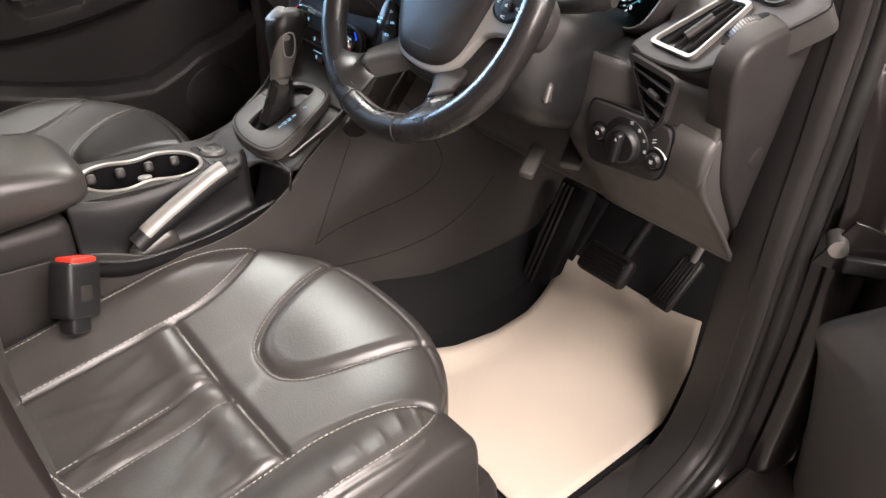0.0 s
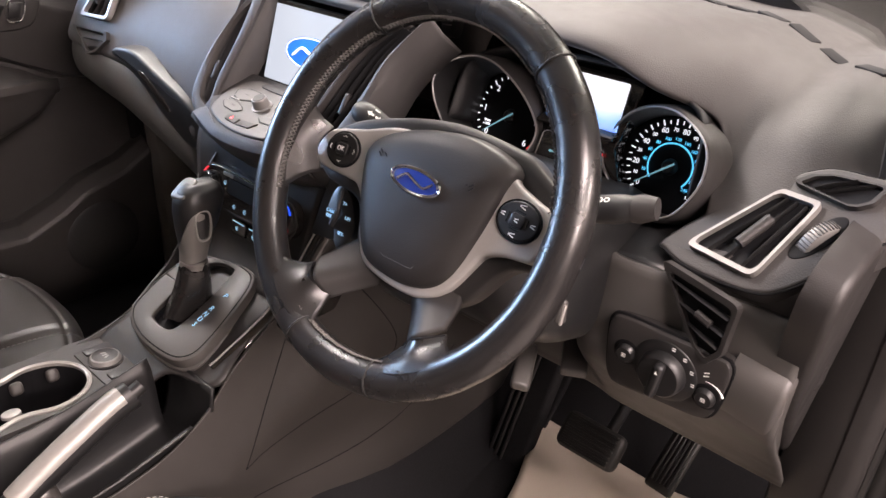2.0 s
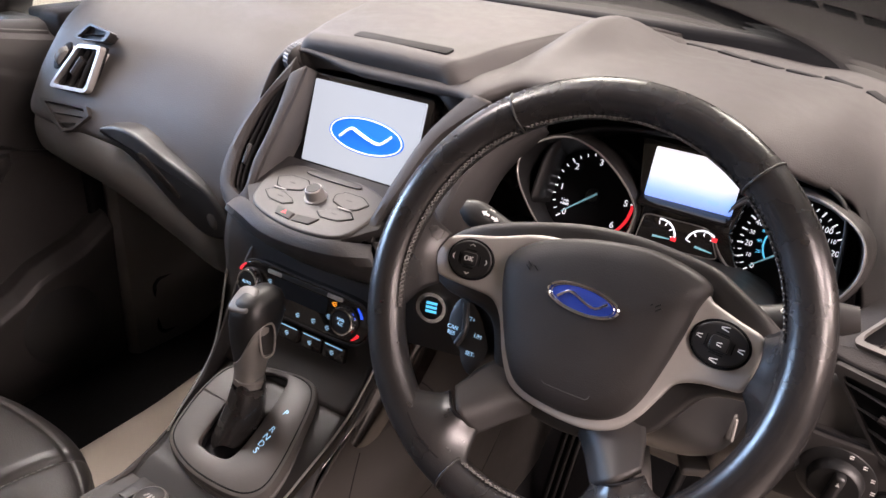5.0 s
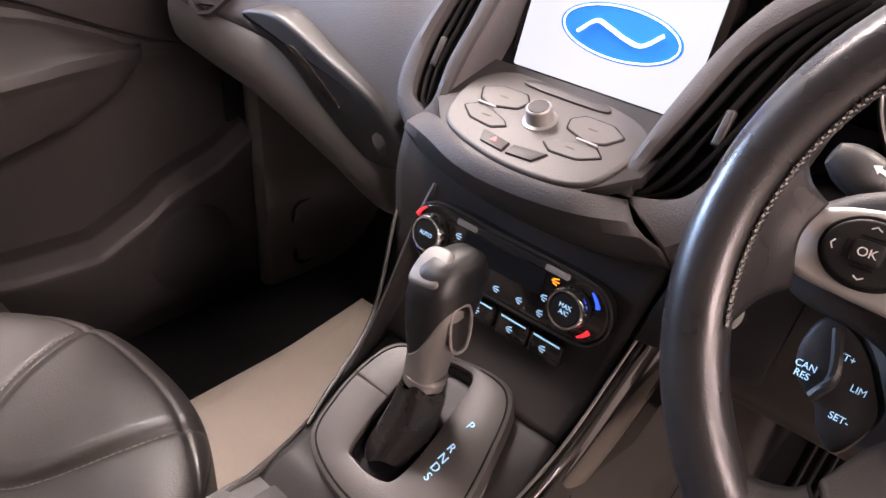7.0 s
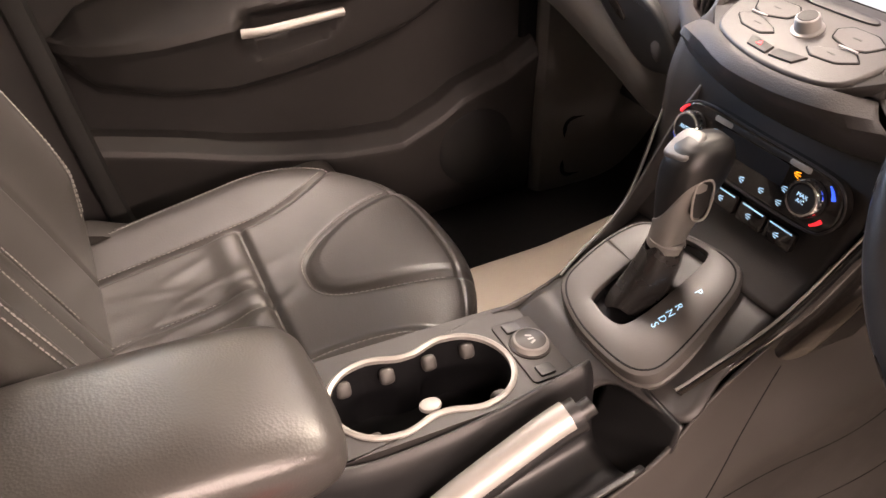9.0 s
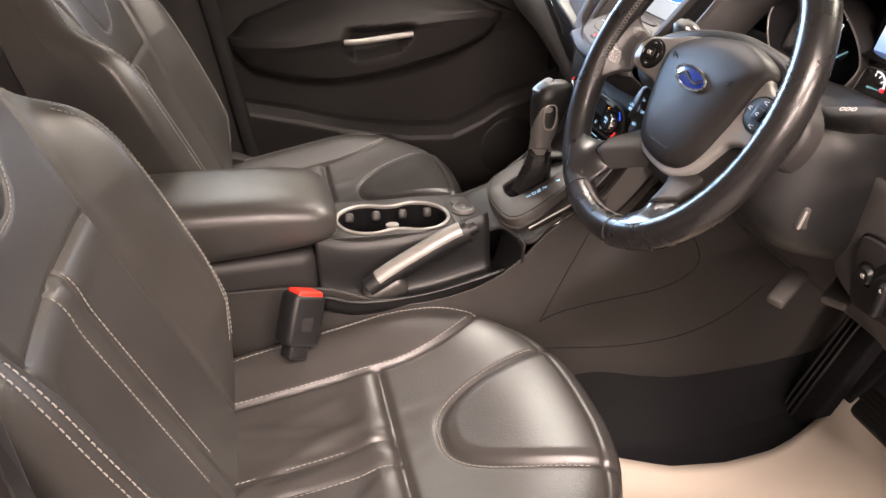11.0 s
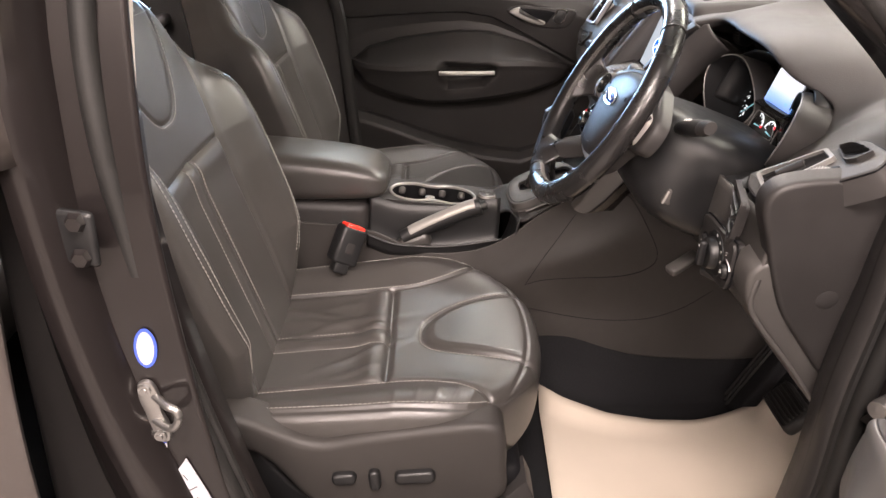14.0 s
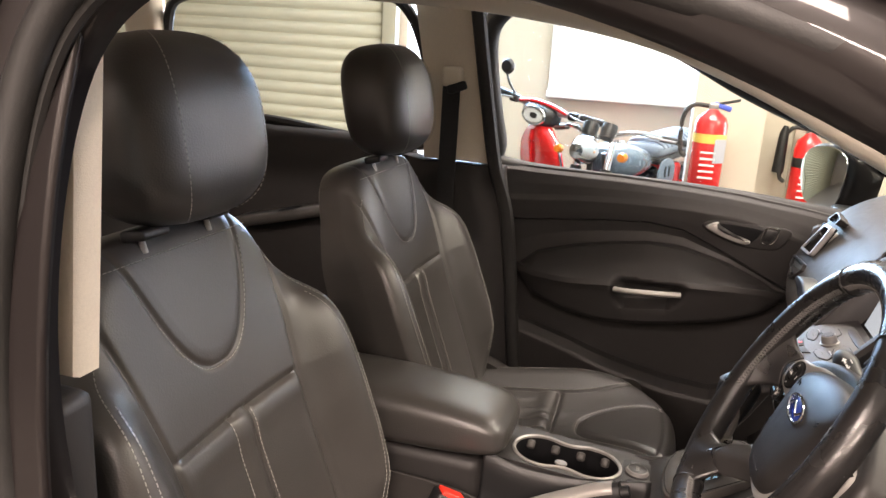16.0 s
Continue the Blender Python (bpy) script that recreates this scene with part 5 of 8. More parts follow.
for s, cx in ((-1, -0.099), (1, 0.111)):
    mouth = spline(MOUTH[s], 72, True)
    cen = mouth.mean(axis=0)
    FACE = CLU @ pose(cx, -0.001, 0.006)
    dial = part("dial", lathe([(0.0, 0.0), (0.058, 0.0), (0.062, -0.001)], FACE, 48, False), DEEP, clus, "black dial face")
    rows = []
    for f in (0.0, 0.35, 0.7, 1.0):
        row = []
        for p in mouth:
            ang = math.atan2(p[1] - cen[1], p[0] - cen[0])
            q = np.array([cx + 0.060 * math.cos(ang), -0.001 + 0.052 * math.sin(ang), 0.006])
            row.append(CLU @ Vector(p * (1 - f) + q * f))
        rows.append(row)
    part("dial_tube", sheet(np.array(rows), True), DARK, clus, "dark tapered dial tube")
    rows = [[CLU @ Vector((cen[0] + (p[0] - cen[0]) * k, cen[1] + (p[1] - cen[1]) * k, p[2] + d)) for p in mouth] for k, d in ((1.0, 0.0), (1.035, -0.001), (1.07, -0.006), (1.10, -0.022), (1.13, -0.045))]
    part("tube_skin", sheet(np.array(rows), True), SOFT, clus, "grey moulded tube surround")
    part("dial_ring", sweep([CLU @ Vector(p) for p in mouth], 0.0012, True, 6), SATIN, dial, "thin silver ring")
    # scales run from 221 degrees clockwise to -41 degrees
    n = 25 if s < 0 else 31
    for i in range(n):
        a = radians(221 - 262 * i / (n - 1))
        big = i % 4 == 0 if s < 0 else i % 2 == 0
        if s < 0 and i > 20:
            continue
        part("dial_mark", rbox((0.0058 if big else 0.0036, 0.0015 if big else 0.0011, 0.0004), m=FACE @ pose(0.0465 * math.cos(a), 0.0465 * math.sin(a), 0.001) @ pose(0, 0, 0, 0, 0, math.degrees(a)), r=0), LIT, dial, smooth=False)
    if s < 0:
        part("red_band", sweep([FACE @ Vector((0.0465 * math.cos(radians(b)), 0.0465 * math.sin(radians(b)), 0.001)) for b in np.linspace(2, -41, 14)], 0.0017, seg=6, flat=0.3, ref=tuple(CLU.col[2][:3])), LIT_RED, dial, "red band")
        words = [(str(i), i / 6, 0.0100, 0.0385) for i in range(7)]
        lettering("dial_unit", "1/min\nx1000", 0.0042, FACE @ pose(-0.031, -0.014, 0.001), LIT, dial)
    else:
        words = [(str(v), v / 150, 0.0078 if v % 20 == 0 else 0.0055, 0.0385) for v in range(0, 151, 10)]
        for v in range(20, 241, 20):
            a = radians(221 - 262 * v / 241)
            lettering("inner_number", str(v), 0.0048, FACE @ pose(0.0292 * math.cos(a), 0.0292 * math.sin(a), 0.001), LIT_BLUE, dial)
        part("inner_scale", sweep([FACE @ Vector((0.0245 * math.cos(radians(b)), 0.0245 * math.sin(radians(b)), 0.001)) for b in np.linspace(221, -41, 60)], 0.0009, seg=6), LIT_BLUE, dial)
    for wd, f, size, r in words:
        a = radians(221 - 262 * f)
        lettering("dial_number", wd, size, FACE @ pose(r * math.cos(a), r * math.sin(a), 0.001), LIT, dial)
    a = radians(219)
    part("needle", sweep([FACE @ Vector((r * math.cos(a), r * math.sin(a), 0.006)) for r in (-0.007, 0.0, 0.040)], 0.0024, seg=6, flat=0.5, taper=(1.0, 1.0, 0.35)), NEEDLE, dial, "pale blue needle")
    part("needle_hub", lathe([(0, 0.006), (0.006, 0.006), (0.0085, 0.003), (0.009, 0)], FACE, 20), DARK, dial)
part("display", slab(rrect(0.090, 0.052, 0.002), 0.002, CLU @ pose(0.008, 0.0435, 0.033), 0), DISPLAY, clus, "bright blue-white display", smooth=False)
part("display_ledge", slab(rrect(0.096, 0.016, 0.002), 0.003, CLU @ pose(0.008, 0.014, 0.038) @ pose(0, 0, 0, -55, 0, 0), 0.001), GLOSS, clus, "gloss ledge under the display")
gw = [(-0.030, 0.0), (0.037, 0.001), (0.053, -0.028), (-0.034, -0.033)]
small = part("gauge_window", slab(dense(gw, 5, 0.14), 0.006, CLU @ pose(0, 0, 0.036), 0.001), GLOSS, clus, "gloss black small gauge window")
part("window_edge", sweep([CLU @ Vector((x, y, 0.0362)) for x, y in dense(gw, 5, 0.14)], 0.0007, True, 6), SATIN, small)
for cx, cy, hot, a0, a1 in ((-0.010, -0.0195, -1, 1.75, 0.15), (0.034, -0.0200, 1, 2.9, 0.9)):
    part("gauge_arc", sweep([CLU @ Vector((cx + 0.0165 * math.cos(b), cy + 0.0175 * math.sin(b), 0.0366)) for b in np.linspace(a0, a1, 14)], 0.0010, seg=6), LIT, small)
    for b in np.linspace(a0, a1, 4):
        part("gauge_mark", rbox((0.0034, 0.0012, 0.0003), m=CLU @ pose(cx + 0.0135 * math.cos(b), cy + 0.0140 * math.sin(b), 0.0366) @ pose(0, 0, 0, 0, 0, math.degrees(b)), r=0), LIT, small, smooth=False)
    b = a1 - 0.12
    part("gauge_red", rbox((0.0055, 0.0042, 0.0004), m=CLU @ pose(cx + 0.0155 * math.cos(b), cy + 0.0160 * math.sin(b), 0.0366), r=0), LIT_RED, small, smooth=False)
    part("gauge_needle", sweep([CLU @ Vector((cx + r * math.cos(0.05 if hot < 0 else -0.1), cy - 0.001 + r * math.sin(0.05 if hot < 0 else -0.1), 0.0372)) for r in (-0.006, 0.012)], 0.0013, seg=6, taper=(1, 0.4)), NEEDLE, small)
# ---- driver side vents, light switch, start button ----
VEN = frame_of((0.593, 0.510, 1.115), (0.955, -0.29, -0.02), (0.24, 0.74, 0.62))
vent = thing("side_air_vent", "silver framed side air vent with black slats", "air vent")
VZ = -0.0105  # the whole vent lies this far along its normal
VEN = VEN @ pose(0, 0, VZ)
out = [(-0.039, -0.045), (0.0325, -0.041), (0.0335, 0.048), (-0.006, 0.044)]
def inset(pts, k):
    c = np.mean(np.array(pts), axis=0)
    return [tuple(c + (np.array(p) - c) * k) for p in pts]
def ring_frame(outer, k, m, h, material, parent, name, label=""):
    """A picture-frame ring between an outline and its inset."""
    a, b = np.array(outer), np.array(inset(outer, k))
    r = [[m @ Vector((*p, z)) for p in np.concatenate([q, q[:1]])] for q, z in ((a, -h), (a, 0), (a * 0.97 + b * 0.03, 0.0015), (b * 0.97 + a * 0.03, 0.0015), (b, 0), (b, -h * 2))]
    return part(name, sheet(np.array(r)), material, parent, label, smooth=False)
ring_frame(dense(out, 6, 0.12), 0.885, VEN @ pose(0, 0, 0.0065), 0.008, SATIN, vent, "vent_frame", "satin silver frame")
part("vent_well", slab(inset(out, 0.9), 0.004, VEN @ pose(0, 0, 0.0022), 0), DEEP, vent)
def vent_bar(m, p, q, parent, z=-0.005, r=0.006):
    """A thin vent slat between two places of a vent's plane."""
    part("vent_slat", sweep([m @ Vector((*p, z)), m @ Vector(((p[0] + q[0]) / 2, (p[1] + q[1]) / 2, z + 0.001)), m @ Vector((*q, z))], r, seg=6, flat=0.22, ref=tuple(m.col[0][:3])), DARK, parent)


def thumb_wheel(m, parent, r=0.026):
    """A ribbed roller let into a recess."""
    part("wheel_recess", slab([(0.011 * math.cos(a), (r + 0.005) * math.sin(a)) for a in np.linspace(0, 2 * math.pi, 32, endpoint=False)], 0.003, m, 0.001), DEEP, parent)
    w = part("vent_wheel", lathe([(0.0, 0.0065), (r - 0.003, 0.0065), (r - 0.001, 0.005), (r, 0.0), (r - 0.001, -0.005), (r - 0.003, -0.0065), (0.0, -0.0065)], m @ pose(0, 0, -r * 0.62) @ pose(0, 0, 0, 0, 90, 0), 48), SATIN, parent, "ribbed silver vent wheel")
    for k in range(13):
        a = radians(-48 + 8 * k)
        part("wheel_rib", rbox((0.0105, 0.0010, 0.0014), m=m @ pose(0, r * math.sin(a), r * math.cos(a) - r * 0.62) @ pose(0, 0, 0, -math.degrees(a), 0, 0), r=0), TRIM, w)


for f in (0.28, 0.54, 0.80):
    vent_bar(VEN, (-0.036 + 0.066 * f, -0.038), (-0.005 + 0.036 * f, 0.039), vent, 0.0042, 0.0034)
tb = [VEN @ Vector((x, y, 0.0075)) for x, y in ((0.0015, -0.020), (0.008, 0.014))]
part("vent_tab", sweep(tb, 0.0055, seg=10), HARD, vent, "grey vent tab")
plate_o = [(-0.062, -0.046), (-0.052, -0.057), (-0.02, -0.060), (0.036, -0.050), (0.060, -0.030), (0.082, 0.022), (0.103, 0.068), (0.102, 0.084), (0.082, 0.096), (0.045, 0.092), (0.004, 0.079), (-0.032, 0.028)]
part("vent_plate", slab(plate_o, 0.035, VEN @ pose(0, 0, 0.0015), 0.0035, 90, 3), SOFT, vent, "soft grey vent surround")
part("plate_line", sweep([VEN @ Vector((x, y, -0.001)) for x, y in spline(plate_o, 90, True)], 0.0012, True, 6), DEEP, vent)
thumb_wheel(VEN @ pose(0.0485, 0.020, 0.0024) @ pose(0, 0, 0, 0, 0, -14), vent, 0.023)
cv = [(-0.003, 0.0545), (0.006, 0.068), (0.022, 0.0765), (0.068, 0.086), (0.066, 0.066), (0.058, 0.057), (0.050, 0.054)]
ring_frame(dense(cv, 5, 0.2), 0.86, VEN @ pose(0, 0, 0.006), 0.006, HARD, vent, "corner_vent_frame")
part("corner_vent", slab(inset(cv, 0.92), 0.003, VEN @ pose(0, 0, 0.0035), 0.0), DEEP, vent)
for q in (0.30, 0.66):
    vent_bar(VEN, (0.008 + 0.030 * q, 0.0575), (0.030 + 0.040 * q, 0.0775 + 0.006 * q), vent, 0.0055, 0.003)
LVT = frame_of((0.585, 0.459, 1.050), (1, -0.25, 0), (0, 0.1, 1))
lowv = [(-0.050, 0.024), (0.036, 0.020), (0.034, -0.030), (0.022, -0.046), (0.008, -0.040)]
ring_frame(dense(lowv, 5, 0.12), 0.82, LVT @ pose(0, 0, 0.004), 0.006, HARD, vent, "lower_vent_frame")
part("lower_vent_well", slab(inset(lowv, 0.9), 0.003, LVT @ pose(0, 0, 0.0005), 0), DEEP, vent)
for p, q in (((-0.034, 0.010), (0.030, 0.004)), ((-0.020, -0.006), (0.030, -0.012)), ((-0.006, -0.020), (0.028, -0.026))):
    vent_bar(LVT, p, q, vent, 0.003, 0.0035)
part("vent_tab", sweep([LVT @ Vector((0.0, -0.006, 0.005)), LVT @ Vector((0.016, -0.009, 0.005))], 0.004, seg=8), HARD, vent)
LSW = frame_of((0.567, 0.457, 0.978), (1, 0, 0), (0, -0.05, 1))
sw = thing("light_switch_panel", "black headlight switch panel with rotary knob", "switch")
lsw_o = [(-0.046, 0.035), (-0.058, 0.028), (-0.060, 0.008), (-0.057, -0.026), (-0.052, -0.040), (-0.040, -0.044), (0.0, -0.040), (0.038, -0.036), (0.050, -0.028), (0.055, -0.010), (0.059, 0.018), (0.057, 0.032), (0.046, 0.036), (0.0, 0.036)]
part("plate", slab(lsw_o, 0.016, LSW @ pose(0, 0, 0.008), 0.003, 110), HARD, sw, "dark grained switch plate")
part("plate_gap", sweep([LSW @ Vector((x * 1.02, y * 1.02, 0.002)) for x, y in spline(lsw_o, 90, True)], 0.0016, True, 6), DEEP, sw)
part("knob_skirt", lathe([(0.0, 0.003), (0.027, 0.003), (0.0315, 0.001), (0.033, -0.002)], LSW @ pose(0.002, -0.001, 0.008), 40), DARK, sw, "dark round knob surround")
kn = part("rotary_knob", lathe([(0.0, 0.012), (0.0195, 0.012), (0.0212, 0.0105), (0.0225, 0.004), (0.0230, 0.0)], LSW @ pose(0.002, -0.001, 0.010), 40), DARK, sw)
part("knob_grip", rbox((0.010, 0.039, 0.012), m=LSW @ pose(0.002, -0.001, 0.026) @ pose(0, 0, 0, 0, 0, -8), r=0.004), DARK, kn)
part("grip_mark", slab([(-0.0016, -0.002), (0.0016, -0.002), (0, 0.002)], 0.0005, LSW @ pose(0.004, 0.012, 0.0322), 0), WHITE, kn)
for a, b in ((-0.0375, -0.001), (0.0435, -0.008)):
    part("button_well", lathe([(0.0, 0.0006), (0.0125, 0.0006), (0.0135, 0.0)], LSW @ pose(a, b, 0.008), 28), DEEP, sw)
    fb = part("fog_button", lathe([(0.0, 0.006), (0.0075, 0.006), (0.0098, 0.003), (0.0100, 0.0)], LSW @ pose(a, b, 0.008), 28), DARK, sw)
    for e in (-1, 0, 1):
        part("button_mark", rbox((0.0045, 0.0008, 0.0004), m=LSW @ pose(a, b + 0.0016 * e, 0.0141), r=0), WHITE, fb)
for a in (78, 52, 26, 0):
    for e in (-1, 1):
        part("switch_mark", rbox((0.0034, 0.0009, 0.0004), m=LSW @ pose(0.002 + 0.0290 * math.cos(radians(a)), -0.001 + 0.0290 * math.sin(radians(a)) + 0.0011 * e, 0.0108), r=0), WHITE, sw)
part("dimmer_arc", sweep([LSW @ Vector((0.0435 + 0.0165 * math.cos(b), -0.008 + 0.0165 * math.sin(b), 0.0082)) for b in np.linspace(1.75, 0.45, 10)], 0.0009, seg=5, taper=np.linspace(0.3, 1.4, 10)), WHITE, sw)
for e in (-1, 1):
    part("dimmer_mark", rbox((0.0052, 0.001, 0.0004), m=LSW @ pose(0.040, 0.0155 + 0.0018 * e, 0.0082) @ pose(0, 0, 0, 0, 0, 25), r=0), WHITE, sw)
sbm = frame_of((0.176, 0.408, 1.020), (0.93, 0.2, 0), (0, 0.2, 1))
start = thing("start_button", "round chrome-ringed start button", "button")
part("ring", lathe([(0.0125, 0.004), (0.0165, 0.004), (0.018, 0.0), (0.018, -0.02), (0.012, -0.02)], sbm, 32, False), CHROME, start, "chrome ring")
part("cap", lathe([(0, 0.002), (0.0118, 0.002), (0.0125, 0.0), (0.0125, -0.01)], sbm, 32), DARK, start)
for k in (-1, 0, 1):
    part("button_text", rbox((0.012, 0.0028, 0.0004), m=sbm @ pose(0, k * 0.0045, 0.0024), r=0), LIT_BLUE, start)
part("side_panel", slab([(-0.05, -0.05), (0.04, -0.05), (0.05, 0.03), (-0.02, 0.06)], 0.02, sbm @ pose(0, 0, -0.004), 0.005), DARK, start)

# ---- passenger vent ----
PV = frame_of((-0.522, 0.466, 1.100), (1, 0, 0), (0, 0.42, 0.9))
pvent = thing("side_air_vent", "silver framed side air vent beside passenger door", "air vent")
o2 = [(0.014, 0.074), (0.068, 0.079), (0.059, 0.008), (-0.030, 0.002)]
ring_frame(dense(o2, 5, 0.12), 0.84, PV @ pose(0, 0, 0.008), 0.01, BRIGHT, pvent, "vent_frame", "satin silver frame")
part("vent_well", slab(o2, 0.004, PV @ pose(0, 0, 0.0), 0), DEEP, pvent)
for f in (0.26, 0.5, 0.74):
    vent_bar(PV, (-0.028 + 0.085 * f, 0.006), (0.014 + 0.053 * f, 0.074), pvent, 0.004, 0.005)
part("vent_tab", sweep([PV @ Vector((0.020, 0.030, 0.008)), PV @ Vector((0.034, 0.055, 0.008))], 0.006, seg=8), HARD, pvent)
lo = [(-0.050, -0.017), (0.066, -0.009), (0.076, -0.022), (0.049, -0.048), (0.021, -0.056)]
ring_frame(dense(lo, 5, 0.12), 0.80, PV @ pose(0, 0, 0.007), 0.01, HARD, pvent, "lower_vent_frame")
part("lower_vent", slab(inset(lo, 0.92), 0.004, PV @ pose(0, 0, 0.001), 0), DEEP, pvent)
for p, q in (((-0.030, -0.020), (0.062, -0.016)), ((-0.010, -0.031), (0.058, -0.027)), ((0.012, -0.043), (0.048, -0.039))):
    vent_bar(PV, p, q, pvent, 0.004, 0.0035)
co = [(-0.002, 0.082), (0.027, 0.107), (0.079, 0.101), (0.068, 0.086), (0.013, 0.081)]
ring_frame(dense(co, 5, 0.15), 0.78, PV @ pose(0, 0, 0.006), 0.01, HARD, pvent, "corner_vent_frame")
part("corner_vent", slab(inset(co, 0.9), 0.004, PV @ pose(0, 0, 0.002), 0), DEEP, pvent)
vent_bar(PV, (0.02, 0.090), (0.065, 0.094), pvent, 0.004, 0.003)
thumb_wheel(PV @ pose(-0.019, 0.052, 0.006) @ pose(0, 0, 0, 0, 0, -32), pvent, 0.020)

# ---- centre console ----
con = thing("centre_console", "dark plastic centre console with gloss trim and cup holder", "console")
# stack face between gear gate and pod
stack = [[(x * w, y, z) for x in (-1, -0.6, 0, 0.6, 1)] for w, y, z in ((0.106, 0.352, 0.878), (0.114, 0.380, 0.91), (0.122, 0.397, 0.96), (0.132, 0.408, 1.01), (0.138, 0.43, 1.06))]
part("stack_face", sheet(net(stack, 30, 20)), HARD, con, solid=0.006, offset=-1)
for s in (-1, 1):
    tr = spline([(s * 0.138, 0.430, 1.015), (s * 0.124 + 0.004, 0.395, 0.960), (s * 0.106 + 0.010, 0.345, 0.888), (s * 0.094 + 0.012, 0.275, 0.843), (s * 0.090 + 0.013, 0.255, 0.832)], 40)
    part("chrome_line", sweep(tr, 0.0013, seg=8), STEEL, con, "thin bright trim line")
    side = [[(x + s * dx, y + dy, z - dz) for x, y, z in tr] for dx, dy, dz in ((0.002, 0, 0.002), (0.010, 0.012, 0.012), (0.014, 0.030, 0.035), (0.016, 0.045, 0.07))]
    part("gloss_flank", sheet(np.array(side)), GLOSS, con, "gloss black flank", solid=0.003)
top = [[(-0.080 + (xe + 0.080) * f, y, z) for f in (0, 0.2, 0.5, 0.8, 1)] for xe, y, z in ((0.045, 0.195, 0.798), (0.060, 0.225, 0.815), (0.128, 0.245, 0.822), (0.118, 0.29, 0.846), (0.105, 0.36, 0.880))]
part("console_top", sheet(net(top, 20, 16)), HARD, con, solid=0.005, offset=-1)
GATE = frame_of((0.008, 0.302, 0.866), (1, 0, 0), (0, 0.92, 0.40))


def radial(outline, n, c=(-0.008, 0.0)):
    """An outline resampled at even angles round c."""
    p = spline(outline, 600, True)
    a = np.arctan2(p[:, 1] - c[1], p[:, 0] - c[0])
    r = np.hypot(p[:, 0] - c[0], p[:, 1] - c[1])
    o = np.argsort(a)
    g = np.linspace(-math.pi, math.pi, n, endpoint=False)
    rr = np.interp(g, a[o], r[o], period=2 * math.pi)
    return [(c[0] + q * math.cos(t), c[1] + q * math.sin(t)) for q, t in zip(rr, g)]


gate_o = radial([(-0.066, -0.067), (-0.079, -0.03), (-0.080, 0.015), (-0.066, 0.046), (-0.02, 0.062), (0.03, 0.069), (0.055, 0.056), (0.070, 0.012), (0.081, -0.043), (0.077, -0.070), (0.050, -0.084), (-0.016, -0.085)], 120)
gate_i = radial([(-0.018, -0.056), (-0.032, -0.045), (-0.037, 0.030), (-0.026, 0.050), (0.0, 0.057), (0.015, 0.049), (0.022, -0.012), (0.020, -0.046), (0.008, -0.056)], 120)


def gate_row(o, z, k=0.0):
    return [GATE @ Vector((x * (1 + k), y * (1 + k), z)) for x, y in o + o[:1]]


mid_row = [GATE @ Vector(((a[0] + b[0]) / 2, (a[1] + b[1]) / 2, 0.0015)) for a, b in zip(gate_o + gate_o[:1], gate_i + gate_i[:1])]
rows = [gate_row(gate_o, -0.045, 0.02), gate_row(gate_o, -0.014, 0.012), gate_row(gate_o, -0.013, -0.004), gate_row(gate_o, -0.0125, -0.014), gate_row(gate_o, -0.003, -0.018), gate_row(gate_o, -0.0005, -0.030), gate_row(gate_o, 0.0005, -0.06), mid_row, gate_row(gate_i, 0.001, 0.05), gate_row(gate_i, 0.0004, 0.012), gate_row(gate_i, -0.001), gate_row(gate_i, -0.005, -0.006)]
gate = part("selector_gate", sheet(np.array(rows)), TRIM, con, "satin grey selector surround", solid=0.001)
part("gate_recess", sheet(np.array([gate_row(gate_i, -0.004, 0.0), gate_row(gate_i, -0.012, -0.03), gate_row(gate_i, -0.013, -0.5), gate_row(gate_i, -0.013, -0.98)])), DEEP, gate, "black recess")
part("gate_groove", sweep(gate_row(gate_o, 0.0006, -0.075)[:-1], 0.0011, True, 6), DEEP, gate)
for ch, b in (("P", 0.020), ("R", -0.003), ("N", -0.013), ("D", -0.022), ("S", -0.031)):
    lettering("gear_letter", ch, 0.0100, GATE @ pose(0.0395, b, 0.0026) @ pose(0, 0, 0, 0, 0, -10), LIT_PALE, gate)
CLI = frame_of((0.006, 0.3855, 0.982), (1, 0, 0), (0, 0.25, 0.968))
cli_o = [(-0.060, 0.0225), (0.0, 0.0215), (0.075, 0.0205), (0.098, 0.014), (0.1065, -0.004), (0.100, -0.021), (0.080, -0.0295), (0.0, -0.031), (-0.068, -0.0295), (-0.086, -0.020), (-0.0905, -0.003), (-0.083, 0.015)]
climate = part("climate_panel", slab(cli_o, 0.014, CLI, 0.003, 110, 3), GLOSS, con, "gloss black climate control panel")
part("panel_edge", sweep([CLI @ Vector((x * 1.01, y * 1.02, -0.001)) for x, y in spline(cli_o, 90, True)], 0.0012, True, 6), HARD, climate)


def arc_mark(cx, cy, r, a0, a1, material):
    """A short curved bar round a knob."""
    pts = [CLI @ Vector((cx + r * math.cos(radians(a)), cy + r * math.sin(radians(a)), 0.0008)) for a in np.linspace(a0, a1, 8)]
    part("temperature_mark", sweep(pts, 0.0016, seg=6, flat=0.3, ref=tuple(CLI.col[2][:3]), taper=np.linspace(0.5, 1.3, 8)), material, climate)


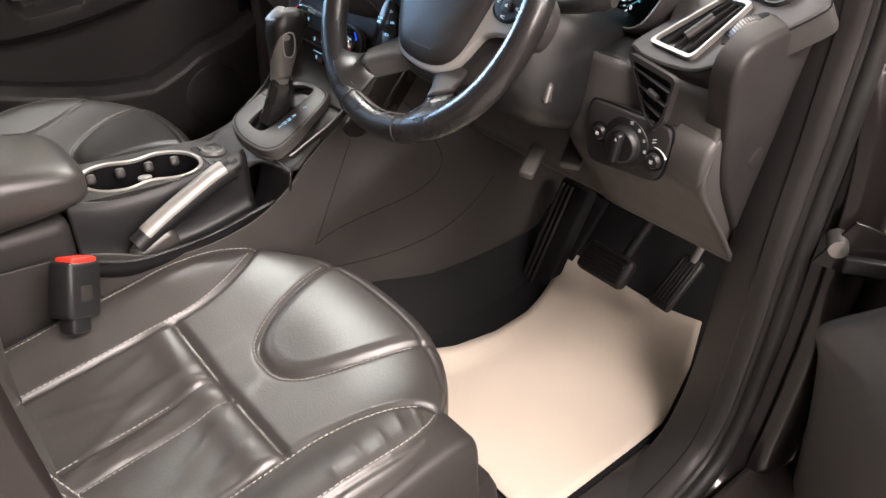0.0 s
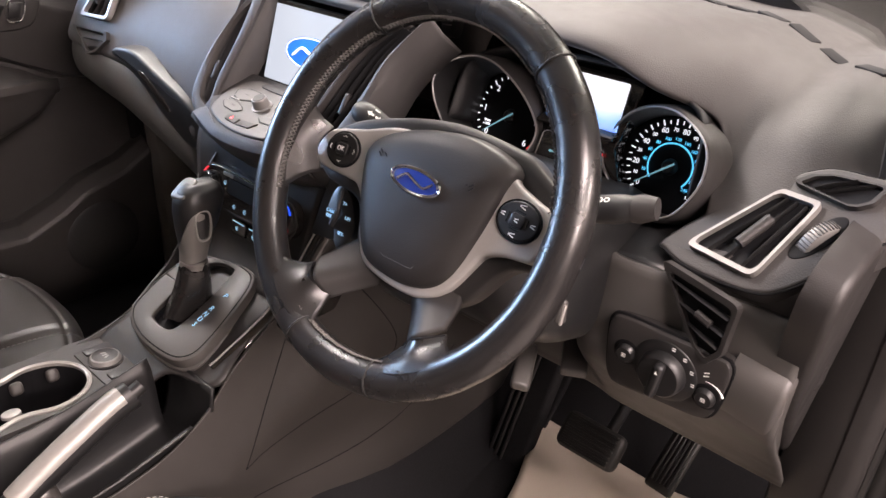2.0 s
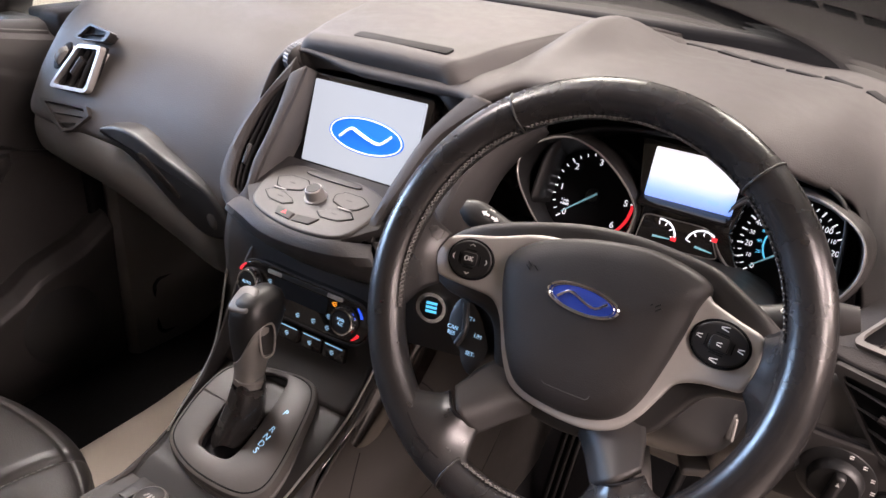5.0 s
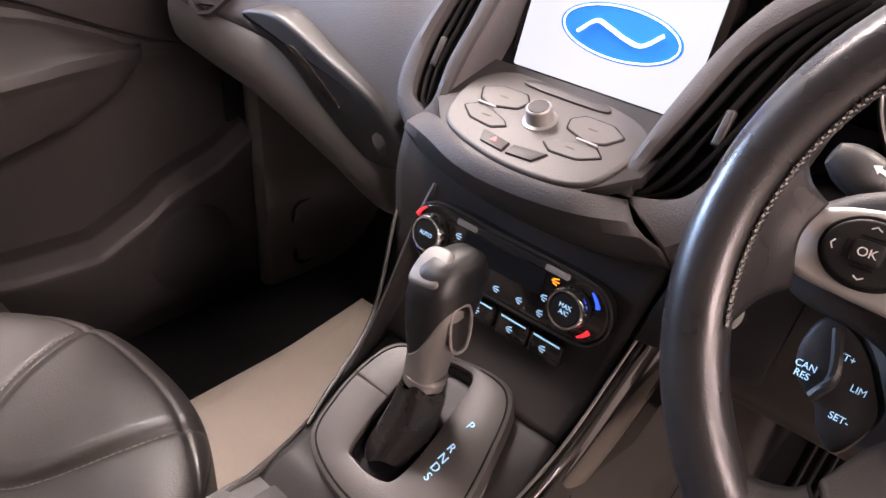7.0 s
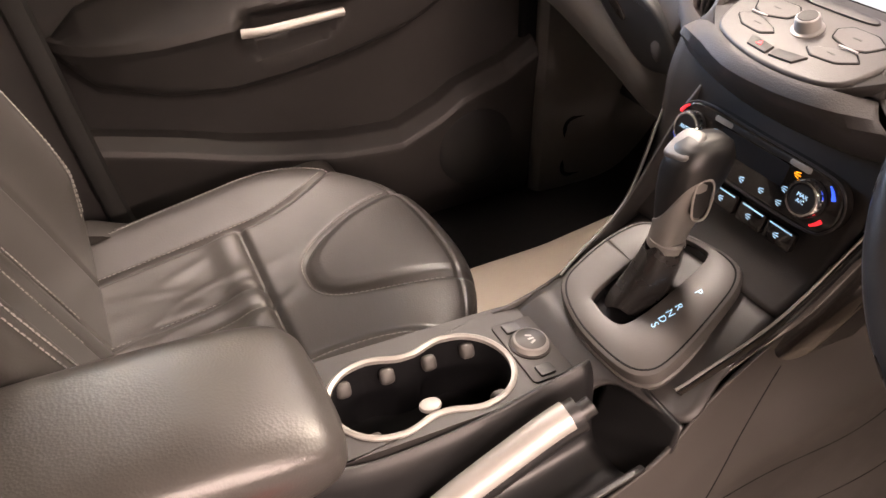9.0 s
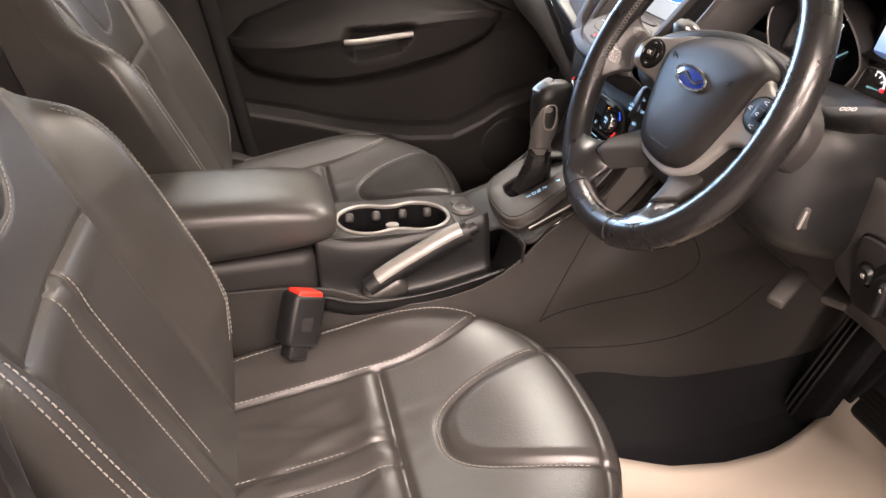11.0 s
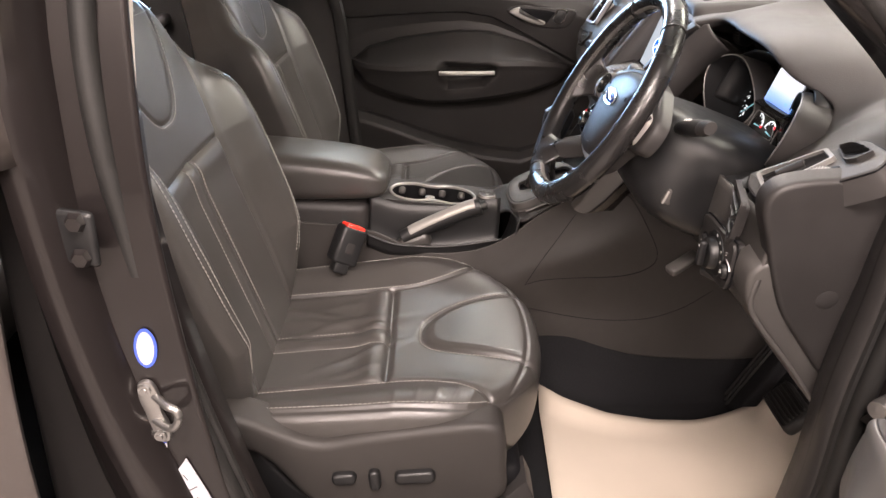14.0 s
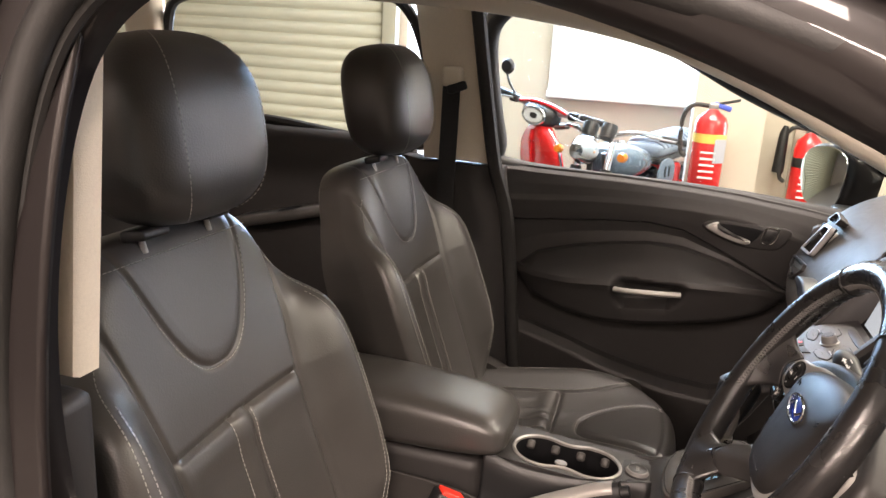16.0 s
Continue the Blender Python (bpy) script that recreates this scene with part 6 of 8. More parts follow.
for s, kx in ((-1, -0.068), (1, 0.0745)):
    part("climate_knob", lathe([(0.0, 0.010), (0.0120, 0.010), (0.0130, 0.008), (0.0160, 0.006), (0.0165, 0.0)], CLI @ pose(kx, -0.004, 0.0), 32), DARK, climate)
    part("knob_ring", lathe([(0.0132, 0.0104), (0.0150, 0.0104), (0.0162, 0.0085), (0.0165, 0.004), (0.0132, 0.004)], CLI @ pose(kx, -0.004, 0.0), 40, False), CHROME, climate, "chrome ring")
    for k in range(20):
        a = 2 * math.pi * k / 20
        part("ring_notch", rbox((0.0010, 0.0016, 0.0050), m=CLI @ pose(kx + 0.0163 * math.cos(a), -0.004 + 0.0163 * math.sin(a), 0.006) @ pose(0, 0, 0, 0, 0, math.degrees(a)), r=0), DARK, climate)
    lettering("knob_text", "AUTO" if s < 0 else "MAX\nA/C", 0.0050, CLI @ pose(kx, -0.004, 0.0103), LIT_PALE, climate)
    arc_mark(kx, -0.004, 0.0225, 90 - s * 35, 90 - s * 68, LIT_COLD if s > 0 else LIT_RED)
    arc_mark(kx, -0.004, 0.0225, -90 + s * 30, -90 + s * 60, LIT_RED if s > 0 else LIT_COLD)
part("climate_display", slab(rrect(0.080, 0.020, 0.002), 0.001, CLI @ pose(0.006, 0.002, 0.0008), 0), DEEP, climate)
part("display_bar", slab(rrect(0.112, 0.0055, 0.002), 0.002, CLI @ pose(0.010, 0.0165, 0.002), 0.0008), DARK, climate)
for x in (-0.034, 0.056):
    part("bar_key", slab(rrect(0.022, 0.0052, 0.002), 0.002, CLI @ pose(x, 0.0165, 0.0026), 0.0008), BRIGHT, climate, "satin silver rocker")


def icon(x, y, z, parent, w=0.0062, material=None):
    """A small symbol of a few strokes that cannot be read."""
    for e, k in ((-1, 0.6), (0, 1.0), (1, 0.75)):
        part("symbol_bar", rbox((w * k, 0.0009, 0.0003), m=CLI @ pose(x, y + 0.0020 * e, z) @ pose(0, 0, 0, 0, 0, 14 * e), r=0), material or LIT_PALE, parent, smooth=False)


for x, y in ((-0.041, 0.004), (-0.016, -0.0215), (0.007, -0.0215), (0.030, -0.0205), (0.0505, -0.0080), (0.0505, -0.0215)):
    icon(x, y, 0.0006, climate)
icon(0.056, 0.0085, 0.0006, climate, 0.0072, LIT_ORANGE)
for x in (-0.006, 0.029, 0.062):
    bt = part("button", slab(rrect(0.031, 0.0185, 0.003), 0.006, CLI @ pose(x, -0.0485, -0.003), 0.0015), GLOSS, con, "gloss black button")
    part("button_bar", rbox((0.025, 0.0014, 0.0005), m=CLI @ pose(x, -0.0408, -0.0027), r=0.0002), LIT_PALE, bt)
    icon(x - 0.002, -0.0490, -0.0027, bt)
# cup plate
CUP = frame_of((-0.028, 0.070, 0.812), (1, 0, 0), (0, 1, -0.06))
def cup_outline(g=0.0):
    pts = []
    r = 0.0445 + g
    for a in np.linspace(0, 2 * math.pi, 120, endpoint=False):
        y = (0.043 + r) * math.sin(a)
        w = math.sqrt(max(0.0, r * r - (abs(y) - 0.043) ** 2)) if abs(y) < 0.043 + r else 0.0
        if abs(y) < 0.043:
            w = (w ** 9 + (0.0365 + g) ** 9) ** (1 / 9)
        pts.append((0.006 + math.copysign(w, math.cos(a)), y))
    return pts
plate = [(-0.058, -0.13), (0.058, -0.13), (0.060, 0.145), (0.03, 0.152), (-0.054, 0.145)]
inner, outer2 = cup_outline(), cup_outline(0.0055)
r = [[CUP @ Vector((x, y, z)) for x, y in o + o[:1]] for o, z in ((outer2, -0.004), (outer2, 0.002), (cup_outline(0.003), 0.0035), (inner, 0.002), (inner, -0.012))]
part("cup_ring", sheet(np.array(r)), BRIGHT, con, "satin silver cup holder ring")
well = [[CUP @ Vector((x * k, y * k, z)) for x, y in inner + inner[:1]] for k, z in ((1.0, -0.002), (0.97, -0.03), (0.94, -0.072), (0.5, -0.075), (0.02, -0.075))]
part("cup_well", sheet(np.array(well)), DEEP, con, "black cup well")
for sx, y in ((-1, -0.066), (-1, -0.022), (-1, 0.022), (-1, 0.064), (1, 0.062), (1, -0.062)):
    part("cup_grip", rbox((0.012, 0.015, 0.016), m=CUP @ pose(0.006 + sx * 0.034, y, -0.012) @ pose(0, 0, 0, 0, sx * 25, 0), r=0.005), TRIM, con, "grey rubber cup grip")
part("round_cap", slab([(0.008 * math.cos(a), 0.0105 * math.sin(a)) for a in np.linspace(0, 2 * math.pi, 24, endpoint=False)], 0.004, CUP @ pose(0.034, -0.006, 0.004), 0.0015), SATIN, con, "small pale round disc")
sq_out = [(0.062 * math.copysign(abs(math.cos(a)) ** 0.2, math.cos(a)), 0.008 + 0.142 * math.copysign(abs(math.sin(a)) ** 0.2, math.sin(a))) for a in np.linspace(0, 2 * math.pi, 120, endpoint=False)]
pl = [[CUP @ Vector((x, y, z)) for x, y in o + o[:1]] for o, z in ((outer2, 0.0), (sq_out, 0.0), (sq_out, -0.012))]
part("cup_plate", sheet(np.array(pl)), HARD, con, "dark plastic top plate")
tk = part("drive_plate", slab(rrect(0.086, 0.046, 0.005), 0.006, CUP @ pose(0.007, 0.117, 0.002), 0.001), HARD, con)
part("drive_knob", lathe([(0.0, 0.008), (0.0150, 0.008), (0.0165, 0.007), (0.018, 0.003), (0.021, 0.0015), (0.021, 0.0)], CUP @ pose(0.003, 0.117, 0.002), 32), HARD, tk, "grey rotary knob")
part("knob_ring", lathe([(0.0152, 0.0083), (0.0172, 0.0072), (0.0183, 0.0040), (0.0190, 0.0025)], CUP @ pose(0.003, 0.117, 0.002), 32, False), SATIN, tk, "satin ring")
for k in (-1, 0, 1):
    part("knob_mark", rbox((0.0022, 0.0065, 0.0004), m=CUP @ pose(0.003 + 0.0048 * k, 0.117, 0.0103) @ pose(0, 0, 0, 0, 0, 25 * k), r=0), SATIN, tk)
for s in (-1, 1):
    part("drive_button", slab(rrect(0.014, 0.017, 0.002), 0.004, CUP @ pose(0.007 + s * 0.032, 0.112, 0.0045), 0.001), DARK, tk)
# console sides and handbrake well
lft = [[(-0.084 - k, y, z if k == 0 else (z - (z - 0.46) * k / 0.03)) for y, z in ((-0.45, 0.805), (-0.2, 0.805), (0.0, 0.805), (0.21, 0.81), (0.32, 0.875), (0.42, 1.02), (0.56, 1.05))] for k in (0.0, 0.01, 0.02, 0.03)]
part("side_panel", sheet(net(lft, 8, 40)), HARD, con, solid=0.004)
rt_y = ((-0.45, 0.78, 0.074, 0.46), (-0.2, 0.78, 0.080, 0.46), (-0.06, 0.775, 0.096, 0.46), (0.05, 0.742, 0.118, 0.50), (0.15, 0.752, 0.126, 0.55), (0.22, 0.786, 0.130, 0.560), (0.28, 0.835, 0.124, 0.560), (0.36, 0.885, 0.122, 0.557), (0.45, 0.96, 0.130, 0.547), (0.58, 1.02, 0.138, 0.541), (0.75, 1.0, 0.142, 0.552), (0.80, 0.99, 0.145, 0.600), (0.95, 0.96, 0.160, 0.68))
rt = [[(x + kx * (1 if y < 0.2 else 1 + 0.15 * min(1, (y - 0.2) / 0.35)) + 0.014 * hump(kz, 0.42, 0.16) * min(1, max(0, (y - 0.15) / 0.2)) * (1 - min(1, max(0, (y - 0.48) / 0.06))), y, z + (zb - z) * kz) for y, z, x, zb in rt_y] for kx, kz in ((0, 0), (0.003, 0.10), (0.008, 0.25), (0.012, 0.4), (0.016, 0.55), (0.020, 0.75), (0.026, 0.9), (0.028, 1.0))]
flank = net(rt, 90, 180)
part("side_panel", sheet(flank), FLANK, con, "dark grained side panel", solid=0.004)


def on_flank(y, z, lift=0.0022):
    """A place on the console's driver-side panel."""
    g = flank.reshape(-1, 3)
    d = (g[:, 1] - y) ** 2 + (g[:, 2] - z) ** 2
    k = np.argsort(d)[:6]
    w = 1 / (d[k] + 1e-6)
    return (float((g[k, 0] * w).sum() / w.sum()) + lift, y, z)


for pts in ([(0.262, 0.690), (0.30, 0.702), (0.39, 0.713), (0.46, 0.724), (0.505, 0.745), (0.515, 0.775), (0.49, 0.825), (0.455, 0.878), (0.42, 0.905)], [(0.262, 0.690), (0.285, 0.735), (0.32, 0.79), (0.35, 0.84)], [(0.27, 0.635), (0.38, 0.618), (0.50, 0.625), (0.58, 0.655), (0.64, 0.70)]):
    part("panel_seam", sweep([on_flank(y, z, 0.0018) for y, z in spline(pts, 50)], 0.0009, seg=6), DEEP, con, "dark panel seam")
hw = [[(x, y, z) for x, z in ((0.038, 0.812), (0.046, 0.795), (0.052, 0.74), (0.065, 0.722), (0.100, 0.722), (0.116, 0.735), (0.124, 0.757), (0.130, 0.760))] for y in (-0.06, 0.0, 0.10, 0.21)]
for i, row in enumerate(hw):
    if i in (0, 3):
        hw[i] = [(x, y, z + 0.02) for x, y, z in row]
part("handbrake_well", sheet(net(hw, 30, 40)), DARK, con, "dark handbrake recess", solid=0.004)
part("well_front", sheet(net([[(x, y, z) for x in (0.036, 0.07, 0.11, 0.132)] for y, z in ((0.195, 0.726), (0.218, 0.738), (0.232, 0.775), (0.240, 0.822))], 14, 14)), DARK, con, solid=0.004)

# ---- gear selector ----
gear = thing("gear_selector", "black and silver automatic gear selector with leather gaiter", "gear lever")
rows = []
for c, rx, ry in (((0.000, 0.292, 0.846), 0.023, 0.034), ((0.006, 0.295, 0.870), 0.0205, 0.028), ((0.012, 0.298, 0.895), 0.0190, 0.0225), ((0.015, 0.300, 0.918), 0.0165, 0.0180)):
    rows.append([(c[0] + rx * math.cos(a) * (1 + 0.06 * math.sin(5 * a)), c[1] + ry * math.sin(a), c[2] + 0.005 * math.sin(4 * a)) for a in np.linspace(0, 2 * math.pi, 40, endpoint=False)])
part("gaiter", sheet(net(rows, 24, 60, True), True), LEATHER_RIM, gear, "creased black leather gaiter")
part("collar", lathe([(0.0145, -0.005), (0.0172, -0.003), (0.0172, 0.004), (0.0150, 0.006)], Matrix.Translation((0.015, 0.300, 0.919)) @ pose(0, 0, 0, -8, 4, 0), 28), SATIN, gear, "satin collar")
KNOB = [(0.926, 0.0138, 0.0145), (0.938, 0.0142, 0.0155), (0.954, 0.0170, 0.0205), (0.974, 0.0212, 0.0255), (0.994, 0.0232, 0.0295), (1.008, 0.0225, 0.0300), (1.019, 0.0180, 0.0250), (1.025, 0.0115, 0.0165), (1.0272, 0.004, 0.006)]


def knob_point(z, a, grow=0.0):
    """A place on the selector knob's skin at a height and a turn."""
    q = np.array(KNOB)
    rx, ry = np.interp(z, q[:, 0], q[:, 1]) + grow, np.interp(z, q[:, 0], q[:, 2]) + grow
    f = (z - 0.926) / 0.101
    return (0.015 + 0.006 * f + rx * float(sq(math.cos(a), 0.78)), 0.300 + 0.018 * f + ry * float(sq(math.sin(a), 0.78)), z)


turns = np.linspace(0, 2 * math.pi, 56, endpoint=False)
zs = np.r_[np.linspace(0.926, 1.019, 28), 1.021, 1.023, 1.025, 1.0262, 1.0272]
part("knob", sheet(np.array([[knob_point(z, a) for a in turns] for z in zs]), True, True), DARK, gear, "black leather knob")
sleeve = []
for f in np.linspace(0, 1, 16):
    row = []
    for a in turns:
        side = max(0.0, math.cos(a + 0.35)) ** 2.2
        front = max(0.0, -math.sin(a)) ** 3
        top = 0.940 + 0.056 * side + 0.008 * front
        row.append(knob_point(0.926 + (top - 0.926) * f, a, 0.0011 if f < 0.97 else 0.0))
    sleeve.append(row)
part("knob_sleeve", sheet(np.array(sleeve), True), SATIN, gear, "satin silver sleeve rising to one side")
part("knob_cap", slab([(-0.0135, -0.012), (-0.0105, 0.014), (0.011, 0.014), (0.0135, -0.012), (0, -0.016)], 0.010, frame_of((0.0155, 0.2985, 1.0215), (1, 0.10, 0.12), (0, 0.84, 0.54)), 0.0035, 40, 3), SPOKE, gear, "satin silver knob cap")
part("knob_button", slab([(-0.007, -0.014), (0.004, -0.016), (0.009, 0.004), (0.006, 0.015), (-0.006, 0.012)], 0.006, frame_of((0.0425, 0.303, 0.980), (0.18, 1, 0), (-0.12, 0, 1)), 0.0015, 40), DARK, gear, "dark rocker button")
part("button_edge", sweep([frame_of((0.0430, 0.303, 0.980), (0.18, 1, 0), (-0.12, 0, 1)) @ Vector((x * 1.12, y * 1.1, 0)) for x, y in spline([(-0.007, -0.014), (0.004, -0.016), (0.009, 0.004), (0.006, 0.015), (-0.006, 0.012)], 40, True)], 0.0012, True, 6), BRIGHT, gear, "bright button edge")

# ---- handbrake, armrest, buckle ----
hb = thing("handbrake_lever", "silver topped black handbrake lever", "handbrake")
hp = spline([(0.082, 0.012, 0.752), (0.082, 0.05, 0.775), (0.084, 0.095, 0.800), (0.086, 0.138, 0.822), (0.087, 0.166, 0.832)], 30)
part("grip", sweep(hp, 0.0152, seg=14, flat=1.15, ref=(0, 0, 1)), DARK, hb)
part("grip_top", sweep([p + np.array([0, -0.001, 0.0065]) for p in hp[3:27]], 0.0145, seg=14, flat=0.85, ref=(0, 0, 1)), BRIGHT, hb, "satin silver upper side")
part("button", sweep([hp[-1], hp[-1] + np.array([0, 0.012, 0.005])], 0.009, seg=12), DARK, hb)
part("gaiter", rbox((0.035, 0.07, 0.035), (0.082, 0.035, 0.745), (25, 0, 0), 0.012), LEATHER, hb)
arm = thing("armrest", "charcoal leather covered centre armrest lid", "armrest")
rows = []
for y, w, z0, z1 in ((-0.47, 0.055, 0.84, 0.885), (-0.44, 0.082, 0.815, 0.905), (-0.30, 0.088, 0.812, 0.912), (-0.15, 0.088, 0.815, 0.905), (-0.06, 0.084, 0.822, 0.892), (-0.03, 0.070, 0.832, 0.875), (-0.022, 0.04, 0.845, 0.862)):
    rows.append([(-0.015 + w * float(sq(math.cos(a), 0.45)), y, (z0 + z1) / 2 + (z1 - z0) / 2 * float(sq(math.sin(a), 0.6))) for a in np.linspace(0, 2 * math.pi, 40, endpoint=False)])
part("lid", sheet(net(rows, 60, 64, True), True, True), LEATHER, arm)
part("bin", rbox((0.15, 0.40, 0.34), (-0.015, -0.26, 0.645), r=0.02), HARD, arm, "dark plastic storage bin")
bk = thing("belt_buckle", "black seat belt buckle with red release button", "seat belt buckle")
BK = Matrix.Translation((0.155, -0.096, 0.768)) @ pose(0, 0, 0, -26, -10, 30)
part("housing", rbox((0.040, 0.052, 0.074), m=BK, r=0.007), DARK, bk)
part("release", rbox((0.030, 0.040, 0.014), m=BK @ pose(0.002, 0, 0.035), r=0.003), RED, bk, "bright red push button")
part("stem", rbox((0.026, 0.030, 0.03), m=BK @ pose(0, 0, -0.042), r=0.004), DARK, bk)
part("window", slab(rrect(0.018, 0.020, 0.003), 0.002, BK @ pose(0.0205, 0, -0.004) @ pose(0, 0, 0, 90, 0, 90), 0.0006), HARD, bk)

# ---- floor things ----
mat1 = thing("paper_floor_mat", "cream paper floor mat curled at the edges", "floor mat")
rows = []
for v in np.linspace(0, 1, 24):
    y = 0.295 + 0.495 * v
    x0 = float(np.interp(y, [0.29, 0.34, 0.42, 0.51, 0.60, 0.65, 0.73, 0.79], [0.236, 0.278, 0.313, 0.322, 0.314, 0.300, 0.268, 0.240]))
    xr = float(np.interp(y, [0.29, 0.58, 0.70, 0.79], [0.640, 0.640, 0.600, 0.555]))
    rows.append([(x0 + (xr - x0) * u, y - 0.012 * u * (1 - v), 0.485 + 0.09 * max(0, v - 0.55) ** 1.5 + 0.03 * max(0, 0.12 - u) / 0.12 * (1 - v) ** 2 + 0.10 * max(0, v - 0.45) * max(0, u - 0.72) + 0.003 * math.sin(4 * u + 2 * v)) for u in np.linspace(0, 1, 24)])
part("sheet", sheet(np.array(rows)), PAPER, mat1, solid=0.0015)
mat2 = thing("paper_floor_mat", "cream paper floor mat in the passenger footwell", "floor mat")
rows = [[(-0.515 + 0.34 * u, 0.28 + 0.42 * v, 0.485 + 0.05 * max(0, v - 0.6)) for u in np.linspace(0, 1, 12)] for v in np.linspace(0, 1, 12)]
part("sheet", sheet(np.array(rows)), PAPER, mat2, solid=0.0015)
ped = thing("brake_pedal", "ribbed black rubber brake pedal", "pedal")
PB = Matrix.Translation((0.375, 0.735, 0.575)) @ pose(0, 0, 0, 48, 0, 0)
part("pad", rbox((0.105, 0.060, 0.03), m=PB, r=0.012), RUBBER, ped)
for k in range(7):
    part("rib", rbox((0.085, 0.004, 0.006), m=PB @ pose(0, -0.024 + 0.008 * k, 0.016), r=0.0015), RUBBER, ped)
part("arm", sweep(spline([(0.39, 0.77, 0.585), (0.40, 0.83, 0.68), (0.40, 0.85, 0.84)], 14), 0.009), DARK, ped)
acc = thing("accelerator_pedal", "narrow black accelerator pedal", "pedal")
PA = Matrix.Translation((0.49, 0.79, 0.575)) @ pose(0, 0, 0, 42, 0, -4)
part("pad", rbox((0.045, 0.11, 0.016), m=PA, r=0.006), RUBBER, acc)
for k in range(5):
    part("rib", rbox((0.004, 0.085, 0.004), m=PA @ pose(-0.014 + 0.007 * k, 0, 0.009), r=0.001), RUBBER, acc)
part("arm", sweep(spline([(0.495, 0.82, 0.61), (0.50, 0.86, 0.70), (0.505, 0.88, 0.84)], 12), 0.008), STEEL, acc)
fr = thing("foot_rest", "black ribbed carpeted foot rest", "foot rest")
FR = Matrix.Translation((0.245, 0.742, 0.560)) @ pose(0, 0, 0, 66, 0, -4)
part("pad", rbox((0.075, 0.24, 0.03), m=FR, r=0.008), CARPET, fr)
for k in range(3):
    part("rib", rbox((0.005, 0.22, 0.006), m=FR @ pose(-0.026 + 0.012 * k, 0, 0.017), r=0.002), RUBBER, fr)
bc = thing("bonnet_catch", "small grey release lever under the dash", "lever")
part("lever", rbox((0.022, 0.060, 0.014), (0.402, 0.474, 0.877), (22, 8, 30), 0.005), TRIM, bc)
part("hanger", rbox((0.030, 0.10, 0.012), (0.43, 0.535, 0.895), (14, 0, 30), 0.004), TRIM, bc)
# ---- passenger door ----
pd = thing("door_2", "dark moulded door panel with silver pull handle, closed", "door", kind="structure")
DOOR_Y = [-0.33, -0.22, -0.166, -0.123, -0.03, 0.064, 0.145, 0.23, 0.34, 0.42, 0.463, 0.50, 0.56, 0.625]
DOOR_LINES = {
    "pocket": [0.84, 0.808, 0.790, 0.780, 0.755, 0.725, 0.706, 0.690, 0.682, 0.712, 0.737, 0.748, 0.764, 0.80],
    "leaf_low": [0.915, 0.918, 0.920, 0.873, 0.842, 0.832, 0.838, 0.851, 0.874, 0.902, 0.930, 0.928, 0.920, 0.91],
    "ridge": [0.920, 0.923, 0.928, 0.924, 0.924, 0.932, 0.940, 0.952, 0.956, 0.952, 0.938, 0.934, 0.925, 0.915],
    "leaf_top": [0.926, 0.930, 0.938, 0.975, 1.005, 1.022, 1.034, 1.032, 1.005, 0.972, 0.946, 0.940, 0.930, 0.92],
    "crease": [1.045, 1.055, 1.060, 1.064, 1.074, 1.083, 1.088, 1.078, 1.030, 0.990, 0.971, 0.955, 0.94, 0.93],
    "ledge": [1.100, 1.104, 1.108, 1.112, 1.120, 1.124, 1.126, 1.126, 1.120, 1.105, 1.092, 1.080, 1.06, 1.05],
    "sill": [1.192, 1.190, 1.188, 1.187, 1.186, 1.185, 1.182, 1.178, 1.170, 1.160, 1.155, 1.150, 1.14, 1.13],
}


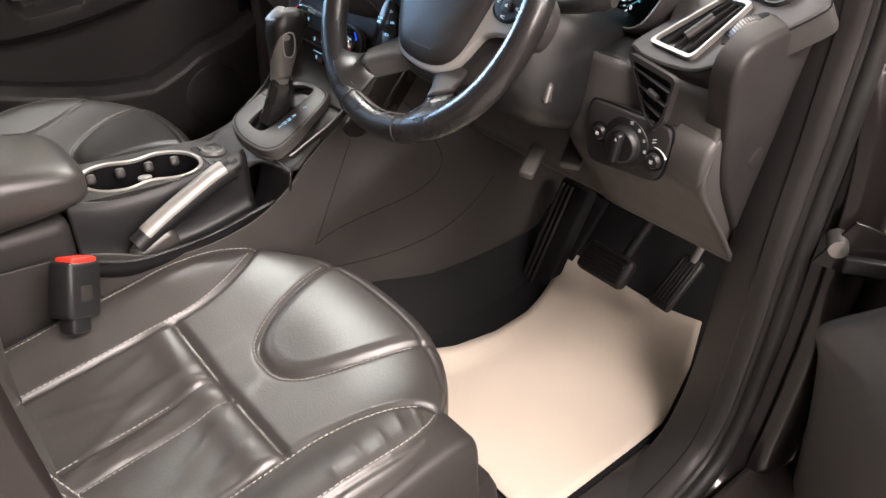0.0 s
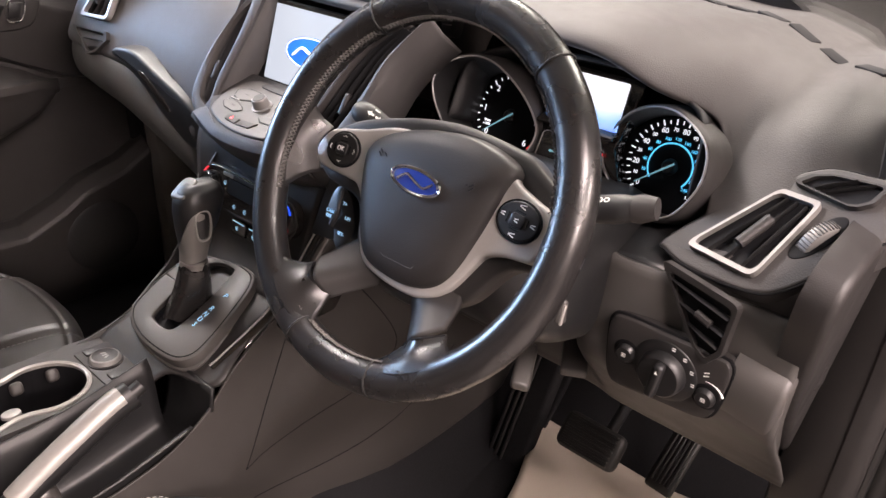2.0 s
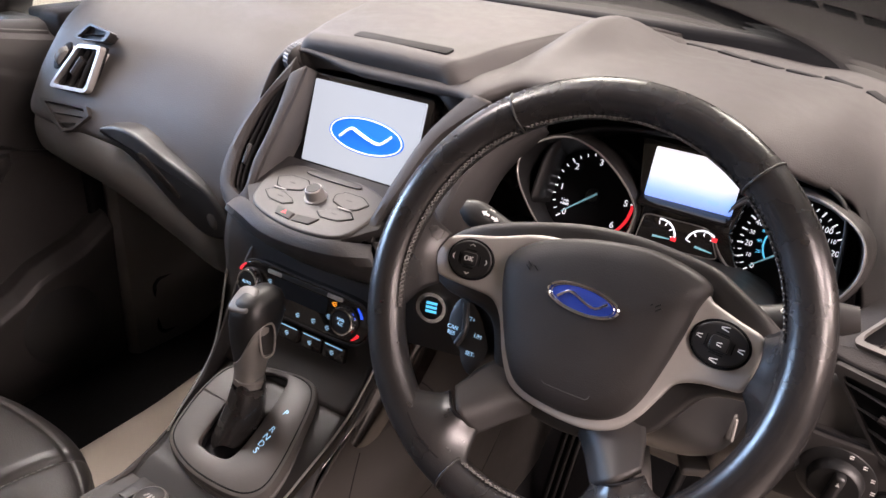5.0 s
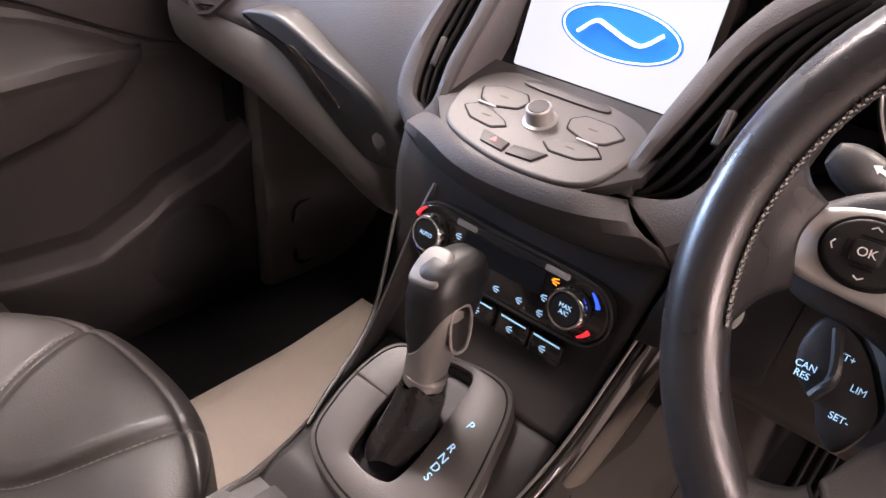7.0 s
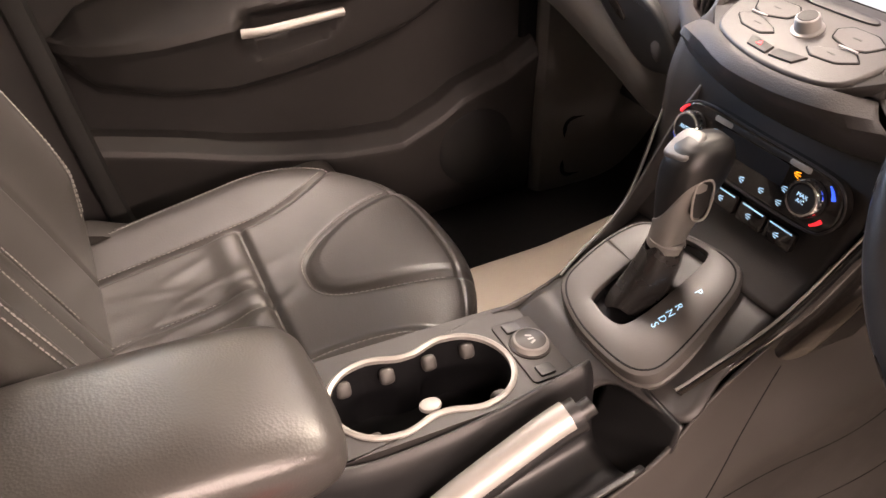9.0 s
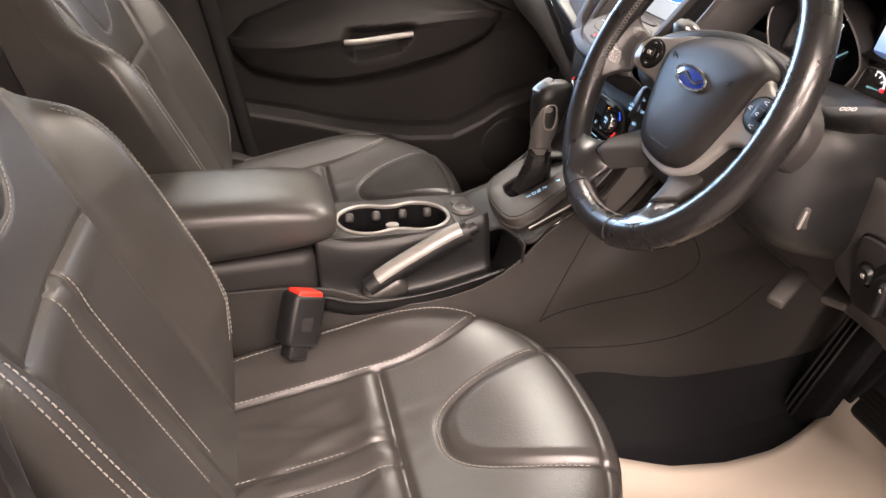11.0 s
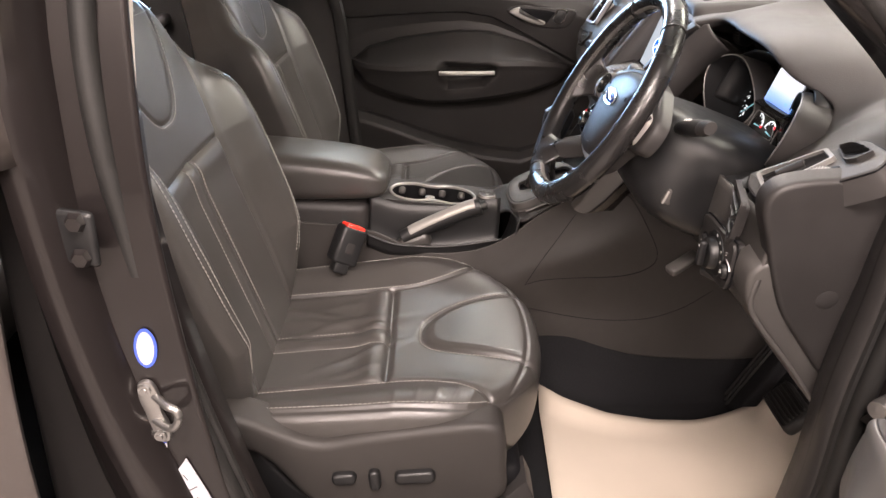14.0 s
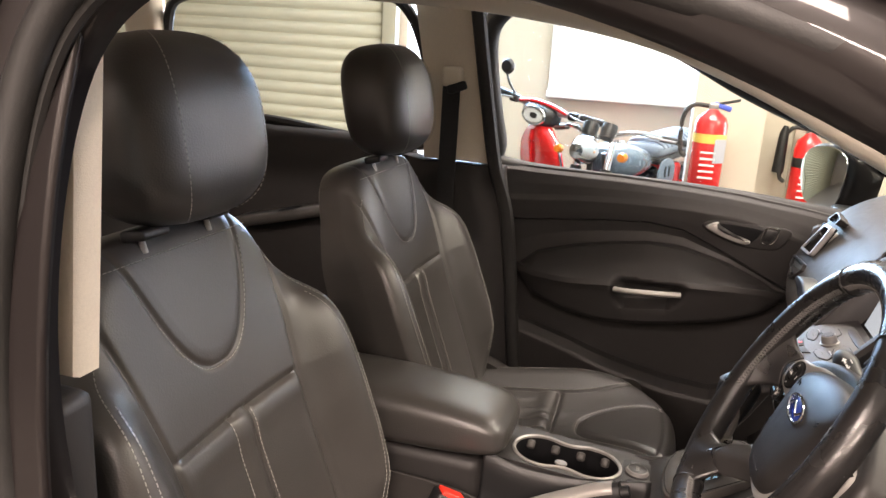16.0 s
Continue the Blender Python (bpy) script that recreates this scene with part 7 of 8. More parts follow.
def door_column(y):
    """The door panel's section at y, as x over z along its feature lines."""
    zp, zb, zr, zt, zc, zl, zs = (float(np.interp(y, DOOR_Y, DOOR_LINES[k])) for k in ("pocket", "leaf_low", "ridge", "leaf_top", "crease", "ledge", "sill"))
    w = max(0.0, 1 - abs((y - 0.15) / 0.325) ** 4) ** 0.6
    k = float(np.interp(y, [-0.3, -0.1, 0.3, 0.6], [0.4, 0.7, 1.0, 0.8]))
    pts = [(0.44, -0.735), (0.52, -0.752 + 0.045 * k), (zp - 0.08, -0.750 + 0.052 * k), (zp - 0.026, -0.748 + 0.058 * k), (zp - 0.018, -0.750 + 0.056 * k), (zp, -0.746 + 0.028 * k), (zp + 0.003, -0.750), (zb - 0.03, -0.752), (zb - 0.006, -0.746 + 0.004 * w), (zb, -0.744 + 0.050 * w), (zb + 0.010, -0.744 + 0.062 * w), (zr - 0.012, -0.744 + 0.076 * w), (zr, -0.744 + 0.082 * w), (zr + 0.012, -0.744 + 0.078 * w), (zr + 0.55 * (zt - zr), -0.744 + 0.050 * w), (zt - 0.003, -0.744 + 0.020 * w), (zt + 0.001, -0.744), (zt + 0.5 * (zc - zt), -0.748), (zc - 0.004, -0.744), (zc, -0.735), (zc + 0.4 * (zl - zc), -0.732), (zl, -0.730), (zl + 0.012, -0.736), (zl + 0.5 * (zs - zl), -0.742), (zs - 0.012, -0.752), (zs, -0.775)]
    z = np.array([p[0] for p in pts])
    x = np.array([p[1] for p in pts])
    z = np.maximum.accumulate(z + np.arange(len(z)) * 1e-6)
    s = np.concatenate([np.linspace(i, i + 1, 9)[:-1] for i in range(len(z) - 1)] + [[len(z) - 1.0]])
    zz, xx = np.interp(s, np.arange(len(z)), z), np.interp(s, np.arange(len(z)), x)
    # recess round the pull handle
    def ease(v):
        v = np.clip(v, 0, 1)
        return v * v * (3 - 2 * v)
    inside = ease((y - 0.070) / 0.040) * ease((0.262 - y) / 0.040)
    low = 0.868 + 0.012 * (y - 0.1) / 0.1 + 0.03 * max(0, 0.11 - y) / 0.04 + 0.03 * max(0, y - 0.21) / 0.04
    xx = xx - 0.034 * inside * ease((zz - low) / 0.032) * ease((0.962 - zz) / 0.028)
    return [(a, y, b) for a, b in zip(xx, zz)]


part("panel", sheet(np.array([door_column(y) for y in np.linspace(-0.33, 0.622, 400)])), HARD, pd, "dark grained door panel with leaf-shaped armrest", solid=0.004)
part("pull_handle", sweep(spline([(-0.664, 0.084, 0.925), (-0.657, 0.11, 0.926), (-0.655, 0.16, 0.929), (-0.660, 0.240, 0.933)], 20), 0.0085, seg=12, flat=0.8), BRIGHT, pd, "satin silver pull handle")
part("grip_pad", slab(rrect(0.05, 0.010, 0.003), 0.003, frame_of((-0.672, 0.275, 0.958), (0, 1, 0.03), (-0.9, 0, 0.4)), 0.001), GLOSS, pd, "gloss window switch")
bowl = [(0.268, 1.092), (0.300, 1.112), (0.388, 1.110), (0.458, 1.106), (0.464, 1.088), (0.440, 1.056), (0.385, 1.052), (0.335, 1.060)]
DP = frame_of((-0.726, 0, 0), (0, 1, 0), (0, 0, 1))
part("handle_plate", slab(bowl, 0.012, DP, 0.004, 60, 3), HARD, pd)
part("handle_bowl", slab([(0.285, 1.090), (0.305, 1.104), (0.395, 1.100), (0.398, 1.088), (0.375, 1.062), (0.34, 1.066)], 0.002, DP @ pose(0, 0, 0.0012), 0.0008, 50), DEEP, pd, "dark handle recess")
part("inner_handle", slab([(0.276, 1.094), (0.302, 1.108), (0.307, 1.094), (0.335, 1.083), (0.376, 1.072), (0.372, 1.062), (0.340, 1.066), (0.30, 1.080)], 0.010, DP @ pose(0, 0, 0.012), 0.004, 50, 3), BRIGHT, pd, "satin silver inner handle")
part("lock_switch", slab([(0.404, 1.076), (0.412, 1.102), (0.434, 1.100), (0.424, 1.074)], 0.004, DP @ pose(0, 0, 0.004), 0.0015), DARK, pd, "chrome edged lock switch")
switch_ring = [(0.402, 1.073), (0.411, 1.105), (0.437, 1.103), (0.427, 1.071)]
part("switch_edge", sweep([DP @ Vector((a, b, 0.0045)) for a, b in spline(switch_ring, 28, True)], 0.0012, True, 6), CHROME, pd)
part("speaker_grille", lathe([(0.0, 0.004), (0.07, 0.003), (0.078, 0.0)], frame_of((-0.697, 0.49, 0.615), (0, 1, 0), (0, 0, 1)), 40), DARK, pd, "round dark speaker grille")
wf = spline([(-0.80, 0.72, 1.125), (-0.79, 0.30, 1.155), (-0.785, -0.22, 1.176), (-0.785, -0.262, 1.25), (-0.775, -0.300, 1.48), (-0.765, -0.265, 1.565), (-0.76, -0.187, 1.588), (-0.76, 0.10, 1.525), (-0.77, 0.335, 1.415), (-0.785, 0.565, 1.318), (-0.80, 0.74, 1.21)], 110, True)
part("window_frame", sweep(wf, 0.026, True, 10, ref=(1, 0, 0)), RUBBER, pd, "black window frame")
part("waist_seal", sweep([(-0.772, y, float(np.interp(y, DOOR_Y, DOOR_LINES["sill"])) - 0.002) for y in np.linspace(-0.22, 0.6, 20)], 0.006, seg=8), RUBBER, pd)
gp = part("window_pane", sheet(np.array([[(-0.80 + 0.05 * v ** 1.5, 0.72 - 1.0 * u, 1.12 + 0.06 * u + (0.10 + 0.33 * min(1, u * 1.5)) * v) for v in np.linspace(0, 1, 6)] for u in np.linspace(0, 1, 12)])), TINTED, pd, solid=0.003)
gp.visible_shadow = False
ps = [(-0.705, -0.318, 1.58), (-0.708, -0.276, 1.345), (-0.708, -0.244, 1.186), (-0.706, -0.200, 1.04), (-0.704, -0.153, 0.675), (-0.70, -0.11, 0.50)]
part("opening_seal", sweep(spline(ps, 40), 0.018, seg=8, flat=0.7, ref=(1, 0, 0)), RUBBER, pd, "black rubber opening seal")
# Added black box that stops light leaking past the door's front edge.
part("light_gap_plug", rbox((0.10, 0.18, 0.74), (-0.785, 0.695, 0.80), r=0.01), DEEP, pd)
# Lighter grey than nearby trim, making up for light missing in the footwell.
kick = thing("kick_panel", "dark plastic footwell kick panel", "trim panel")
part("panel", sheet(net([[(x, y, z) for z in (0.44, 0.6, 0.8, 1.0)] for x, y in ((-0.715, 0.628), (-0.69, 0.645), (-0.68, 0.80), (-0.68, 1.0))], 8, 8)), DOOR_GREY, kick, solid=0.01)
part("cover_edge", sweep([Vector((-0.684, 0.712 + a, 0.568 + b)) for a, b in rrect(0.062, 0.13, 0.02)], 0.006, True, 8), DEEP, kick, "black oval cover edge")
part("cover", slab(rrect(0.055, 0.122, 0.018), 0.01, frame_of((-0.682, 0.712, 0.568), (0, 1, 0), (0, 0, 1)), 0.003), DOOR_GREY, kick)
mirror = thing("door_mirror", "dark framed door mirror outside the passenger window", "mirror")
MM = frame_of((-0.95, 0.545, 1.205), (0.90, 0.43, 0), (0.0, 0.0, 1))
mo = [(-0.09, 0.02), (-0.06, 0.07), (0.03, 0.08), (0.085, 0.05), (0.07, -0.05), (0.02, -0.075), (-0.06, -0.06)]
part("shell", slab([(x * 1.12, y * 1.12) for x, y in mo], 0.09, MM @ pose(0, 0, -0.006), 0.02, 50, 4), PAINT_SHADED, mirror)
part("glass", slab(mo, 0.003, MM, 0.001, 50), mat("mirror_silver", (0.9, 0.9, 0.9), 0.02, 1.0, vary=0.0, rough_vary=0.0), mirror, "mirror glass")
part("stalk", rbox((0.10, 0.05, 0.04), (-0.84, 0.59, 1.135), r=0.01), DARK, mirror)

# ---- pillars and rear ----
for s in (-1, 1):
    m = frame_of((s * 0.685, 0, 0), (0, s, 0), (0, 0, 1))
    up_o = [(s * y, z) for y, z in ((-0.275, 1.186), (-0.40, 1.186), (-0.44, 1.53), (-0.245, 1.54))]
    pil = thing("centre_pillar_trim", "beige upper and black lower pillar trim with seat belt", "pillar trim", kind="structure")
    bm = slab(up_o, 0.03, m @ pose(0, 0, 0) if s > 0 else frame_of((s * 0.70, 0, 0), (0, 1, 0), (0, 0, 1)), 0.008) if s > 0 else slab([(y, z) for y, z in ((-0.262, 1.19), (-0.438, 1.19), (-0.452, 1.43), (-0.485, 1.60), (-0.335, 1.60), (-0.290, 1.345))], 0.03, frame_of((-0.712, 0, 0), (0, 1, 0), (0, 0, 1)), 0.008)
    part("upper_trim", bm, BEIGE, pil, "beige upper trim")
    part("lower_trim", rbox((0.05, 0.17, 0.72), (0.70, -0.345, 0.82), r=0.012) if s > 0 else slab([(-0.225, 1.186), (-0.19, 1.04), (-0.145, 0.675), (-0.10, 0.47), (-0.52, 0.47), (-0.52, 1.20), (-0.43, 1.186)], 0.05, frame_of((-0.712, 0, 0), (0, 1, 0), (0, 0, 1)), 0.010), HARD, pil, "black lower trim")
    if s < 0:
        part("belt_guide", rbox((0.03, 0.055, 0.05), (-0.692, -0.365, 1.40), (0, 0, 0), 0.012), BEIGE, pil)
        part("guide_slot", rbox((0.02, 0.05, 0.022), (-0.684, -0.35, 1.375), (20, 0, 0), 0.006), DARK, pil)
        part("belt", rbox((0.003, 0.045, 0.66), (-0.688, -0.365, 1.06), r=0.001), WEB, pil, "black belt webbing")
rear = thing("rear_door_trim", "dark moulded rear door trim", "door trim", kind="structure")
part("panel", rbox((0.06, 0.95, 0.78), (-0.775, -0.95, 0.84), r=0.03), HARD, rear)
part("window_frame", sweep(spline([(-0.79, -0.455, 1.215), (-0.79, -0.9, 1.24), (-0.79, -1.20, 1.27), (-0.75, -1.22, 1.50), (-0.73, -1.10, 1.575), (-0.72, -0.7, 1.60), (-0.73, -0.52, 1.57), (-0.765, -0.450, 1.40)], 70, True), 0.014, True, 8, ref=(1, 0, 0)), RUBBER, rear)
part("rear_pillar", rbox((0.06, 0.12, 0.5), (-0.74, -1.29, 1.38), r=0.03), BEIGE, rear)
part("tail_trim", rbox((0.06, 0.6, 0.6), (-0.78, -1.60, 0.98), r=0.03), HARD, rear)
part("cup_tray", rbox((0.11, 0.30, 0.03), (-0.70, -0.83, 0.995), (14, 0, 0), 0.012), TRIM, rear, "grey arm shelf")
part("tray_hole", lathe([(0.0, 0.001), (0.030, 0.001), (0.034, 0.0)], Matrix.Translation((-0.68, -0.80, 1.019)) @ pose(0, 0, 0, 14, 0, 0), 28), DEEP, rear)
part("rear_side_right", rbox((0.06, 1.3, 0.78), (0.775, -1.1, 0.84), r=0.03), HARD, rear)
bench = thing("rear_bench", "charcoal leather rear bench seat", "rear seat")
part("cushion", rbox((1.30, 0.50, 0.16), (0, -0.95, 0.66), (4, 0, 0), 0.05, 4), LEATHER, bench)
part("backrest", rbox((1.30, 0.14, 0.60), (0, -1.28, 0.95), (-20, 0, 0), 0.05, 4), LEATHER, bench)

# ---- driver side: pillar fittings, rear door, sill plate ----
rd = thing("rear_door", "dark grey painted rear door, closed, seen at its edge", "door", kind="structure")
rows = [[(x, y, z) for z, x in ((0.40, 0.835), (0.60, 0.855), (0.85, 0.87), (1.05, 0.855), (1.15, 0.83))] for y in (-0.375, -0.40, -0.8, -1.3)]
for k in range(5):
    x, y, z = rows[0][k]
    rows[0][k] = (x - 0.03, y, z)
part("skin", sheet(net(rows, 20, 24)), PAINT_LIT, rd, solid=0.004)
rows = [[(x, y, z) for z, x in ((1.15, 0.83), (1.30, 0.79), (1.45, 0.745), (1.57, 0.69))] for y in (-0.345, -0.36, -0.385, -0.42, -0.47)]
for r, dx in zip(rows, (-0.030, -0.004, 0.010, 0.014, 0.012)):
    r[:] = [(x + dx, y, z) for x, y, z in r]
part("window_post", sheet(net(rows, 24, 16)), PAINT_LIT, rd, solid=0.01)
post = [[(x, y, z) for z, x in ((0.46, 0.765), (0.70, 0.765), (0.95, 0.765), (1.15, 0.755), (1.35, 0.725), (1.54, 0.68))] for y in (-0.235, -0.28, -0.34, -0.40)]
pp = np.array(post)
for i in range(6):
    z = pp[0, i, 2]
    sh = float(np.interp(z, [0.46, 0.6, 0.8, 1.1, 1.3, 1.54], [0.13, 0.075, 0.035, 0.0, -0.01, 0.01]))
    pp[:, i, 1] += sh
    pp[3, i, 0] -= 0.03
part("centre_post", sheet(net(pp.tolist(), 20, 40)), PAINT_SHADED, shell, "dark grey painted centre post, shade in its colour", solid=0.006)
for hy, hx, hz in ((-0.315, 0.800, 1.07), (-0.300, 0.785, 0.555)):
    hinge = thing("hinge_bracket", "dark painted hinge bracket bolted to the post", "bracket", "rear door hinge brackets")
    part("leaf", rbox((0.010, 0.044, 0.062), (hx - 0.012, hy + 0.012, hz), (0, 0, -12), 0.006), DARK, hinge)
    part("barrel", sweep([(hx + 0.006, hy - 0.022, hz - 0.035), (hx + 0.006, hy - 0.022, hz + 0.035)], 0.009, seg=12), DARK, hinge)
    for dz in (-0.02, 0.02):
        part("bolt", lathe([(0, 0.007), (0.008, 0.007), (0.009, 0.004), (0.012, 0.0)], frame_of((hx - 0.005, hy + 0.016, hz + dz), (0, 1, 0), (0, 0, 1)), 6), PAINT_SHADED, hinge)
stk = thing("door_striker", "bare steel door latch striker on the post", "striker")
ST = frame_of((0.773, -0.256, 0.841), (0, 0.985, 0.17), (0, -0.17, 0.985))
part("plate", slab([(-0.010, -0.040), (0.006, -0.043), (0.011, -0.020), (0.008, 0.0), (0.011, 0.020), (0.007, 0.041), (-0.008, 0.041), (-0.013, 0.018), (-0.011, 0.0), (-0.014, -0.018)], 0.006, ST @ pose(0, 0, 0.004), 0.002, 50), STEEL, stk)
part("loop", sweep(spline([(0.774, -0.254, 0.863), (0.790, -0.236, 0.862), (0.794, -0.224, 0.858), (0.795, -0.222, 0.846), (0.793, -0.230, 0.833), (0.788, -0.240, 0.830), (0.774, -0.257, 0.828)], 36), 0.0048), STEEL, stk, "steel wire loop")
for z in (0.033, -0.033):
    part("bolt", lathe([(0, 0.005), (0.003, 0.005), (0.004, 0.003), (0.007, 0.003), (0.008, 0.0)], ST @ pose(-0.002, z, 0.004), 16), STEEL, stk)
def sticker(name, label, pts, place, tilt, material, edge=None):
    t = thing(name, label, "sticker")
    m = frame_of(place, (0, math.cos(radians(tilt)), -math.sin(radians(tilt))), (0, math.sin(radians(tilt)), math.cos(radians(tilt))))
    part("film", slab(pts, 0.0006, m, 0, 0), edge or material, t, smooth=False)
    if edge:
        part("print", slab([(x * 0.75, y * 0.85) for x, y in pts], 0.0005, m @ pose(0, 0, 0.0006), 0), material, t, smooth=False)
    return t, m
BLUE = mat("blue_print", (0.05, 0.10, 0.55), 0.5, vary=0.05)
sticker("round_sticker", "white round sticker with blue edge on the post", [(0.013 * math.cos(a), 0.026 * math.sin(a)) for a in np.linspace(0, 6.28, 30, endpoint=False)], (0.771, -0.258, 0.926), 4, PALE, BLUE)
t, m = sticker("small_label", "small white and blue label on the post", [(-0.008, -0.001), (-0.005, -0.030), (0.007, 0.001), (0.006, 0.027)], (0.771, -0.2555, 0.786), 0, PALE)
part("blue_field", slab([(-0.006, 0.003), (0.0065, 0.006), (0.006, 0.0265)], 0.0006, m @ pose(0, 0, 0.0006), 0), BLUE, t, "blue printed field")
t, m = sticker("tyre_label", "white printed tyre pressure label on the post", [(-0.029, 0.020), (0.011, -0.059), (0.024, -0.019), (-0.006, 0.057)], (0.771, -0.222, 0.712), 0, PALE)
for k in range(4):
    part("print_bar", rbox((0.010 + 0.004 * (k % 2), 0.0012, 0.0004), m=m @ pose(-0.010 + 0.007 * k, 0.026 - 0.018 * k, 0.0004, 0, 0, -58 + 90 * (k % 2)), r=0), TRIM, t)
t, m = sticker("black_plate_label", "black label with pale printed lines on the post", [(-0.016, -0.040), (0.014, -0.050), (0.016, 0.040), (-0.014, 0.050)], (0.771, -0.178, 0.632), -24, DEEP)
for k in range(6):
    part("print_bar", rbox((0.022, 0.0015, 0.0004), m=m @ pose(0, 0.033 - 0.013 * k, 0.0004), r=0), TRIM, t)
plate = thing("sill_plate", "brushed steel sill plate with pale printed marks", "sill plate")
SP = frame_of((0.780, 0.215, 0.4985), (0, 1, 0), (-1, 0, 0.12))
part("plate", slab(rrect(0.50, 0.052, 0.004), 0.002, SP, 0.0006), mat("brushed_sill_steel", (0.30, 0.285, 0.265), 0.42, 0.7, vary=0.12, scale=30), plate)
for k in range(4):
    part("logo_bar", slab([(-0.010, -0.012), (0.008, -0.012), (0.013, 0.012), (-0.005, 0.012)], 0.0006, SP @ pose(-0.045 + 0.030 * k, -0.002, 0.0006), 0), ETCH, plate, smooth=False)
for s in (-1, 1):
    part("swoosh", sweep([SP @ Vector((s * (0.08 + 0.15 * q), 0.012 * math.sin(6 * q) - 0.004, 0.0004)) for q in np.linspace(0, 1, 20)], 0.0007, seg=6), ETCH, plate)

# ---- open driver's door ----
dd = thing("door_1", "open driver's door with dark panel and window switches", "door", kind="structure")
dd.matrix_world = Matrix.Translation((0.845, 0.70, 0)) @ pose(0, 0, 0, 0, 0, 61)
# local frame: y runs from the hinge towards the latch as negative, x points to the cabin as negative
DOOR_FRONT = (0.020, 0.020, 0.022, 0.040, 0.110, 0.165, 0.200, 0.222, 0.215, 0.205, 0.210, 0.215, 0.220)
DOOR_ROWS = [
    (0.00, [(0.060, 0.44), (0.080, 0.60), (0.105, 0.72), (0.138, 0.79), (0.150, 0.87), (0.156, 0.93), (0.158, 0.97), (0.157, 1.000), (0.128, 1.006), (0.110, 1.04), (0.100, 1.12), (0.088, 1.16), (0.03, 1.175)]),
    (0.06, [(0.064, 0.44), (0.084, 0.60), (0.108, 0.72), (0.138, 0.79), (0.152, 0.87), (0.158, 0.935), (0.154, 0.972), (0.140, 0.998), (0.112, 1.006), (0.102, 1.04), (0.098, 1.12), (0.090, 1.165), (0.03, 1.18)]),
    (0.18, [(0.070, 0.44), (0.090, 0.60), (0.112, 0.72), (0.134, 0.79), (0.152, 0.87), (0.163, 0.928), (0.132, 0.956), (0.096, 0.990), (0.084, 1.000), (0.088, 1.05), (0.094, 1.12), (0.090, 1.17), (0.03, 1.19)]),
    (0.40, [(0.072, 0.44), (0.092, 0.60), (0.112, 0.72), (0.134, 0.79), (0.154, 0.87), (0.166, 0.922), (0.130, 0.948), (0.088, 0.984), (0.078, 0.996), (0.084, 1.05), (0.090, 1.12), (0.086, 1.17), (0.03, 1.19)]),
    (1.00, [(0.072, 0.44), (0.090, 0.60), (0.108, 0.72), (0.122, 0.79), (0.136, 0.87), (0.142, 0.940), (0.118, 0.965), (0.088, 0.985), (0.078, 1.000), (0.082, 1.05), (0.088, 1.12), (0.084, 1.17), (0.03, 1.19)])]
rows = []
for q, sec in DOOR_ROWS:
    rows.append([(-inn, -(f + q * (1.05 - f)), z) for f, (inn, z) in zip(DOOR_FRONT, sec)])
front = [(x + 0.016, y + 0.006, z) for x, y, z in rows[0]]
back = [(x * 0.25, y - 0.01, z) for x, y, z in rows[0]]
dg = np.array(net([back, front] + rows, 140, 130))
cut = 130 * 7 // 12
part("panel", sheet(dg[:, :cut + 2]), DOOR_GREY, dd, "grey grained lower door panel with armrest", solid=0.004)
part("upper_panel", sheet(dg[:, cut + 1:]), SOFT, dd, "dark soft upper door panel", solid=0.004)
part("skin", sheet(net([[(x, y, z) for z, x in ((0.40, 0.03), (0.6, 0.055), (0.85, 0.065), (1.05, 0.05), (1.17, 0.02))] for y in (0.02, -0.3, -0.7, -1.08)], 12, 20)), PAINT_LIT, dd, solid=0.004)
part("front_edge", rbox((0.10, 0.03, 0.72), (-0.005, 0.0, 0.79), r=0.01), PAINT_SHADED, dd)
# window switches on the sloping armrest
SWM = frame_of((-0.126, -0.478, 0.962), (1, 0.16, 0.70), (0, 1, 0.03))
arch = spline([(-0.034, -0.110), (0.034, -0.110), (0.033, -0.02), (0.029, 0.060), (0.0, 0.092), (-0.029, 0.060), (-0.033, -0.02)], 80, True)
sp_ = part("switch_plate", slab([(x * 0.9, y * 0.95) for x, y in arch], 0.010, SWM @ pose(0, 0, 0.002), 0.003), HARD, dd, "grey window switch plate")
part("plate_edge", sweep([SWM @ Vector((x, y, 0.003)) for x, y in arch], 0.0045, True, 8), SPOKE, sp_, "satin grey edge")
mk = part("mirror_knob", lathe([(0, 0.011), (0.008, 0.011), (0.010, 0.013), (0.018, 0.013), (0.021, 0.010), (0.022, 0.0)], SWM @ pose(0.0, 0.055, 0.002), 32), DARK, sp_)
for q in range(4):
    part("arrow_mark", rbox((0.0022, 0.0022, 0.0005), m=SWM @ pose(0.014 * math.cos(q * math.pi / 2), 0.055 + 0.014 * math.sin(q * math.pi / 2), 0.0152), r=0), WHITE, mk)
for b in (0.008, -0.034):
    for a in (-0.017, 0.017):
        part("window_switch", slab(rrect(0.030, 0.036, 0.004), 0.012, SWM @ pose(a, b, 0.008), 0.003), DARK, sp_)
        part("switch_bar", rbox((0.013, 0.003, 0.0006), m=SWM @ pose(a, b + 0.011, 0.0084), r=0), WHITE, sp_)
part("child_lock", slab(rrect(0.062, 0.016, 0.003), 0.006, SWM @ pose(0, -0.072, 0.006), 0.001), DARK, sp_)
part("lock_mark", rbox((0.008, 0.004, 0.0006), m=SWM @ pose(0, -0.072, 0.0064), r=0), WHITE, sp_)
HB = frame_of((-0.090, -0.400, 1.100), (0, 1, 0), (0, 0, 1))
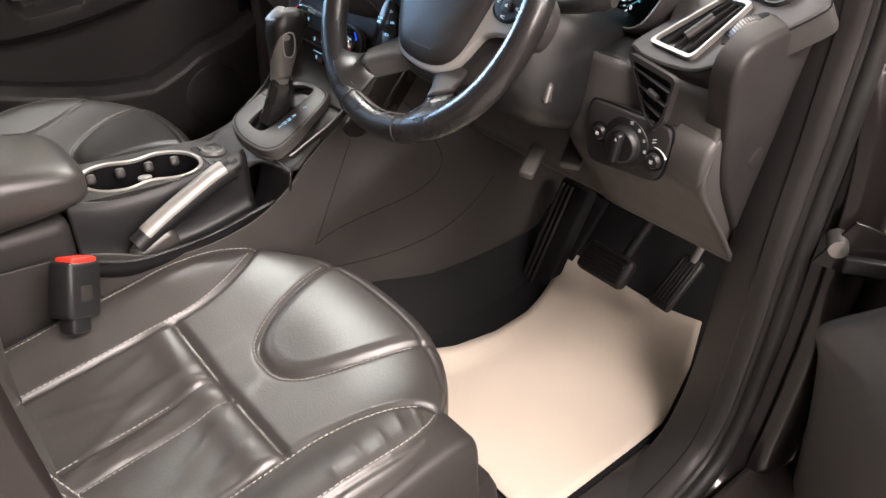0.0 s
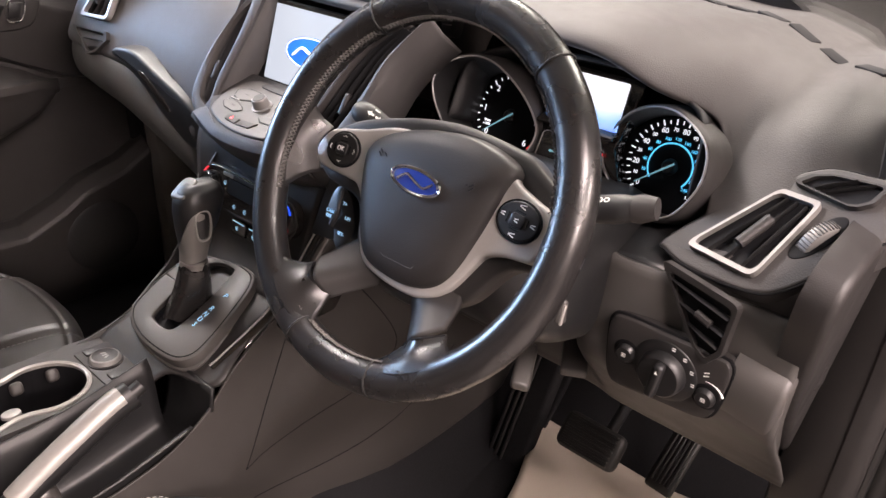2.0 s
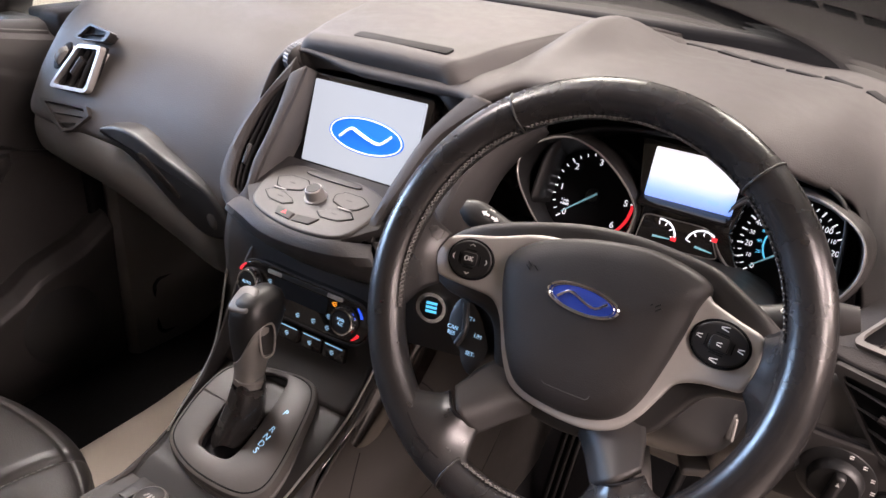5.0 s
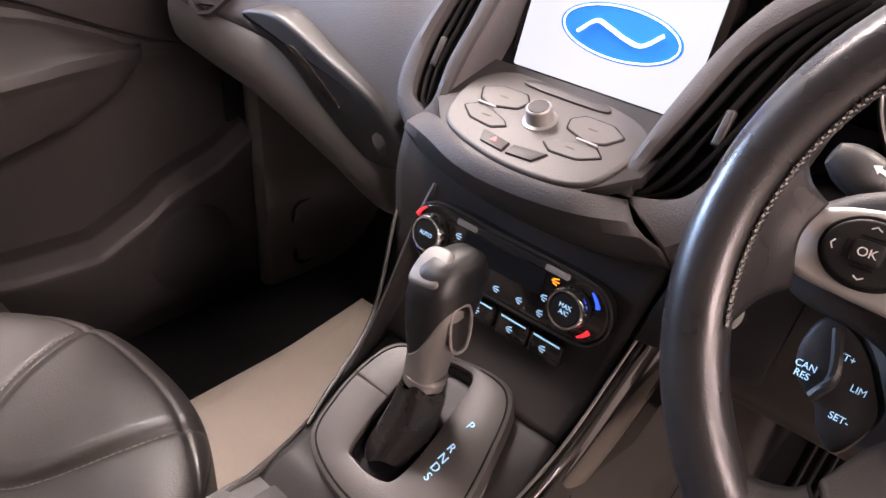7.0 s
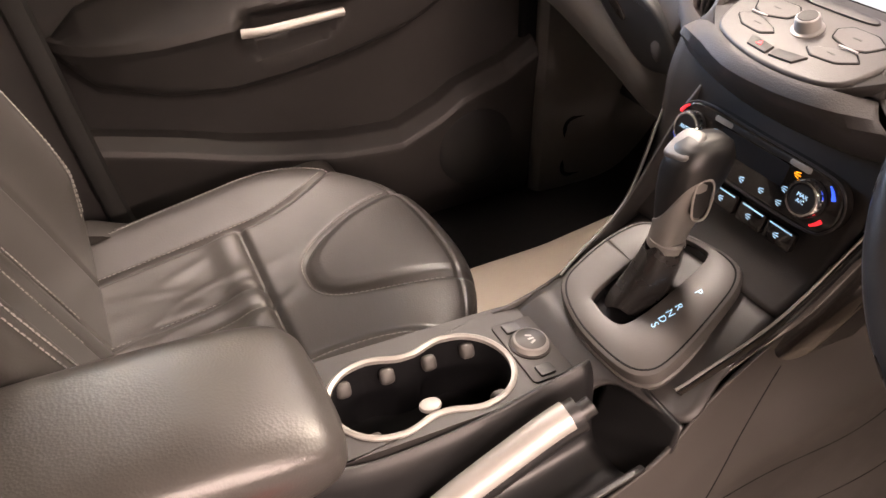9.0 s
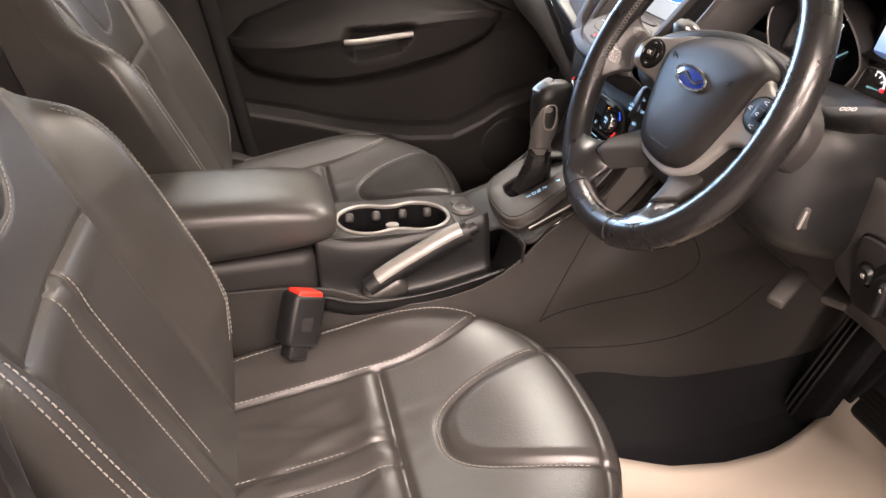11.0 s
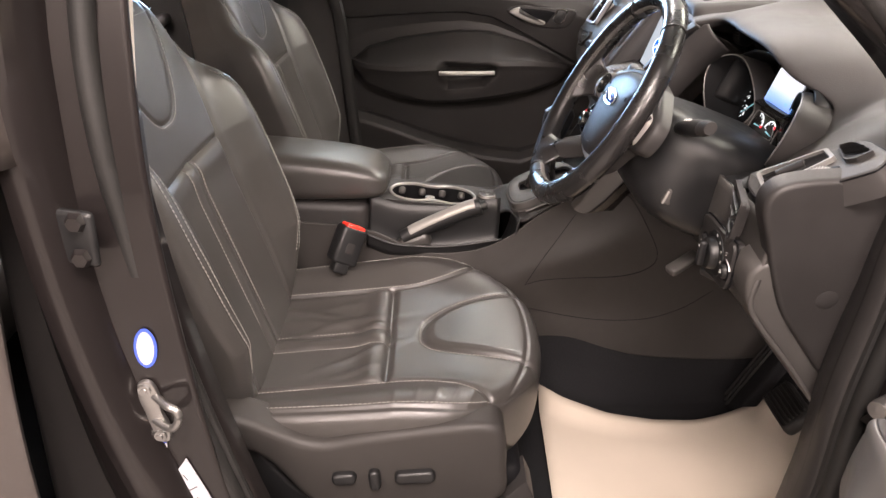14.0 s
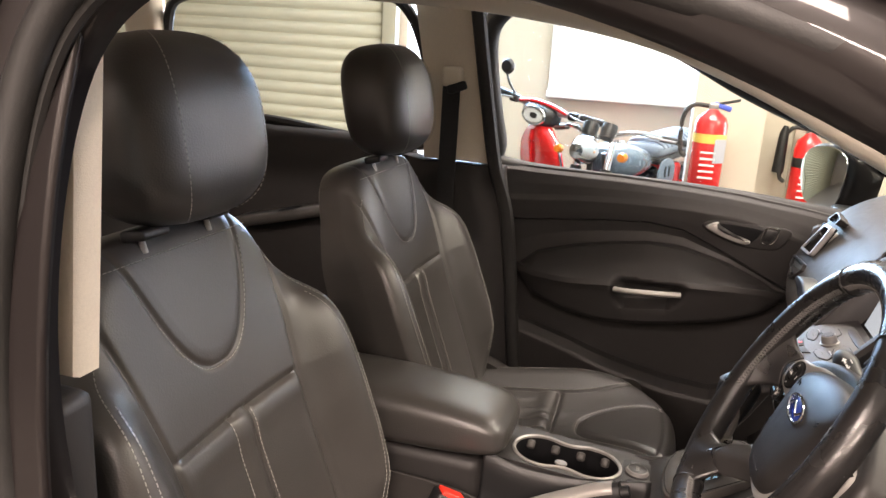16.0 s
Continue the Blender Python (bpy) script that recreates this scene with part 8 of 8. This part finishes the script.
bowl = spline([(-0.085, 0.03), (0.0, 0.040), (0.065, 0.038), (0.085, 0.010), (0.06, -0.032), (0.0, -0.040), (-0.075, -0.030)], 60, True)
part("handle_bowl", slab(bowl, 0.006, HB @ pose(0, 0, 0.002), 0.002), DEEP, dd)
part("bowl_edge", sweep([HB @ Vector((x, y, 0.006)) for x, y in bowl], 0.0045, True, 8), TRIM, dd, "satin silver bowl edge")
part("lock_button", slab(rrect(0.018, 0.046, 0.005), 0.008, HB @ pose(0.058, 0.004, 0.008), 0.002), DARK, dd)
part("inner_handle", slab(rrect(0.10, 0.028, 0.012), 0.016, HB @ pose(-0.012, 0.006, 0.012), 0.005), SATIN, dd, "satin silver inner handle")
strap = thing("door_check_strap", "steel door check strap with round pin", "door hinge")
part("strap", rbox((0.09, 0.012, 0.022), (0.838, 0.610, 0.872), (0, -6, 25), 0.004), DARK, strap)
part("bracket", slab([(-0.040, -0.030), (0.034, -0.040), (0.040, 0.022), (-0.008, 0.034)], 0.004, frame_of((0.800, 0.604, 0.884), (0.85, 0.5, 0), (0, 0, 1)), 0.0015), PAINT_SHADED, strap)
part("pin", lathe([(0, 0.012), (0.011, 0.011), (0.012, 0.0), (0.012, -0.02)], frame_of((0.785, 0.592, 0.886), (0.85, 0.5, 0), (0, 0, 1)), 24), STEEL, strap)
hp_ = [[(x + dx, y + max(0.0, 0.60 - z) * -0.25, z) for z, x in ((0.44, 0.790), (0.52, 0.797), (0.70, 0.800), (0.90, 0.795), (1.02, 0.780), (1.09, 0.755))] for y, dx in ((0.612, -0.024), (0.622, -0.004), (0.65, 0.006), (0.70, 0.010), (0.725, 0.014))]
part("hinge_post", sheet(net(hp_, 30, 30)), PAINT_SHADED, shell, "dark grey painted hinge post, shade in its colour", solid=0.006)

# ---- garage things ----
def roller(name, y0, y1, x, z1, label):
    sh = thing(name, label, "roller shutter", kind="structure")
    n = int(z1 / 0.075)
    rows = []
    for k in range(n):
        for f, d in ((0.0, 0.0), (0.12, 0.012), (0.5, 0.020), (0.88, 0.012), (0.97, 0.0)):
            rows.append([(x + d, y, (k + f) * 0.075) for y in (y0, y1)])
    part("curtain", sheet(np.array(rows)), SHUTTER, sh, solid=0.002)
    for y in (y0 - 0.04, y1 + 0.04):
        part("guide", rbox((0.07, 0.09, z1), (x, y, z1 / 2), r=0.005), SHUTTER, sh)
    part("box", rbox((0.3, y1 - y0 + 0.2, TOP - z1), (x - 0.02, (y0 + y1) / 2, (TOP + z1) / 2), r=0.01), SHUTTER, sh)
roller("roller_shutter", -6.3, -1.58, -3.34, 2.6, "pale green ribbed roller shutter, closed")
wall("wall_return", (0.9, 0.1, TOP), (X0 + 0.45, -1.5, TOP / 2))
wall("pier", (1.5, 0.14, TOP), (X0 + 0.75, 0.80, TOP / 2), label="cream painted wall pier")
wall("pier_face", (0.14, 0.9, TOP), (-2.90, 0.86, TOP / 2), label="cream painted wall pier face")
win = thing("window_1", "bright frosted garage window", "window", kind="structure")
part("pane", rbox((0.02, 1.25, 1.6), (X0 + 0.03, -0.02, 2.03), r=0), mat("frosted_daylight_pane", (1.0, 1.0, 1.0), 0.4, emit=0.75, vary=0.01), win)
for y in (-0.67, 0.62):
    part("frame", rbox((0.06, 0.05, 1.7), (X0 + 0.04, y, 2.05), r=0.005), CEIL, win)
part("sill", rbox((0.12, 1.35, 0.05), (X0 + 0.06, -0.02, 1.20), r=0.008), CEIL, win)
REDP = mat("red_extinguisher_paint", (0.70, 0.02, 0.02), 0.25, coat=0.5, vary=0.05)
YELLOW = mat("yellow_label_print", (0.75, 0.55, 0.10), 0.5, vary=0.05)


def extinguisher(place, h, r, name, label, horn):
    e = thing(name, label, "fire extinguisher", "fire extinguishers", place=place)
    part("cylinder", lathe([(0.0, 0.0), (r * 0.9, 0.0), (r, 0.012), (r, h * 0.80), (r * 0.85, h * 0.88), (r * 0.4, h * 0.94), (r * 0.28, h * 0.97), (0, h * 0.97)], Matrix.Identity(4), 32), REDP, e, "red painted cylinder")
    part("band", lathe([(r + 0.0006, h * 0.60), (r + 0.0012, h * 0.60), (r + 0.0012, h * 0.70), (r + 0.0006, h * 0.70)], Matrix.Identity(4), 32), YELLOW if not horn else DARK, e, "label band")
    for k in range(5):
        part("label_bar", rbox((0.002, r * 0.9, 0.008), (r + 0.001, 0, h * (0.22 + 0.07 * k)), r=0), WHITE, e)
    part("bracket", rbox((0.07, 0.05, 0.09), (-r - 0.025, 0, h * 0.75), r=0.006), STEEL, e, "steel wall bracket")
    part("valve", rbox((0.03, 0.04, 0.035), (0, 0, h * 0.99), r=0.006), STEEL, e)
    part("lever", rbox((0.02, 0.11, 0.012), (0, 0.05, h * 1.05), (14, 0, 0), 0.004), DARK, e)
    part("carry_handle", rbox((0.022, 0.075, 0.022), (0, 0.035, h * 1.00), (-16, 0, 0), 0.006), BLUE, e, "blue carry handle")
    part("side_label", slab([(-0.030, -0.05), (0.030, -0.05), (0.030, 0.05), (-0.030, 0.05)], 0.001, frame_of((r * 0.80, r * 0.66, h * 0.52), (-0.64, 0.77, 0), (0, 0, 1)), 0), PALE, e, "pale service label", smooth=False)
    part("hose", sweep(spline([(0, -0.02, h * 1.0), (0, -0.08, h * 1.0), (0, -r - 0.05, h * 0.86), (0, -r - 0.045, h * 0.5), (0, -r - 0.02, h * 0.42)], 24), 0.010), RUBBER, e)
    if horn:
        part("horn", sweep([(0.0, -r - 0.05, h * 1.02), (0.0, -r - 0.053, h * 0.93), (0.0, -r - 0.055, h * 0.52)], 0.022, taper=(0.5, 1.0, 1.25)), DARK, e, "black discharge horn")
    return e
extinguisher((-2.30, 0.327, 0.915), 0.38, 0.068, "fire_extinguisher", "red foam fire extinguisher with yellow label band", False)
extinguisher((-2.745, 0.79, 0.76), 0.44, 0.062, "fire_extinguisher", "red gas fire extinguisher with black horn", True)
wall("pier_low", (0.4, 0.30, TOP), (-2.62, 0.40, TOP / 2), label="cream painted wall pier")
def motorbike(place, col, label, yaw):
    b = thing("motorbike", label, "motorbike", place=place)
    b.rotation_euler = (0, 0, radians(yaw))
    for y in (-0.65, 0.65):
        wgrp = part("wheel", sweep([(0, y + 0.30 * math.cos(a), 0.34 + 0.30 * math.sin(a)) for a in np.linspace(0, 2 * math.pi, 40, endpoint=False)], 0.045, True, 10, ref=(1, 0, 0)), RUBBER, b)
        part("rim", sweep([(0, y + 0.255 * math.cos(a), 0.34 + 0.255 * math.sin(a)) for a in np.linspace(0, 2 * math.pi, 40, endpoint=False)], 0.014, True, 8, ref=(1, 0, 0)), CHROME, wgrp)
        part("hub", lathe([(0.0, 0.05), (0.05, 0.05), (0.06, 0.0), (0.05, -0.05), (0.0, -0.05)], frame_of((0, y, 0.34), (0, 1, 0), (0, 0, 1)), 20), STEEL, wgrp)
        for k in range(16):
            a = 2 * math.pi * k / 16
            part("spoke", sweep([(0.02 * (-1) ** k, y + 0.05 * math.cos(a), 0.34 + 0.05 * math.sin(a)), (0, y + 0.25 * math.cos(a + 0.2), 0.34 + 0.25 * math.sin(a + 0.2))], 0.002, seg=4), CHROME, wgrp)
    rows = []
    for y, w, z0, z1 in ((-0.42, 0.03, 0.93, 0.97), (-0.38, 0.10, 0.86, 1.00), (-0.25, 0.135, 0.83, 1.02), (-0.10, 0.125, 0.83, 1.00), (0.05, 0.085, 0.85, 0.96), (0.10, 0.04, 0.88, 0.93)):
        rows.append([(w * float(sq(math.cos(a), 0.7)), y, (z0 + z1) / 2 + (z1 - z0) / 2 * float(sq(math.sin(a), 0.8))) for a in np.linspace(0, 2 * math.pi, 28, endpoint=False)])
    part("tank", sheet(net(rows, 24, 40, True), True, True), col, b, "grey painted fuel tank")
    part("tank_cap", lathe([(0, 0.02), (0.03, 0.02), (0.035, 0.0)], Matrix.Translation((0, -0.22, 1.015)), 20), CHROME, b)
    for s in (-1, 1):
        part("tank_badge", slab([(-0.05, -0.012), (0.05, -0.004), (0.04, 0.014), (-0.04, 0.010)], 0.004, frame_of((s * 0.132, -0.20, 0.93), (0, s, 0), (0, 0, 1)), 0.001), REDP, b, "red tank badge")
        part("number_panel", slab([(-0.09, -0.06), (0.08, -0.07), (0.10, 0.03), (0.02, 0.08), (-0.08, 0.05)], 0.012, frame_of((s * 0.125, 0.17, 0.84), (0, s, 0), (0, 0, 1)), 0.003, 30), SADDLE, b, "grey side panel")
        for k in (-1, 1):
            part("number_bar", rbox((0.003, 0.018, 0.06), (s * 0.127, 0.17 + 0.025 * k, 0.845), r=0), DARK, b)
    seat_b = part("seat", rbox((0.24, 0.60, 0.075), (0, 0.38, 0.985), (5, 0, 0), 0.035, 4), SADDLE, b, "ribbed silver-grey saddle")
    for k in range(11):
        part("seat_rib", sweep(spline([(-0.118, 0.12 + 0.048 * k, 0.975 + 0.004 * k), (-0.08, 0.12 + 0.048 * k, 1.012 + 0.004 * k), (0, 0.12 + 0.048 * k, 1.018 + 0.004 * k), (0.08, 0.12 + 0.048 * k, 1.012 + 0.004 * k), (0.118, 0.12 + 0.048 * k, 0.975 + 0.004 * k)], 14), 0.013, seg=8), SADDLE, seat_b)
    part("seat_base", rbox((0.20, 0.56, 0.04), (0, 0.38, 0.925), (5, 0, 0), 0.012), DARK, b)
    part("side_cover", rbox((0.20, 0.16, 0.16), (0, 0.36, 0.80), r=0.03), REDP, b, "red side cover")
    part("engine", rbox((0.24, 0.34, 0.28), (0, -0.02, 0.50), r=0.05), STEEL, b, "alloy engine case")
    for k in range(6):
        part("cooling_fin", rbox((0.22, 0.20, 0.010), (0, -0.10, 0.66 + 0.024 * k), (-12, 0, 0), 0.003), DARK, b)
    for s in (-1, 1):
        part("frame_tube", sweep(spline([(s * 0.04, -0.45, 0.98), (s * 0.09, -0.30, 0.42), (s * 0.10, 0.25, 0.35), (s * 0.09, 0.60, 0.92)], 24), 0.016), DARK, b)
        part("exhaust", sweep(spline([(s * 0.08, -0.20, 0.62), (s * 0.12, -0.34, 0.42), (s * 0.14, -0.05, 0.30), (s * 0.15, 0.75, 0.34)], 24), 0.022), CHROME, b, "chrome exhaust pipe")
        part("fork", sweep([(s * 0.09, -0.65, 0.34), (s * 0.09, -0.46, 1.04)], 0.020), CHROME, b)
        part("fork_gaiter", sweep([(s * 0.09, -0.585, 0.58), (s * 0.09, -0.50, 0.90)], 0.030, seg=12), DARK, b, "black fork gaiter")
        shk = part("shock", sweep([(s * 0.13, 0.62, 0.40), (s * 0.13, 0.46, 0.92)], 0.014), DARK, b)
        part("spring", sweep([(s * 0.13 + 0.026 * math.cos(a), 0.60 - 0.12 * q + 0.008 * math.sin(a), 0.46 + 0.40 * q) for q, a in zip(np.linspace(0, 1, 140), np.linspace(0, 20 * math.pi, 140))], 0.0055, seg=5), CHROME, shk, "chrome coil spring")
        part("indicator", lathe([(0, 0.025), (0.022, 0.018), (0.026, 0.0), (0.02, -0.02)], frame_of((s * 0.19, -0.53, 0.98), (-1, 0, 0), (0, 0, 1)), 18), AMBER, b, "amber indicator")
        part("grip", sweep([(s * 0.28, -0.32, 1.08), (s * 0.40, -0.24, 1.06)], 0.018), DARK, b, "black rubber grip")
        part("lever", sweep([(s * 0.24, -0.40, 1.09), (s * 0.38, -0.34, 1.07)], 0.006), STEEL, b)
        part("instrument", lathe([(0, 0.03), (0.040, 0.028), (0.044, 0.0), (0.036, -0.05)], Matrix.Translation((s * 0.055, -0.45, 1.10)) @ pose(0, 0, 0, -30, 0, 0), 22), DARK, b, "black round instrument")
        part("handlebar", sweep(spline([(-0.30, -0.31, 1.08), (-0.18, -0.42, 1.10), (0, -0.46, 1.06), (0.18, -0.42, 1.10), (0.30, -0.31, 1.08)], 30), 0.012), CHROME, b)
    HL = frame_of((0, -0.58, 1.00), (-1, 0, 0), (0, 0, 1))
    lampb = part("headlamp", lathe([(0.068, 0.012), (0.074, 0.010), (0.076, 0.0), (0.070, -0.04), (0.04, -0.09), (0, -0.10)], HL, 32, False), CHROME, b, "round chrome headlamp")
    part("lens", lathe([(0.0, 0.018), (0.035, 0.016), (0.058, 0.011), (0.068, 0.006)], HL, 32, False), LENS, lampb, "pale ribbed lens")
    part("mudguard", sweep([(0, 0.65 + 0.37 * math.cos(a), 0.34 + 0.37 * math.sin(a)) for a in np.linspace(0.3, 2.4, 20)], 0.06, seg=8, flat=0.2, ref=(1, 0, 0)), DARK, b, "black mudguard")
    part("front_mudguard", sweep([(0, -0.65 + 0.37 * math.cos(a), 0.34 + 0.37 * math.sin(a)) for a in np.linspace(0.5, 2.6, 20)], 0.055, seg=8, flat=0.2, ref=(1, 0, 0)), REDP, b, "red front mudguard")
    return b


SADDLE = mat("grey_saddle_vinyl", (0.19, 0.22, 0.26), 0.32, vary=0.08, coat=0.2)
AMBER = mat("amber_lens", (0.80, 0.25, 0.03), 0.25, coat=0.4, vary=0.04)
LENS = mat("pale_headlamp_lens", (0.70, 0.72, 0.70), 0.12, coat=0.6, vary=0.10, scale=90)
motorbike((-3.35, -0.01, 0.0), mat("silver_bike_paint", (0.13, 0.17, 0.21), 0.25, 0.3, coat=0.5), "grey retro motorbike with ribbed saddle parked by the wall", 66)


def scooter(place, yaw):
    b = thing("scooter", "glossy red scooter parked beside a motorbike", "scooter", place=place)
    b.rotation_euler = (0, 0, radians(yaw))
    rows = []
    for z, w, y, d in ((0.42, 0.13, -0.30, 0.02), (0.55, 0.20, -0.36, 0.05), (0.75, 0.225, -0.42, 0.06), (0.95, 0.20, -0.46, 0.06), (1.06, 0.10, -0.47, 0.05), (1.10, 0.03, -0.46, 0.02)):
        rows.append([(w * float(sq(math.cos(a), 0.7)), y + d * math.sin(a), z) for a in np.linspace(0, 2 * math.pi, 28, endpoint=False)])
    part("leg_shield", sheet(net(rows, 24, 40, True), True, True), REDP, b, "glossy red leg shield")
    for y in (-0.52, 0.62):
        w = part("wheel", sweep([(0, y + 0.20 * math.cos(a), 0.255 + 0.20 * math.sin(a)) for a in np.linspace(0, 2 * math.pi, 36, endpoint=False)], 0.055, True, 10, ref=(1, 0, 0)), RUBBER, b)
        part("rim", lathe([(0.02, 0.03), (0.15, 0.01), (0.15, -0.01), (0.02, -0.03)], frame_of((0, y, 0.255), (0, 1, 0), (0, 0, 1)), 28), STEEL, w)
    part("floor_board", rbox((0.34, 0.5, 0.08), (0, -0.05, 0.36), r=0.03), DARK, b)
    bm = sheet(pillow((0.19, 0.38, 0.20), 0.6, 0.7, 20), True)
    bm.transform(pose(0, 0.45, 0.58))
    part("rear_body", bm, REDP, b)
    part("seat", rbox((0.26, 0.60, 0.10), (0, 0.42, 0.80), r=0.04), LEATHER_RIM, b, "black seat")
    # the steering head leans over to one side
    ST = pose(0, -0.47, 1.13) @ pose(0, 0, 0, 0, 10, 26)
    bm = sheet(pillow((0.115, 0.085, 0.062), 0.7, 0.75, 18), True)
    bm.transform(ST)
    part("headset", bm, DARK, b, "black handlebar housing")
    part("headset_top", sweep(spline([ST @ Vector(v) for v in ((-0.16, 0.0, 0.045), (-0.06, -0.01, 0.066), (0.06, -0.01, 0.066), (0.16, 0.0, 0.045))], 16), 0.020, seg=10, flat=0.6), REDP, b, "red handlebar cover")
    ring_b = part("headlamp", sweep([ST @ Vector((0.072 * math.cos(a), -0.082, 0.046 * math.sin(a))) for a in np.linspace(0, 2 * math.pi, 32, endpoint=False)], 0.010, True, 8), CHROME, b, "oval chrome headlamp rim")
    part("lens", slab([(0.070 * math.cos(a), 0.044 * math.sin(a)) for a in np.linspace(0, 2 * math.pi, 32, endpoint=False)], 0.02, ST @ frame_of((0, -0.084, 0), (1, 0, 0), (0, 0, 1)), 0.006), LENS, ring_b, "pale lens")
    for s in (-1, 1):
        def at(v):
            return ST @ Vector((s * v[0], v[1], v[2]))
        part("bar", sweep([at((0.10, 0.0, 0.03)), at((0.24, 0.02, 0.05))], 0.014), STEEL, b)
        part("grip", sweep([at((0.24, 0.02, 0.05)), at((0.37, 0.05, 0.05))], 0.020), DARK, b, "black rubber grip")
        part("switch_block", rbox((0.05, 0.05, 0.045), m=ST @ pose(s * 0.205, 0.0, 0.045), r=0.010), DARK, b)
        part("lever", sweep(spline([at((0.20, -0.03, 0.05)), at((0.28, -0.06, 0.045)), at((0.37, -0.03, 0.045))], 10), 0.006), STEEL, b)
    part("mirror_stem", sweep([ST @ Vector(v) for v in ((-0.20, 0.0, 0.06), (-0.27, 0.0, 0.12), (-0.30, 0.0, 0.17))], 0.007), DARK, b)
    part("mirror", lathe([(0, 0.012), (0.04, 0.010), (0.046, 0), (0.035, -0.02)], ST @ frame_of((-0.30, 0.0, 0.205), (-1, 0, 0), (0, 0, 1)), 20), DARK, b)
    part("shield_ridge", sweep(spline([(0, -0.40, 0.50), (0, -0.49, 0.75), (0, -0.53, 0.95), (0, -0.53, 1.05)], 20), 0.020, seg=8, flat=0.5), REDP, b, "raised shield centre")
    for s in (-1, 1):
        part("shield_trim", sweep(spline([(s * 0.15, -0.36, 0.48), (s * 0.222, -0.42, 0.72), (s * 0.205, -0.46, 0.95), (s * 0.11, -0.48, 1.06)], 20), 0.007, seg=8), CHROME, b, "chrome shield edge")
    part("front_mudguard", sweep([(0, -0.52 + 0.27 * math.cos(a), 0.255 + 0.27 * math.sin(a)) for a in np.linspace(0.5, 2.7, 18)], 0.075, seg=10, flat=0.3, ref=(1, 0, 0)), REDP, b, "red front mudguard")
    return b


scooter((-3.50, -0.19, 0), 40)
# Trays added above the unseen lamps.
for tx, ty, power, colour in CEILING_FILLS:
    lampt = thing("fill_lamp_tray", "white ceiling lamp tray, added for an unseen lamp", "ceiling light", "ceiling lights", place=(tx, ty, 2.97))
    part("tray", rbox((0.30, 1.55, 0.05), (0, 0, 0.005), r=0.01), CEIL, lampt)
